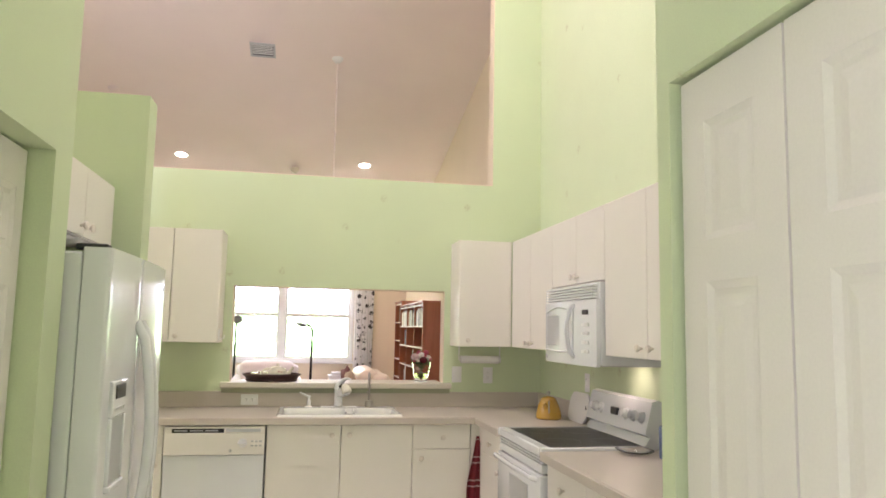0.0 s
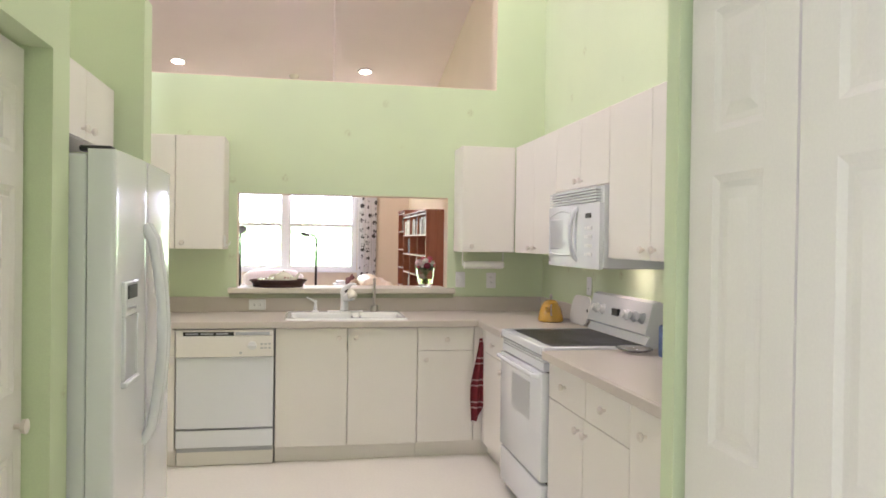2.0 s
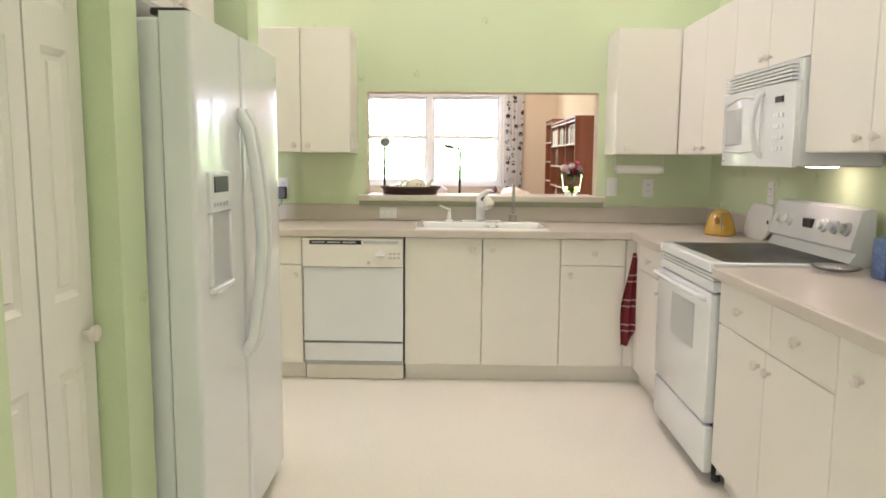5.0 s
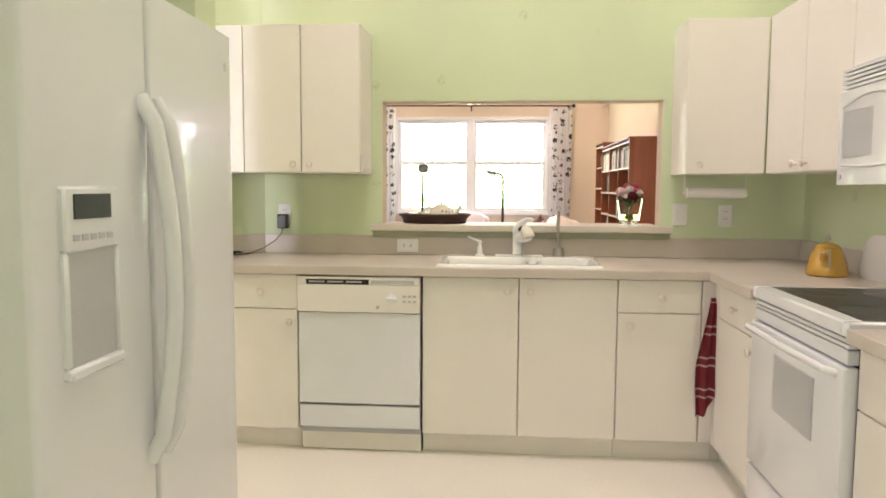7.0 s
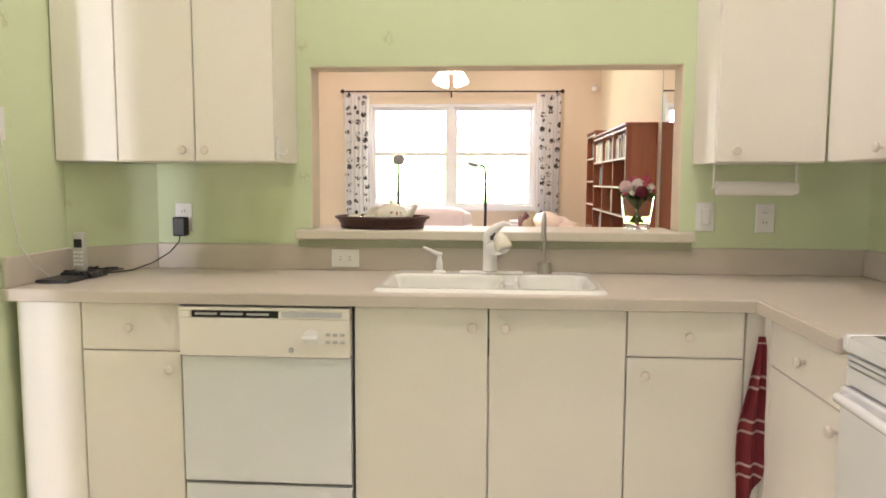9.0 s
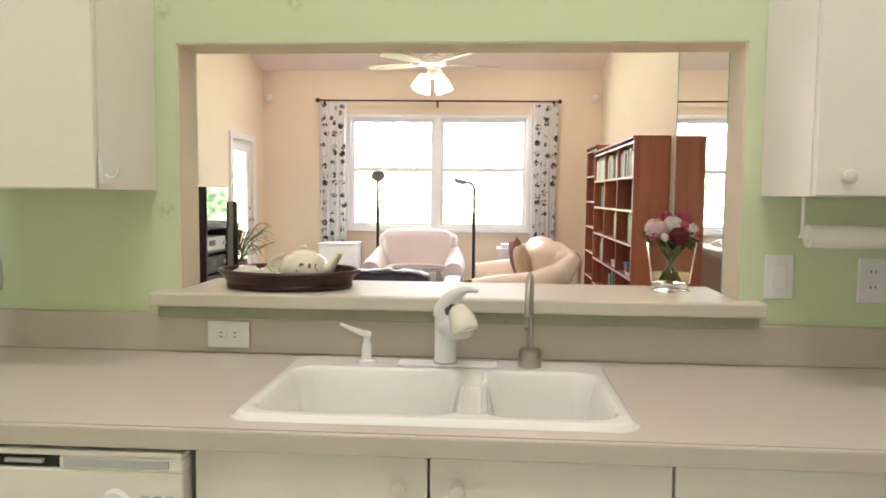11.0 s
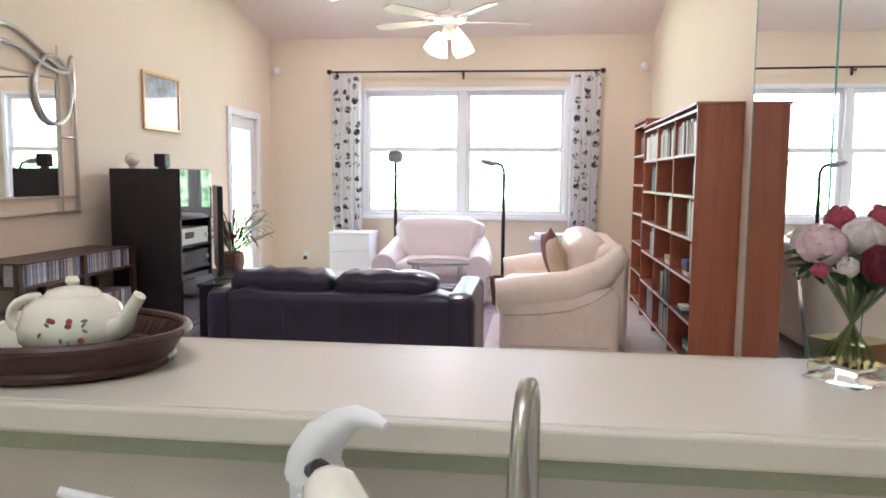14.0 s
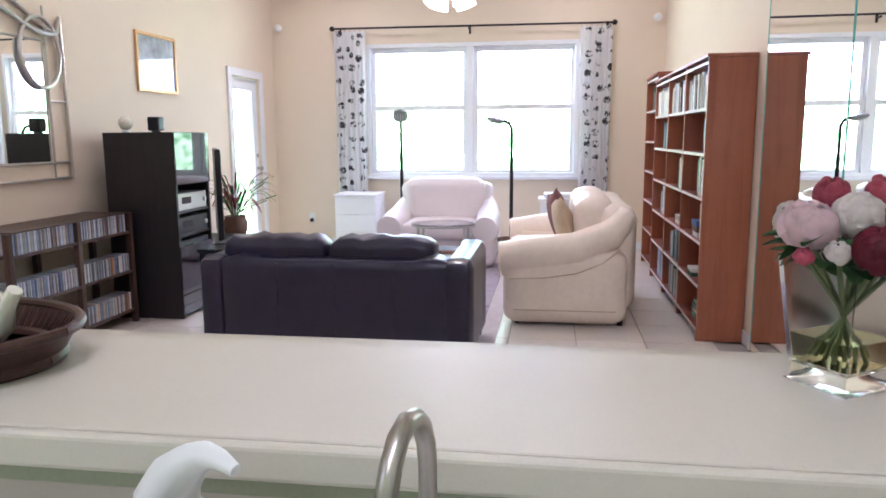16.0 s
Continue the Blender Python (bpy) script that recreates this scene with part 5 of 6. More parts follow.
wallb = bmesh.new()
rings_ = []
for hw, z in ((0.038, SH + 0.0225), (0.050, SH + 0.145), (0.0465, SH + 0.145), (0.0345, SH + 0.0225)):
    rings_.append([wallb.verts.new((vx + sx_ * hw, vy + sy_ * hw, z)) for sx_, sy_ in ((-1, -1), (1, -1), (1, 1), (-1, 1))])
for a_, b_ in zip(rings_, rings_[1:] + rings_[:1]):
    for i in range(4):
        wallb.faces.new((a_[i], a_[(i + 1) % 4], b_[(i + 1) % 4], b_[i]))
bmesh.ops.rotate(wallb, verts=wallb.verts, cent=(vx, vy, 0), matrix=Matrix.Rotation(radians(32), 3, "Z"))
part("glass_wall", wallb, VASEGLASS, vs)
part("water", tapered(0.0335, 0.037, SH + 0.024, SH + 0.055, None, 0.0), WATER, vs, "murky yellow water")
rnd = random.Random(11)


def blossom(c, r, mat, name, petals=34):
    bmf = bmesh.new()
    for i in range(petals):
        f = (i + 0.5) / petals
        th = math.acos(1 - 1.55 * f)
        phi = i * 2.39996 + rnd.random() * 0.3
        d = Vector((math.sin(th) * math.cos(phi), math.sin(th) * math.sin(phi), math.cos(th)))
        rad = r * (0.72 + 0.28 * f) * (0.92 + 0.16 * rnd.random())
        s = r * (0.26 + 0.30 * f)
        q = d.to_track_quat("Z", "Y").to_matrix().to_4x4() @ Euler((radians(-28 + 20 * rnd.random()), radians(16 * (rnd.random() - 0.5)), 0)).to_matrix().to_4x4()
        mm = Matrix.Translation(Vector(c) + d * rad * 0.82) @ q
        vv = []
        for a_ in range(5):
            u = a_ / 4 * 2 - 1
            row = []
            for b_ in range(5):
                w = b_ / 4 * 2 - 1
                edge = math.sqrt(max(0.0, 1 - 0.38 * (u * u + w * w)))
                row.append(bmf.verts.new(mm @ Vector((u * s * edge, w * s * edge, -0.45 * s * (u * u + w * w) + 0.05 * s * math.sin(5 * u + i)))))
            vv.append(row)
        for a_ in range(4):
            for b_ in range(4):
                bmf.faces.new((vv[a_][b_], vv[a_ + 1][b_], vv[a_ + 1][b_ + 1], vv[a_][b_ + 1]))
    bmesh.ops.solidify(bmf, geom=list(bmf.faces), thickness=0.0008)
    return part(name, bmf, mat, vs, "", 2)


HEADS = (((-0.054, -0.030, 0.186), 0.039, PETAL_B, "blush_peony"), ((-0.006, -0.032, 0.196), 0.037, PETAL_W, "cream_peony"), ((0.002, -0.072, 0.166), 0.036, PETAL_R, "crimson_rose"),
         ((0.034, 0.005, 0.218), 0.028, PETAL_K, "pink_rose"), ((-0.016, 0.015, 0.216), 0.027, PETAL_K, "pink_rose"), ((0.046, -0.030, 0.180), 0.030, PETAL_W, "cream_rose"), ((0.022, -0.050, 0.196), 0.017, PETAL_K, "red_bud"),
         ((-0.064, -0.052, 0.153), 0.014, PETAL_K, "rose_bud"), ((-0.034, -0.062, 0.160), 0.018, PETAL_W, "blush_bud"), ((0.058, -0.045, 0.170), 0.012, PETAL_K, "rose_bud"), ((0.03, 0.05, 0.19), 0.034, PETAL_B, "blush_peony"), ((-0.04, 0.05, 0.18), 0.036, PETAL_W, "cream_peony"))
for (dx, dy, dz), r, m_, nm in HEADS:
    blossom((vx + dx, vy + dy, SH + dz), r, m_, nm, 46 if r > 0.03 else 16)
    part("stem", sweep([(vx - dx * 0.42, vy - dy * 0.42, SH + 0.028), (vx + dx * 0.12, vy + dy * 0.12, SH + 0.09), (vx + dx * 0.9, vy + dy * 0.9, SH + dz - r * 0.6)], 0.0028, 6), STEM, vs)


def leaf_blade(base, tip, width, droop, mat, parent, name="leaf"):
    bl = bmesh.new()
    a, b = Vector(base), Vector(tip)
    side = (b - a).cross(Vector((0, 0, 1)))
    side = side.normalized() if side.length > 1e-4 else Vector((1, 0, 0))
    n_ = 7
    rows2 = []
    for i in range(n_ + 1):
        f = i / n_
        p = a.lerp(b, f) + Vector((0, 0, droop * math.sin(math.pi * f)))
        w = width * math.sin(math.pi * min(0.97, 0.08 + f * 0.9)) ** 0.8
        rows2.append([bl.verts.new(p - side * w), bl.verts.new(p + Vector((0, 0, -w * 0.35))), bl.verts.new(p + side * w)])
    for r0, r1 in zip(rows2, rows2[1:]):
        for k in range(2):
            bl.faces.new((r0[k], r0[k + 1], r1[k + 1], r1[k]))
    bmesh.ops.solidify(bl, geom=list(bl.faces), thickness=0.0009)
    return part(name, bl, mat, parent, "", True)


for k in range(46):
    a = k * 2.4 + 0.4
    r0 = 0.02 + 0.02 * rnd.random()
    r1 = 0.062 + 0.028 * rnd.random()
    z0 = SH + 0.122 + 0.05 * rnd.random()
    leaf_blade((vx + r0 * math.cos(a), vy + r0 * math.sin(a), z0), (vx + r1 * math.cos(a), vy + r1 * math.sin(a), z0 - 0.012 + 0.04 * rnd.random()), 0.017, 0.014, LEAF, vs)

# ---- living room ----


def recessed(x, y):
    z = ceiling_z(y)
    t = thing("recessed_light", (x, y, z), "round white recessed ceiling light, lit", "ceiling light", "recessed ceiling lights")
    tiltm = Matrix.Translation((x, y, z - 0.001)) @ Euler((math.atan2(ceiling_z(y + 0.1) - ceiling_z(y), 0.1), 0, 0)).to_matrix().to_4x4()
    part("trim_ring", lathe([(0.105, 0.0), (0.10, -0.010), (0.08, -0.010), (0.078, 0.0)], tiltm, 28), WHITE, t, "", True)
    part("lens", lathe([(0.078, -0.006), (0.0, -0.006)], tiltm, 28), LAMPGLOW, t, "bright lamp face")
    return t


for x in (-2.0, 0.5):
    for y in (4.85, 7.05):
        recessed(x, y)
        area_lamp("recessed_bulb", (x, y, ceiling_z(y) - 0.03), (x, y, 0), 0.14, 0.14, 10, (1.0, 0.88, 0.72))
for x, y in ((-0.5, -1.2), (0.45, -1.2), (0.05, -2.9)):
    recessed(x, y)
    area_lamp("recessed_bulb", (x, y, ceiling_z(y) - 0.03), (x, y, 0), 0.14, 0.14, 23, (1.0, 0.94, 0.86))

vn = thing("ceiling_vent", (-0.80, 2.25, ceiling_z(2.25)), "grey louvred air vent in the ceiling", "vent")
sl = math.atan2(ceiling_z(2.35) - ceiling_z(2.25), 0.1)


def on_ceiling(x0, x1, y0, y1, h):
    b2 = box(x0, x1, y0, y1, -h, 0)
    bmesh.ops.transform(b2, matrix=Matrix.Translation((-0.80, 2.25, ceiling_z(2.25) - 0.001)) @ Euler((sl, 0, 0)).to_matrix().to_4x4(), verts=b2.verts)
    return b2


part("backing", on_ceiling(-0.11, 0.11, -0.10, 0.10, 0.003), DARK, vn)
for a in ((-0.13, 0.13, -0.12, -0.098), (-0.13, 0.13, 0.098, 0.12), (-0.13, -0.108, -0.098, 0.098), (0.108, 0.13, -0.098, 0.098)):
    part("frame_bar", on_ceiling(*a, 0.014), APPL_GREY, vn)
for k in range(6):
    part("slat", on_ceiling(-0.105, 0.105, -0.09 + 0.03 * k, -0.080 + 0.03 * k, 0.010), WHITE, vn)
single("smoke_detector", lathe([(0.065, 0), (0.062, -0.02), (0.045, -0.034), (0, -0.036)], Matrix.Translation((-2.50, 3.25, ceiling_z(3.25))) @ Euler((sl, 0, 0)).to_matrix().to_4x4(), 26), CEIL, "round white smoke detector on the ceiling", "smoke detector", "", True)
hr = thing("hanging_rod", (-0.015, 2.3, ceiling_z(2.3)), "white ceiling canopy with a long thin rod", "ceiling rod")
part("canopy", lathe([(0.06, 0.0), (0.06, -0.02), (0.03, -0.055), (0, -0.06)], pose(-0.015, 2.3, ceiling_z(2.3) + 0.012), 22), WHITE, hr, "", True)
part("rod", sweep([(-0.015, 2.3, ceiling_z(2.3) - 0.04), (-0.015, 2.3, 2.85)], 0.008, 8), CEIL, hr)

# ceiling fan with a cluster of lit shades
gx, gy, gz = -0.48, 5.1, 2.615
fan = thing("ceiling_fan", (gx, gy, gz), "cream ceiling fan with pale blades and lit glass shades", "ceiling fan")
part("downrod", sweep([(gx, gy, gz + 0.06), (gx, gy, ceiling_z(gy))], 0.011, 10), IVORY, fan)
part("canopy", lathe([(0.065, 0.02), (0.065, -0.02), (0.03, -0.06), (0, -0.06)], pose(gx, gy, ceiling_z(gy)), 22), IVORY, fan, "", True)
part("motor", lathe([(0.02, 0.085), (0.05, 0.075), (0.125, 0.05), (0.14, 0.02), (0.125, -0.01), (0.07, -0.03), (0.055, -0.06), (0.0, -0.06)], pose(gx, gy, gz), 30), IVORY, fan, "", True)
FANB = wood("pale_blade_wood", (0.62, 0.52, 0.40), (0.50, 0.40, 0.29), 6, 0.4, 0)
for k in range(5):
    a = radians(17 + 72 * k)
    mm = Matrix.Translation((gx, gy, gz)) @ Matrix.Rotation(a, 4, "Z") @ Matrix.Rotation(radians(10), 4, "X")
    bl = bmesh.new()
    outline = [(0.20, -0.05), (0.35, -0.062), (0.62, -0.066), (0.67, -0.05), (0.685, 0.0), (0.67, 0.05), (0.62, 0.066), (0.35, 0.062), (0.20, 0.05)]
    lo_ = [bl.verts.new(mm @ Vector((x, y, -0.004))) for x, y in outline]
    hi_ = [bl.verts.new(mm @ Vector((x, y, 0.004))) for x, y in outline]
    bl.faces.new(lo_)
    bl.faces.new(hi_)
    for i in range(len(outline)):
        j = (i + 1) % len(outline)
        bl.faces.new((lo_[i], lo_[j], hi_[j], hi_[i]))
    bo = part("blade", bl, FANB, fan)
    br = box(0.11, 0.26, -0.018, 0.018, -0.012, -0.004, 0.003)
    bmesh.ops.transform(br, matrix=mm, verts=br.verts)
    part("blade_iron", br, IVORY, bo)
for k in range(4):
    a = radians(45 + 90 * k)
    c = Vector((gx + 0.10 * math.cos(a), gy + 0.10 * math.sin(a), gz - 0.115))
    d = Vector((math.cos(a), math.sin(a), -2.2)).normalized()
    mm = Matrix.Translation(c) @ d.to_track_quat("Z", "Y").to_matrix().to_4x4()
    sh = part("shade", lathe([(0.022, 0), (0.04, 0.015), (0.062, 0.07), (0.082, 0.15), (0.078, 0.15), (0.058, 0.07), (0.0, 0.02)], mm, 22), SHADEGLOW, fan, "glowing frosted glass shade", True)
part("light_kit", lathe([(0.05, -0.055), (0.065, -0.085), (0.06, -0.12), (0.03, -0.14), (0, -0.145)], pose(gx, gy, gz), 22), IVORY, fan, "", True)
point_lamp("fan_bulbs", (gx, gy, gz - 0.36), 20, (1.0, 0.86, 0.68), 0.06)

# floor tiles
tile_bm = box(-0.222, 0.222, -0.222, 0.222, -0.012, 0.0, 0.002)
tile_me = bpy.data.meshes.new("tile")
tile_bm.to_mesh(tile_me)
tile_bm.free()
tile_me.materials.append(TILE)

# window dressing
rod = thing("curtain_rod", (-0.66, 8.03, 2.64), "dark iron curtain rod with end knobs", "curtain rod")
part("bar", sweep([(-2.30, 8.03, 2.645), (0.99, 8.03, 2.63)], 0.012, 10), IRON, rod)
for x, z in ((-2.30, 2.645), (0.99, 2.63)):
    part("finial", lathe([(0.012, -0.01), (0.03, 0.0), (0.03, 0.03), (0.015, 0.045), (0, 0.05)], pose(x, 8.03, z, 0, -90 if x < 0 else 90), 16), IRON, rod, "", True)
for x in (-2.24, -0.66, 0.93):
    part("bracket", boxes((x - 0.01, x + 0.01, 8.03, 8.148, 2.60, 2.62), (x - 0.012, x + 0.012, 8.135, 8.149, 2.56, 2.66)), IRON, rod)


def curtain(x0, x1, z0, z1):
    b2 = bmesh.new()
    nx, nz = 96, 14
    vv = []
    for i in range(nx + 1):
        u = i / nx
        col = []
        for k in range(nz + 1):
            v = k / nz
            z = z1 + (z0 - z1) * v
            amp = 0.007 + 0.009 * v
            x = x0 + (x1 - x0) * u + 0.02 * v * math.sin(9 * u + 2)
            y = 8.03 + amp * math.sin(u * 2 * math.pi * 7 + 0.7 * math.sin(3 * v)) + 0.008 * math.sin(23 * u + 4 * v)
            col.append(b2.verts.new((x, y, z - (0.012 * math.sin(u * 40) if k == 0 else 0))))
        vv.append(col)
    for i in range(nx):
        for k in range(nz):
            b2.faces.new((vv[i][k], vv[i + 1][k], vv[i + 1][k + 1], vv[i][k + 1]))
    bmesh.ops.solidify(b2, geom=list(b2.faces), thickness=0.002)
    return b2


single("curtain", curtain(-2.30, -1.90, 0.38, 2.615), CURTAIN, "white curtain printed with grey leaf shapes, drawn aside", "curtain", "curtains", True)
single("curtain", curtain(0.62, 0.99, 0.38, 2.60), CURTAIN, "white curtain printed with grey leaf shapes, drawn aside", "curtain", "curtains", True)
for x in (-3.03, 1.50):
    s = thing("wall_sensor", (x, 8.12, 2.69), "small white sensor high in the room corner", "sensor", "corner sensors")
    part("arm", sweep([(x, 8.149, 2.70), (x, 8.10, 2.69)], 0.01, 8), WHITE, s)
    part("head", lathe([(0.02, 0), (0.042, 0.01), (0.045, 0.07), (0.03, 0.085), (0, 0.088)], Matrix.Translation((x, 8.11, 2.69)) @ Vector((-x * 0.2, -1, -0.3)).to_track_quat("Z", "Y").to_matrix().to_4x4(), 18), WHITE, s, "", True)
ol = thing("outlet", (-2.68, 8.145, 0.35), "white wall outlet with a small black plug", "outlet")
part("plate", box(-2.717, -2.643, 8.142, 8.149, 0.29, 0.41, 0.003, 2), WHITE, ol)
part("plug", box(-2.70, -2.66, 8.10, 8.142, 0.30, 0.345, 0.005), DARK, ol)


def soft(x0, x1, y0, y1, z0, z1, r, seg=5, crown=0.0):
    """An upholstered block with round edges and a slight crown on top."""
    b2 = box(x0, x1, y0, y1, z0, z1)
    bmesh.ops.subdivide_edges(b2, edges=list(b2.edges), cuts=5, use_grid_fill=True)
    cx, cy = (x0 + x1) / 2, (y0 + y1) / 2
    lo_, hi_ = Vector((x0, y0, z0)), Vector((x1, y1, z1))
    for v in b2.verts:
        q = Vector([min(max(c, a + r), b - r) if b - a > 2 * r else (a + b) / 2 for c, a, b in zip(v.co, lo_, hi_)])
        d = v.co - q
        if d.length > 1e-6:
            v.co = q + d.normalized() * min(r, max(abs(d.x), abs(d.y), abs(d.z)))
    if crown:
        for v in b2.verts:
            f = (v.co.z - z0) / (z1 - z0)
            gx_, gy_ = (v.co.x - cx) / (x1 - x0) * 2, (v.co.y - cy) / (y1 - y0) * 2
            v.co.z += crown * f * max(0, 1 - gx_ * gx_) * max(0, 1 - gy_ * gy_)
    bmesh.ops.subdivide_edges(b2, edges=list(b2.edges), cuts=1, use_grid_fill=True, smooth=0.6)
    return b2


def wrinkled(b2, z0, amp):
    """Creases the upper part of a cushion."""
    for v in b2.verts:
        if v.co.z > z0:
            x, y = v.co.x, v.co.y
            v.co.z += amp * (math.sin(34 * x + 9 * y) + 0.7 * math.sin(57 * x - 21 * y + 1.3) + 0.5 * math.sin(19 * x + 31 * y + 0.4))
            v.co.y += 0.6 * amp * math.sin(41 * x + 1.9)
    return b2


def flared(b2, amount):
    """Widens a chair's back towards its top."""
    for v in b2.verts:
        v.co.x *= 1 + amount * max(0.0, (v.co.z - 0.40) / 0.5)
    return b2


# dark leather sofa with its back to the kitchen
so = thing("dark_sofa", (-0.92, 3.75, 0), "dark brown leather two-seat sofa seen from behind", "sofa")
part("back", soft(-1.62, -0.23, 3.30, 3.52, 0.05, 0.66, 0.03), LEATHER_B, so, "", True)
for k in range(3):
    part("back_seam", sweep([(-1.27 + 0.35 * k, 3.298, 0.08), (-1.27 + 0.35 * k, 3.298, 0.64)], 0.0035, 6), LEATHER_B, so, "", True)
for x0, x1 in ((-1.76, -1.60), (-0.29, -0.125)):
    part("arm", soft(x0, x1, 3.29, 4.22, 0.05, 0.665, 0.05), LEATHER_B, so, "", True)
for x0, x1 in ((-1.655, -1.005), (-0.995, -0.35)):
    part("back_cushion", wrinkled(soft(x0, x1, 3.40, 3.66, 0.42, 0.765, 0.07, 5, 0.02), 0.66, 0.006), LEATHER_B, so, "", True)
    part("seat_cushion", soft(x0 - 0.02, x1 + 0.02, 3.60, 4.22, 0.24, 0.44, 0.05, 5, 0.02), LEATHER_B, so, "", True)
part("base", box(-1.58, -0.27, 3.5, 4.18, 0.06, 0.25, 0.01), LEATHER_B, so)
for x in (-1.68, -0.17):
    for y in (3.36, 4.15):
        part("foot", lathe([(0.022, 0), (0.03, 0.055)], pose(x, y, 0), 12), DARK, so)


def round_sofa(name, m, width, label, mat, seats, cat, ah=1.0, flare=0.0, crease=0.0):
    """A plump leather seat with rolled arms: built about its base, facing local -y."""
    t = new(name)
    t.matrix_world = m
    ORIGIN[t] = Vector((0, 0, 0))
    tagged(t, label, cat)
    w = width / 2
    part("base", soft(-w + 0.08, w - 0.08, -0.40, 0.42, 0.04, 0.34, 0.05), mat, t, "", True)
    for s in (-1, 1):
        x0, x1 = (s * w, s * (w - 0.24))
        ao = part("arm", soft(min(x0, x1), max(x0, x1), -0.44, 0.44, 0.02, 0.56 * ah, 0.10), mat, t, "", True)
        pts = [(s * (w - 0.10), -0.46, 0.48 * ah), (s * (w - 0.10), -0.2, 0.52 * ah), (s * (w - 0.11), 0.08, 0.55 * ah), (s * (w - 0.14), 0.32, 0.66 * ah), (s * (w - 0.2), 0.45, 0.80 * ah)]
        part("arm_roll", sweep(pts, [0.125, 0.13, 0.13, 0.11, 0.08], 14), mat, t, "", True)
        part("arm_piping", sweep([(s * (w - 0.10) + 0.126 * math.cos(a), -0.462, 0.48 * ah + 0.126 * math.sin(a)) for a in [radians(15 * k) for k in range(0, 25)]], 0.006, 6), mat, ao, "", True)
        part("arm_seam", sweep([(s * (w + 0.001), -0.40, 0.355 * ah), (s * (w + 0.002), -0.15, 0.365 * ah), (s * (w + 0.001), 0.08, 0.40 * ah), (s * (w - 0.004), 0.26, 0.475 * ah), (s * (w - 0.02), 0.38, 0.57 * ah)], 0.0045, 6), BEIGE, ao, "stitched seam")
        part("arm_seam", sweep([(s * (w + 0.001), -0.36, 0.13), (s * (w + 0.001), 0.36, 0.13)], 0.0035, 6), BEIGE, ao, "stitched seam")
    part("back", flared(soft(-w + 0.14, w - 0.14, 0.24, 0.50, 0.10, 0.86, 0.09), flare), mat, t, "", True)
    sw = (width - 0.44) / seats
    for k in range(seats):
        a = -w + 0.22 + sw * k
        part("seat_cushion", soft(a + 0.004, a + sw - 0.004, -0.46, 0.24, 0.30, 0.475, 0.06, 5, 0.03), mat, t, "", True)
        part("back_cushion", wrinkled(flared(soft(a - 0.02, a + sw + 0.02, 0.06, 0.36, 0.44, 0.90, 0.11, 5, 0.03), flare), 0.70, crease), mat, t, "", True)
    for x in (-w + 0.14, w - 0.14):
        for y in (-0.34, 0.40):
            part("foot", lathe([(0.02, 0), (0.026, 0.045)], pose(x, y, 0), 10), DARK, t)
    return t


round_sofa("cream_sofa", pose(0.42, 5.25, 0, 0, 0, -90), 1.68, "plump cream leather two-seat sofa with rolled arms", LEATHER_C, 2, "sofa", 1.0, 0.0, 0.007)
round_sofa("pink_armchair", pose(-0.84, 7.05, 0, 0, 0, 0), 1.20, "wide pale pink leather armchair with rolled arms", LEATHER_P, 1, "armchair", 0.88, 0.16)


def throw_pillow(c, rot, mat, label, s=0.22):
    b2 = bmesh.new()
    n_ = 10
    sides = []
    for sg in (-1, 1):
        g = [[b2.verts.new(((2 * i / n_ - 1) * s * (1 - 0.10 * (1 - abs(2 * k / n_ - 1))), sg * 0.075 * ((1 - (2 * i / n_ - 1) ** 2) * (1 - (2 * k / n_ - 1) ** 2)) ** 0.5, (2 * k / n_ - 1) * s * (1 - 0.10 * (1 - abs(2 * i / n_ - 1))))) for k in range(n_ + 1)] for i in range(n_ + 1)]
        for i in range(n_):
            for k in range(n_):
                b2.faces.new((g[i][k], g[i + 1][k], g[i + 1][k + 1], g[i][k + 1]))
        sides.append(g)
    bmesh.ops.remove_doubles(b2, verts=b2.verts, dist=0.0005)
    bmesh.ops.transform(b2, matrix=Matrix.Translation(c) @ Euler([radians(a) for a in rot]).to_matrix().to_4x4(), verts=b2.verts)
    return single("throw_pillow", b2, mat, label, "pillow", "pillows on the cream sofa", True)


throw_pillow((0.42, 4.86, 0.69), (-16, 6, 98), BEIGE, "tan fabric pillow leaning on the cream sofa")
throw_pillow((0.38, 5.10, 0.73), (-14, 12, 100), PLUM, "plum fabric pillow leaning on the cream sofa", 0.21)

# white chest of drawers
ch = thing("chest_of_drawers", (-1.95, 7.75, 0), "small white chest of three drawers", "chest")
part("body", box(-2.19, -1.70, 7.53, 8.0, 0, 0.675, 0.003), TRIM, ch)
part("top", box(-2.20, -1.69, 7.50, 8.01, 0.677, 0.70, 0.003), TRIM, ch)
for k in range(3):
    part("drawer_front", box(-2.185, -1.705, 7.508, 7.528, 0.055 + 0.207 * k, 0.256 + 0.207 * k, 0.003), TRIM, ch)
bx_ = thing("side_chest", (0.40, 7.6, 0), "low white cabinet behind the cream sofa", "cabinet")
part("body", box(0.20, 0.62, 7.40, 7.80, 0, 0.64, 0.003), TRIM, bx_)
part("top", box(0.18, 0.64, 7.38, 7.82, 0.642, 0.67, 0.003), TRIM, bx_)
part("box_lid", box(0.24, 0.58, 7.45, 7.75, 0.671, 0.72, 0.004), TRIM, bx_)


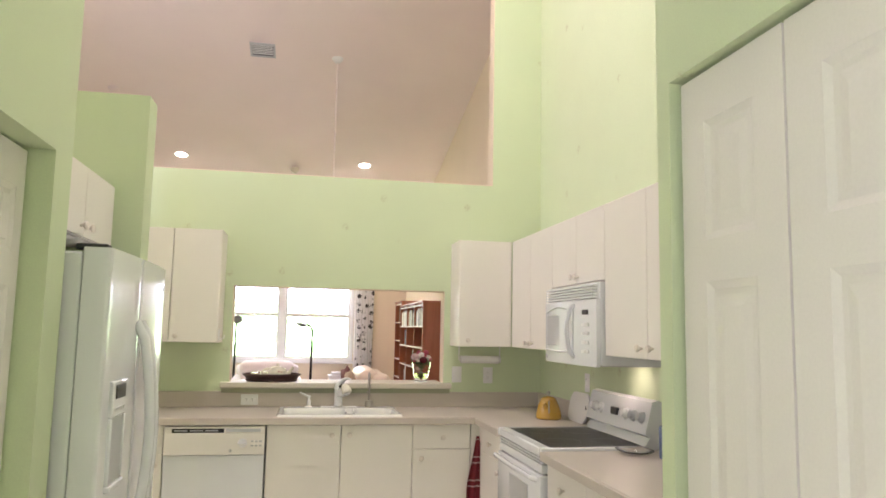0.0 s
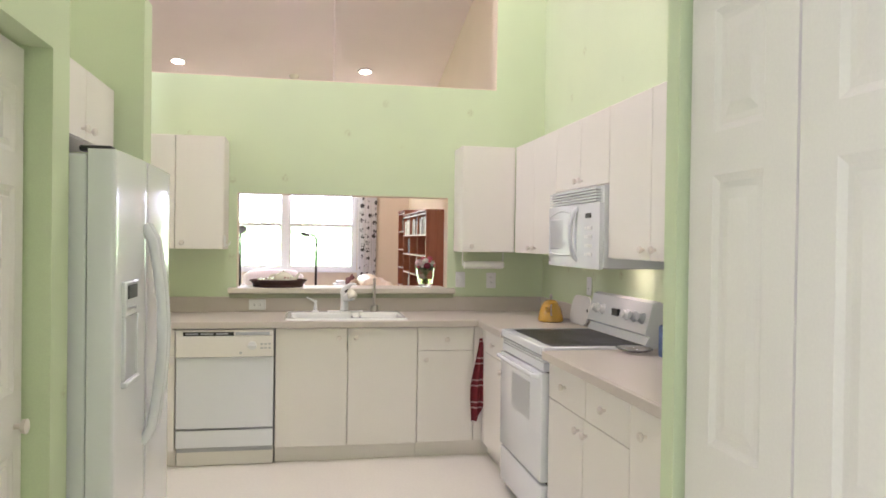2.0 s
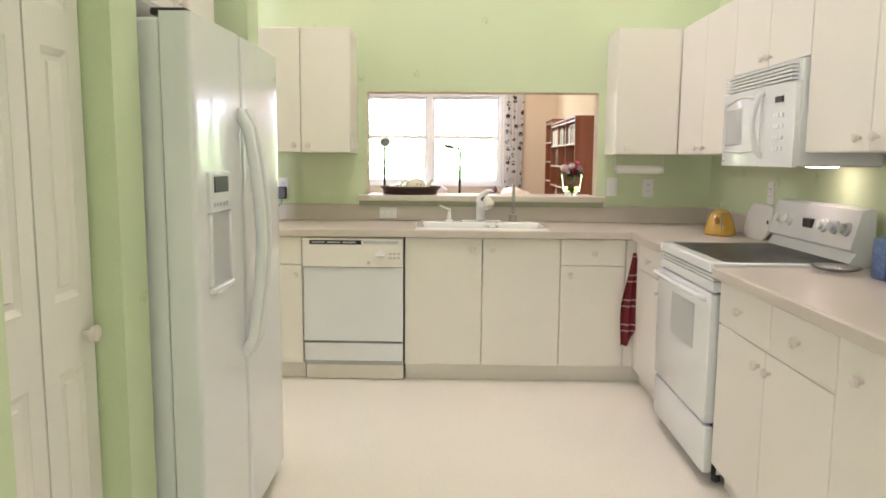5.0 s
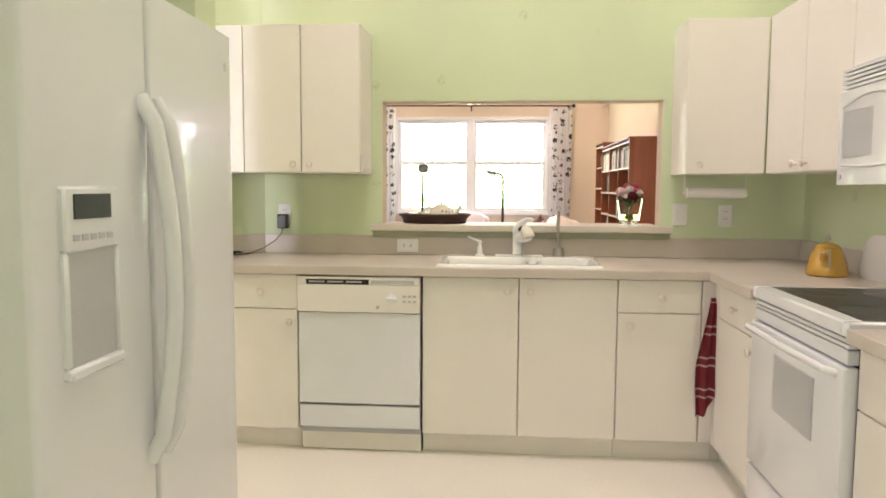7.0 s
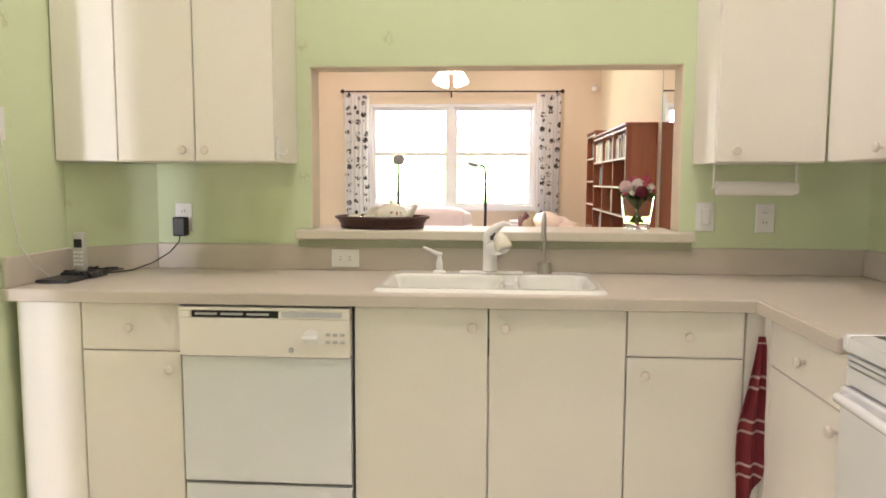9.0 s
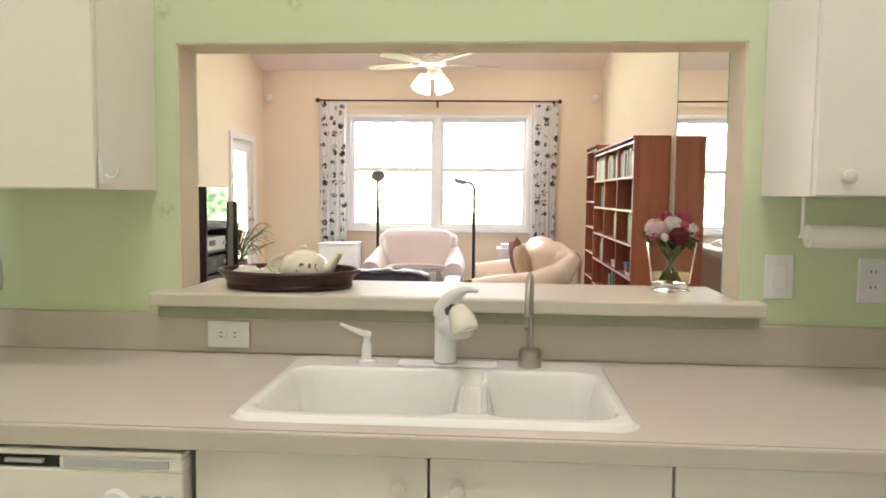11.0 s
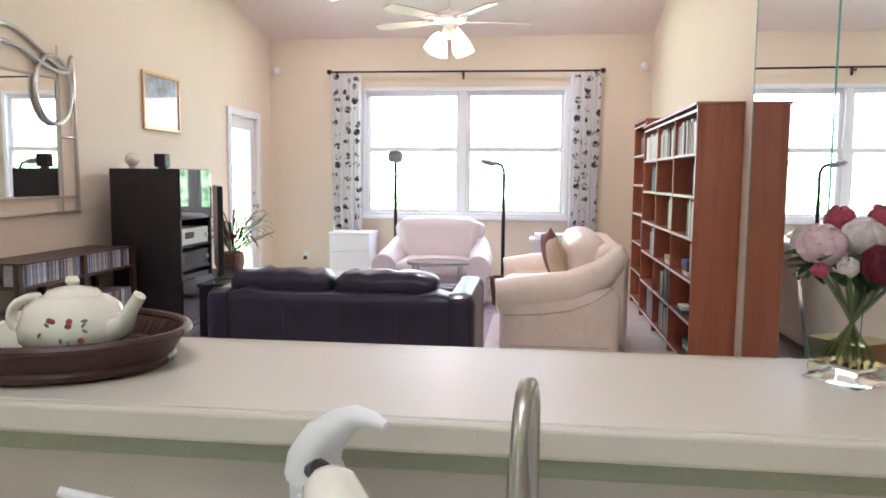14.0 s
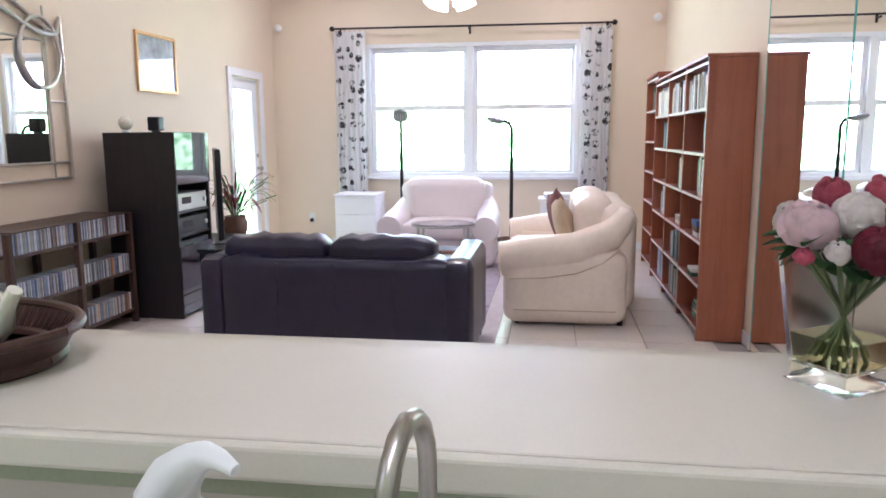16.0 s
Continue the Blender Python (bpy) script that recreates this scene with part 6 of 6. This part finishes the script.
def reading_lamp(x, y, height, yaw, label, lean=78):
    t = thing("floor_lamp", (x, y, 0), label, "floor lamp", "reading lamps")
    part("base", lathe([(0.13, 0), (0.13, 0.02), (0.03, 0.035), (0, 0.036)], pose(x, y, 0), 26), IRON, t, "", True)
    part("pole", sweep([(x, y, 0.03), (x, y, height - 0.4)], 0.021, 10), IRON, t, "", True)
    dx, dy = math.cos(radians(yaw)), math.sin(radians(yaw))
    nk = [(x, y, height - 0.4), (x, y, height - 0.08), (x + 0.03 * dx, y + 0.03 * dy, height - 0.02), (x + 0.10 * dx, y + 0.10 * dy, height + 0.01)]
    part("neck", sweep(nk, 0.016, 10), IRON, t, "", True)
    hd = part("head", lathe([(0.03, -0.14), (0.068, -0.10), (0.078, 0.0), (0.068, 0.10), (0.03, 0.14), (0, 0.14)], Matrix.Translation((x + 0.18 * dx, y + 0.18 * dy, height + 0.015)) @ Euler((0, 0, radians(yaw))).to_matrix().to_4x4() @ Euler((0, radians(lean), 0)).to_matrix().to_4x4() @ Matrix.Diagonal((0.36, 1.12, 0.66, 1)), 20), LAMPHEAD, t, "grey lamp head", True)
    head_m = Matrix.Translation((x + 0.18 * dx, y + 0.18 * dy, height + 0.015)) @ Euler((0, 0, radians(yaw))).to_matrix().to_4x4() @ Euler((0, radians(lean), 0)).to_matrix().to_4x4()
    for k in range(5):
        o = (k - 2) * 0.028
        ends = [tuple(head_m @ Vector((0.031, o, zz))) for zz in (-0.062, 0.062)]
        part("grille_bar", sweep(ends, 0.004, 5), SILVERP, hd)
    return t


reading_lamp(-1.42, 7.70, 1.58, -80, "black floor reading lamp with a grey grille head", 48)
reading_lamp(-0.12, 7.45, 1.52, 175, "black floor reading lamp with a grey adjustable head")
bk_ = thing("waste_basket", (-0.09, 6.83, 0), "brown woven basket on the floor", "basket")
part("body", lathe([(0.11, 0), (0.14, 0.30), (0.132, 0.30), (0.10, 0.012), (0, 0.012)], pose(-0.09, 6.83, 0), 26), BASKET, bk_, "", True)
part("rim", sweep(ring_points((-0.09, 6.83, 0.30), 0.138, 0.138, 26), 0.008, 8), BASKET, bk_, "", True)

# glass coffee table
ct = thing("coffee_table", (-0.70, 6.15, 0), "oval glass coffee table on metal legs", "coffee table")
part("tabletop", lathe([(0.31, 0), (0.315, 0.006), (0.31, 0.012), (0, 0.012)], pose(-0.70, 6.15, 0.53) @ Matrix.Diagonal((1, 0.8, 1, 1)), 40), TABLEGLASS, ct, "", True)
part("rim", sweep(ring_points((-0.70, 6.15, 0.523), 0.30, 0.24, 36), 0.012, 8), SILVERP, ct, "", True)
for sx_ in (-0.22, 0.22):
    for sy_ in (-0.15, 0.15):
        part("leg", sweep([(-0.70 + sx_, 6.15 + sy_, 0), (-0.70 + sx_, 6.15 + sy_, 0.523)], 0.014, 10), SILVERP, ct)
part("lower_shelf", box(-0.94, -0.46, 5.98, 6.32, 0.26, 0.275, 0.003), TABLEGLASS, ct)
for k in range(3):
    single("magazine", box(-0.75, -0.53, 6.00, 6.27, 0.2755 + 0.008 * k, 0.283 + 0.008 * k), BOOKM[(3 * k + 4) % 8], "magazine lying on the table's lower shelf", "magazine", "magazines")

rug = thing("area_rug", (-1.0, 5.3, 0), "patterned woven rug with a pale border", "rug")
part("field", box(-1.92, -0.16, 3.75, 6.95, 0.0005, 0.011), RUGM, rug)
for a in ((-2.02, -1.922, 3.65, 7.05), (-0.158, -0.04, 3.65, 7.05), (-1.92, -0.16, 3.65, 3.748), (-1.92, -0.16, 6.952, 7.05)):
    part("border", box(*a, 0.0005, 0.010), RUGEDGE, rug)

# bookcases on the right wall
rnd = random.Random(3)


def bookcase(y0, bays, bay_w, height, levels, x0, label):
    yend = y0 + bays * bay_w
    t = thing("bookcase", (1.43, (y0 + yend) / 2, 0), label, "bookcase", "cherry bookcases")
    X1 = 1.585
    for k in range(bays + 1):
        y = y0 + bay_w * k
        part("side_panel", box(x0, X1, y - 0.012, y + 0.012, 0, height, 0.002), CHERRY, t)
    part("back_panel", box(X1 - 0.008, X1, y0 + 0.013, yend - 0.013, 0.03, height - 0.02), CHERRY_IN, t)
    part("top", box(x0 - 0.012, X1, y0 - 0.02, yend + 0.02, height + 0.0005, height + 0.022, 0.003), CHERRY, t)
    for b_ in range(bays):
        ya, yb = y0 + bay_w * b_ + 0.0125, y0 + bay_w * (b_ + 1) - 0.0125
        for k in range(levels + 1):
            z = 0.06 + (height - 0.10) * k / levels
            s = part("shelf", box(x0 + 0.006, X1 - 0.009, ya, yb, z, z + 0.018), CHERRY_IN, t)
            part("edge_strip", box(x0 + 0.001, x0 + 0.0058, ya, yb, z, z + 0.019), SHELF_EDGE, s, "pale edge strip")
    return t


def books(y0, y1, z, x_front, kinds, fill=1.0, hmax=0.27):
    y = y1
    while y > y0 + (1 - fill) * (y1 - y0):
        th = 0.014 + 0.026 * rnd.random()
        h = hmax * (0.72 + 0.28 * rnd.random())
        d = 0.15 + 0.07 * rnd.random()
        if y - th < y0:
            break
        single("book", box(x_front + 0.02 + 0.01 * rnd.random(), x_front + 0.02 + d, y - th + 0.0006, y, z, z + h, 0.0012), BOOKM[kinds[int(rnd.random() * len(kinds))]], "upright book on the cherry bookcase shelf", "book", "books on the bookcases")
        y -= th


BX = 1.285
bookcase(4.21, 3, 0.765, 1.845, 6, BX, "tall cherry wood bookcase, partly filled with books")
bookcase(6.55, 1, 0.80, 1.93, 6, BX + 0.02, "narrow cherry wood bookcase near the window")
lev = [0.06 + (1.845 - 0.10) * k / 6 + 0.0185 for k in range(7)]
for bay in range(3):
    a, b_ = 4.21 + 0.765 * bay + 0.014, 4.21 + 0.765 * (bay + 1) - 0.014
    books(a, b_, lev[5], BX, (0, 0, 1, 2, 0, 5), 0.93, 0.25)
books(4.30, 4.52, lev[3], BX, (1, 0, 6, 5), 1.0)
books(4.24, 4.40, lev[4], BX, (3, 2), 0.6)
books(4.24, 4.36, lev[2], BX, (1, 1, 0), 1.0)
books(5.05, 5.25, lev[3], BX, (1, 2, 6), 1.0)
books(5.9, 6.1, lev[4], BX, (2, 3, 6), 1.0)
books(5.85, 6.1, lev[2], BX, (0, 3), 1.0)
books(5.1, 5.5, lev[1], BX, (2, 1, 6), 1.0)
books(5.8, 6.2, lev[0], BX, (3, 2), 0.8)
books(5.05, 5.5, lev[0], BX, (1, 2, 6), 0.9)
books(6.6, 7.0, 1.57, BX + 0.02, (2, 6, 5), 0.9)
books(6.6, 6.9, 0.70, BX + 0.02, (3, 5, 2), 0.9)
for yy, zz, nn in ((4.32, lev[0], 5), (4.45, lev[2], 3), (4.55, lev[1], 2), (5.2, lev[2], 2)):
    z = zz
    for k in range(nn):
        h = 0.022 + 0.02 * rnd.random()
        single("book", box(BX + 0.02 + 0.012 * rnd.random(), BX + 0.20, yy, yy + 0.16 + 0.03 * rnd.random(), z, z + h - 0.0006, 0.0012), BOOKM[int(rnd.random() * 7)], "book lying flat in a stack on a shelf", "book", "books on the bookcases")
        z += h

# mirror panels on the right wall
for k, (y0, y1) in enumerate(((0.16, 1.45), (1.456, 2.73), (2.736, 4.0))):
    mr = thing("wall_mirror", (1.585, (y0 + y1) / 2, 0.06), "large frameless wall mirror panel with green glass edge", "mirror", "wall mirror panels")
    part("silvering", box(1.5795, 1.589, y0 + 0.004, y1 - 0.004, 0.06, 3.0), MIRROR, mr)
    part("glass_edge", boxes((1.577, 1.589, y0, y0 + 0.0038, 0.06, 3.0), (1.577, 1.589, y1 - 0.0038, y1, 0.06, 3.0)), GREENEDGE, mr, "green glass edge")

# left wall: picture, iron mirror, shelf of discs, hi-fi tower, television, plant
pc = thing("framed_picture", (-3.11, 5.38, 2.0), "gilt framed picture behind reflecting glass", "picture")
PY0, PY1, PZ0, PZ1 = 5.06, 5.71, 1.755, 2.255
part("frame", boxes((-3.119, -3.095, PY0, PY1, PZ0, PZ0 + 0.03), (-3.119, -3.095, PY0, PY1, PZ1 - 0.03, PZ1), (-3.119, -3.095, PY0, PY0 + 0.03, PZ0 + 0.03, PZ1 - 0.03), (-3.119, -3.095, PY1 - 0.03, PY1, PZ0 + 0.03, PZ1 - 0.03), bevel=0.004), GOLD, pc)
ART = material("landscape_print", (0.42, 0.48, 0.52), 0.05, 0, 3, 0.5, 12, 0, 0.6)
part("print", box(-3.118, -3.108, PY0 + 0.03, PY1 - 0.03, PZ0 + 0.03, PZ1 - 0.03), ART, pc)
MY, MW = 3.635, 0.475
im = thing("iron_mirror", (-3.1, MY, 1.08), "decorative metal frame mirror with circle and waves", "mirror")
xo = -3.098
top_pts = [(xo, MY - MW + 2 * MW * k / 20, 2.20 + 0.10 * math.sin(math.pi * (k / 20 * 1.6 + 0.02)) ** 1 if k < 12 else 2.20 + 0.10 * math.sin(math.pi * (k / 20 * 1.6 + 0.02))) for k in range(21)]
top_pts[-1] = (xo, MY + MW, 2.20)
part("outer_frame", sweep([(xo, MY - MW, 2.20), (xo, MY - MW, 1.09), (xo, MY + MW, 1.09), (xo, MY + MW, 2.20)], 0.015, 8), STEEL, im)
part("top_wave", sweep(top_pts, 0.015, 8), STEEL, im, "", True)
part("inner_frame", sweep([(xo, MY - 0.36, 2.02), (xo, MY - 0.36, 1.20), (xo, MY + 0.30, 1.20), (xo, MY + 0.30, 2.02), (xo, MY - 0.36, 2.02)], 0.010, 8), STEEL, im)
for a, b_ in (((xo, MY + 0.30, 1.09), (xo, MY + 0.30, 1.20)), ((xo, MY - 0.36, 1.09), (xo, MY - 0.36, 1.20)), ((xo, MY + 0.30, 1.62), (xo, MY + MW, 1.62)), ((xo, MY + 0.30, 2.02), (xo, MY + 0.30, 2.25)), ((xo, MY - MW, 1.20), (xo, MY + MW, 1.20)), ((xo, MY + 0.30, 2.10), (xo, MY + MW, 2.10))):
    part("bar", sweep([a, b_], 0.008, 8), STEEL, im)
part("circle", sweep([(xo + 0.008, MY + 0.24 + 0.19 * math.cos(a), 1.94 + 0.235 * math.sin(a)) for a in [2 * math.pi * k / 36 for k in range(37)]], 0.015, 8), STEEL, im, "", True)
part("crossing_wave", sweep([(xo + 0.008, MY - MW + 0.9 * k / 16, 2.13 + 0.06 * math.sin(k / 16 * 5.5)) for k in range(17)], 0.016, 8), SILVERP, im, "", True)
part("mirror_glass", box(-3.116, -3.108, MY - 0.35, MY + 0.29, 1.21, 2.01), MIRROR, im)

CY0, CY1, CX0, CX1, CH = 3.02, 4.24, -3.10, -2.75, 0.82
cs = thing("disc_shelf", (-2.92, 3.63, 0), "low dark wood shelf packed with disc cases", "shelf")
for y in (CY0, CY1):
    for x in (CX0 + 0.02, CX1 - 0.02):
        part("post", box(x - 0.02, x + 0.02, y - 0.02, y + 0.02, 0, CH + 0.005, 0.003), BROWNWOOD, cs)
part("middle_post", box(CX1 - 0.04, CX1, 3.62, 3.66, 0, CH, 0.003), BROWNWOOD, cs)
part("middle_post", box(CX0, CX0 + 0.04, 3.62, 3.66, 0, CH, 0.003), BROWNWOOD, cs)
part("top_board", box(CX0, CX1 - 0.005, CY0 + 0.021, CY1 - 0.021, CH + 0.001, CH + 0.010, 0.002), BROWNWOOD, cs)
levels_cd = (0.09, 0.38, 0.672)
for z in levels_cd:
    part("shelf_board", box(CX0 + 0.005, CX1 - 0.005, CY0 + 0.021, CY1 - 0.021, z, z + 0.02, 0.002), BROWNWOOD, cs)
cd_me = bpy.data.meshes.new("disc_case")
bb = box(-0.062, 0.062, -0.0048, 0.0048, 0, 0.125)
bb.to_mesh(cd_me)
bb.free()
CDM = [material("disc_spine_" + k, c, 0.3, 0, 30, 0.3, 150, 0, 0, 0.5) for k, c in (("pale", (0.46, 0.48, 0.52)), ("grey", (0.24, 0.25, 0.28)), ("blue", (0.12, 0.18, 0.34)), ("brown", (0.22, 0.12, 0.08)), ("white", (0.62, 0.60, 0.56)), ("orange", (0.55, 0.18, 0.03)))]
cd_meshes = []
for m_ in CDM:
    c = cd_me.copy()
    c.name = "disc_case"
    c.materials.append(m_)
    cd_meshes.append(c)
for lv, z in enumerate(levels_cd):
    y = CY0 + 0.04
    while y < CY1 - 0.04:
        if abs(y - 3.64) > 0.03 and not (lv < 2 and rnd.random() < 0.10):
            w = rnd.random()
            o = new("disc_case", cd_meshes[0 if w < 0.38 else 1 if w < 0.6 else 2 if w < 0.72 else 3 if w < 0.84 else 4 if w < 0.97 else 5])
            o.location = (CX1 - 0.085 + 0.008 * rnd.random(), y, z + 0.0205)
            tagged(o, "slim plastic disc case standing on the dark shelf", "disc case", "disc cases")
        y += 0.0112 + 0.001 * rnd.random()

tv = thing("hifi_cabinet", (-2.7, 4.54, 0), "tall black cabinet with glass doors and hi-fi inside", "cabinet")
HX0, HX1, HY0, HY1, HZ = -2.99, -2.42, 4.335, 4.87, 1.407
part("side_panel", box(HX0, HX1 - 0.012, HY0, HY0 + 0.025, 0, HZ, 0.002), BLACKWOOD, tv)
part("side_panel", box(HX0, HX1 - 0.012, HY1 - 0.025, HY1, 0, HZ, 0.002), BLACKWOOD, tv)
part("top", box(HX0, HX1 - 0.012, HY0 + 0.0255, HY1 - 0.0255, HZ - 0.025, HZ), BLACKWOOD, tv)
part("back_panel", box(HX0, HX0 + 0.01, HY0 + 0.0255, HY1 - 0.0255, 0.02, HZ - 0.026), BLACKWOOD, tv)
for z in (0.05, 0.45, 0.62, 0.80, 1.02):
    part("shelf", box(HX0 + 0.012, HX1 - 0.02, HY0 + 0.0255, HY1 - 0.0255, z, z + 0.018), BLACKWOOD, tv)
for z, h, m_ in ((0.638, 0.13, DARK), (0.818, 0.13, SILVERP), (0.468, 0.12, DARK)):
    hf = thing("stereo_unit", (-2.6, 4.54, z), "stereo component on a cabinet shelf", "stereo", "stereo units")
    part("case", box(-2.85, -2.445, HY0 + 0.04, HY1 - 0.04, z + 0.001, z + h, 0.004), m_, hf)
    part("display", box(-2.446, -2.442, HY0 + 0.10, HY0 + 0.24, z + 0.05, z + h - 0.03), BLACKGLASS, hf)
    part("dial", lathe([(0.02, 0), (0.018, 0.014), (0, 0.015)], pose(-2.445, HY1 - 0.08, z + h / 2, 0, 90), 16), SILVERP, hf, "", True)
part("glass_door", box(HX1 - 0.010, HX1 - 0.004, HY0 + 0.003, HY1 - 0.003, 1.02, HZ - 0.003), BLACKGLASS, tv, "dark reflecting glass door")
part("lower_glass_door", box(HX1 - 0.010, HX1 - 0.004, HY0 + 0.003, HY1 - 0.003, 0.03, 0.55), BLACKGLASS, tv, "dark reflecting glass door")
sp = thing("globe_ornament", (-2.86, 4.42, HZ), "small pale globe on a stand", "ornament")
part("stand", lathe([(0.03, 0), (0.03, 0.01), (0.01, 0.02)], pose(-2.86, 4.44, HZ), 16), WHITE, sp)
part("ball", lathe([(0.0, 0.0)] + [(0.052 * math.sin(radians(15 * k)), 0.052 - 0.052 * math.cos(radians(15 * k))) for k in range(1, 12)] + [(0, 0.104)], pose(-2.86, 4.44, HZ + 0.018), 20), IVORY, sp, "", True)
sk2 = thing("small_speaker", (-2.62, 4.44, HZ), "small black cube loudspeaker", "loudspeaker")
part("cabinet", box(-2.665, -2.575, 4.40, 4.49, HZ + 0.012, HZ + 0.115, 0.012, 3), DARK, sk2)
part("foot", lathe([(0.035, 0), (0.03, 0.012)], pose(-2.62, 4.445, HZ), 14), DARK, sk2)
te = thing("television", (-2.56, 5.35, 0.45), "flat black television turned nearly edge-on", "television")


def turned(*row, bevel=0.0):
    b2 = box(*row, bevel, 2)
    bmesh.ops.transform(b2, matrix=pose(-2.385, 4.95, 0, 0, 0, 27), verts=b2.verts)
    return b2


part("panel", turned(-0.025, 0.02, 0, 0.92, 0.52, 1.27, bevel=0.008), DARK, te)
part("screen", turned(0.0195, 0.0235, 0.04, 0.88, 0.57, 1.24), BLACKGLASS, te)
part("neck", turned(-0.018, 0.012, 0.39, 0.53, 0.456, 0.53), DARK, te)
part("foot", turned(-0.12, 0.11, 0.24, 0.68, 0.4505, 0.462, bevel=0.004), DARK, te)
st = thing("tv_stand", (-2.62, 5.3, 0), "low black wooden television stand", "stand")
part("top", box(-2.95, -2.26, 4.89, 5.90, 0.42, 0.45, 0.003), BLACKWOOD, st)
part("side", box(-2.95, -2.28, 4.90, 4.93, 0, 0.4195), BLACKWOOD, st)
part("side", box(-2.95, -2.28, 5.86, 5.89, 0, 0.4195), BLACKWOOD, st)
part("shelf", box(-2.95, -2.30, 4.9305, 5.8595, 0.18, 0.20), BLACKWOOD, st)

# potted plant with red-tipped leaves beside the door
qx, qy = -2.76, 6.05
pl = thing("potted_plant", (qx, qy, 0), "potted plant with arching green and red leaves on a stand", "plant")
part("stand", lathe([(0.13, 0), (0.12, 0.02), (0.03, 0.04), (0.03, 0.36), (0.14, 0.38), (0.14, 0.40), (0, 0.40)], pose(qx, qy, 0), 22), DARK, pl, "dark round stand", True)
part("pot", lathe([(0.08, 0), (0.11, 0.05), (0.115, 0.14), (0.10, 0.19), (0.108, 0.20), (0.095, 0.20), (0.09, 0.17), (0, 0.17)], pose(qx, qy, 0.402), 26), BASKET, pl, "brown ceramic pot", True)
for k in range(52):
    a = k * 2.39996
    h = 0.64 + 0.38 * rnd.random()
    r = 0.08 + 0.34 * rnd.random()
    top_ = (qx + r * math.cos(a), qy + r * math.sin(a), h)
    if k % 3 == 0:
        part("stem", sweep([(qx + 0.02 * math.cos(a), qy + 0.02 * math.sin(a), 0.57), (qx + 0.3 * r * math.cos(a), qy + 0.3 * r * math.sin(a), 0.57 + (h - 0.57) * 0.6), top_], 0.006, 6), STEM, pl)
    leaf_blade((qx + 0.25 * r * math.cos(a), qy + 0.25 * r * math.sin(a), 0.60 + 0.5 * (h - 0.6)), (top_[0] + 0.06 * math.cos(a), top_[1] + 0.06 * math.sin(a), h - 0.03), 0.008 + 0.006 * rnd.random(), 0.13, LEAF_RED if rnd.random() < 0.68 else LEAF, pl)

# floor tiles, one object each, laid square
floor_living = bpy.data.objects["floor_living"]
for i in range(11):
    for j in range(18):
        o = new("tile", tile_me)
        o.location = (-2.88 + 0.45 * i, 0.30 + 0.45 * j, 0.0)
        if o.location.x + 0.222 > 1.715 or o.location.y + 0.222 > 8.35:
            bpy.data.objects.remove(o)
            continue
        o.parent = floor_living
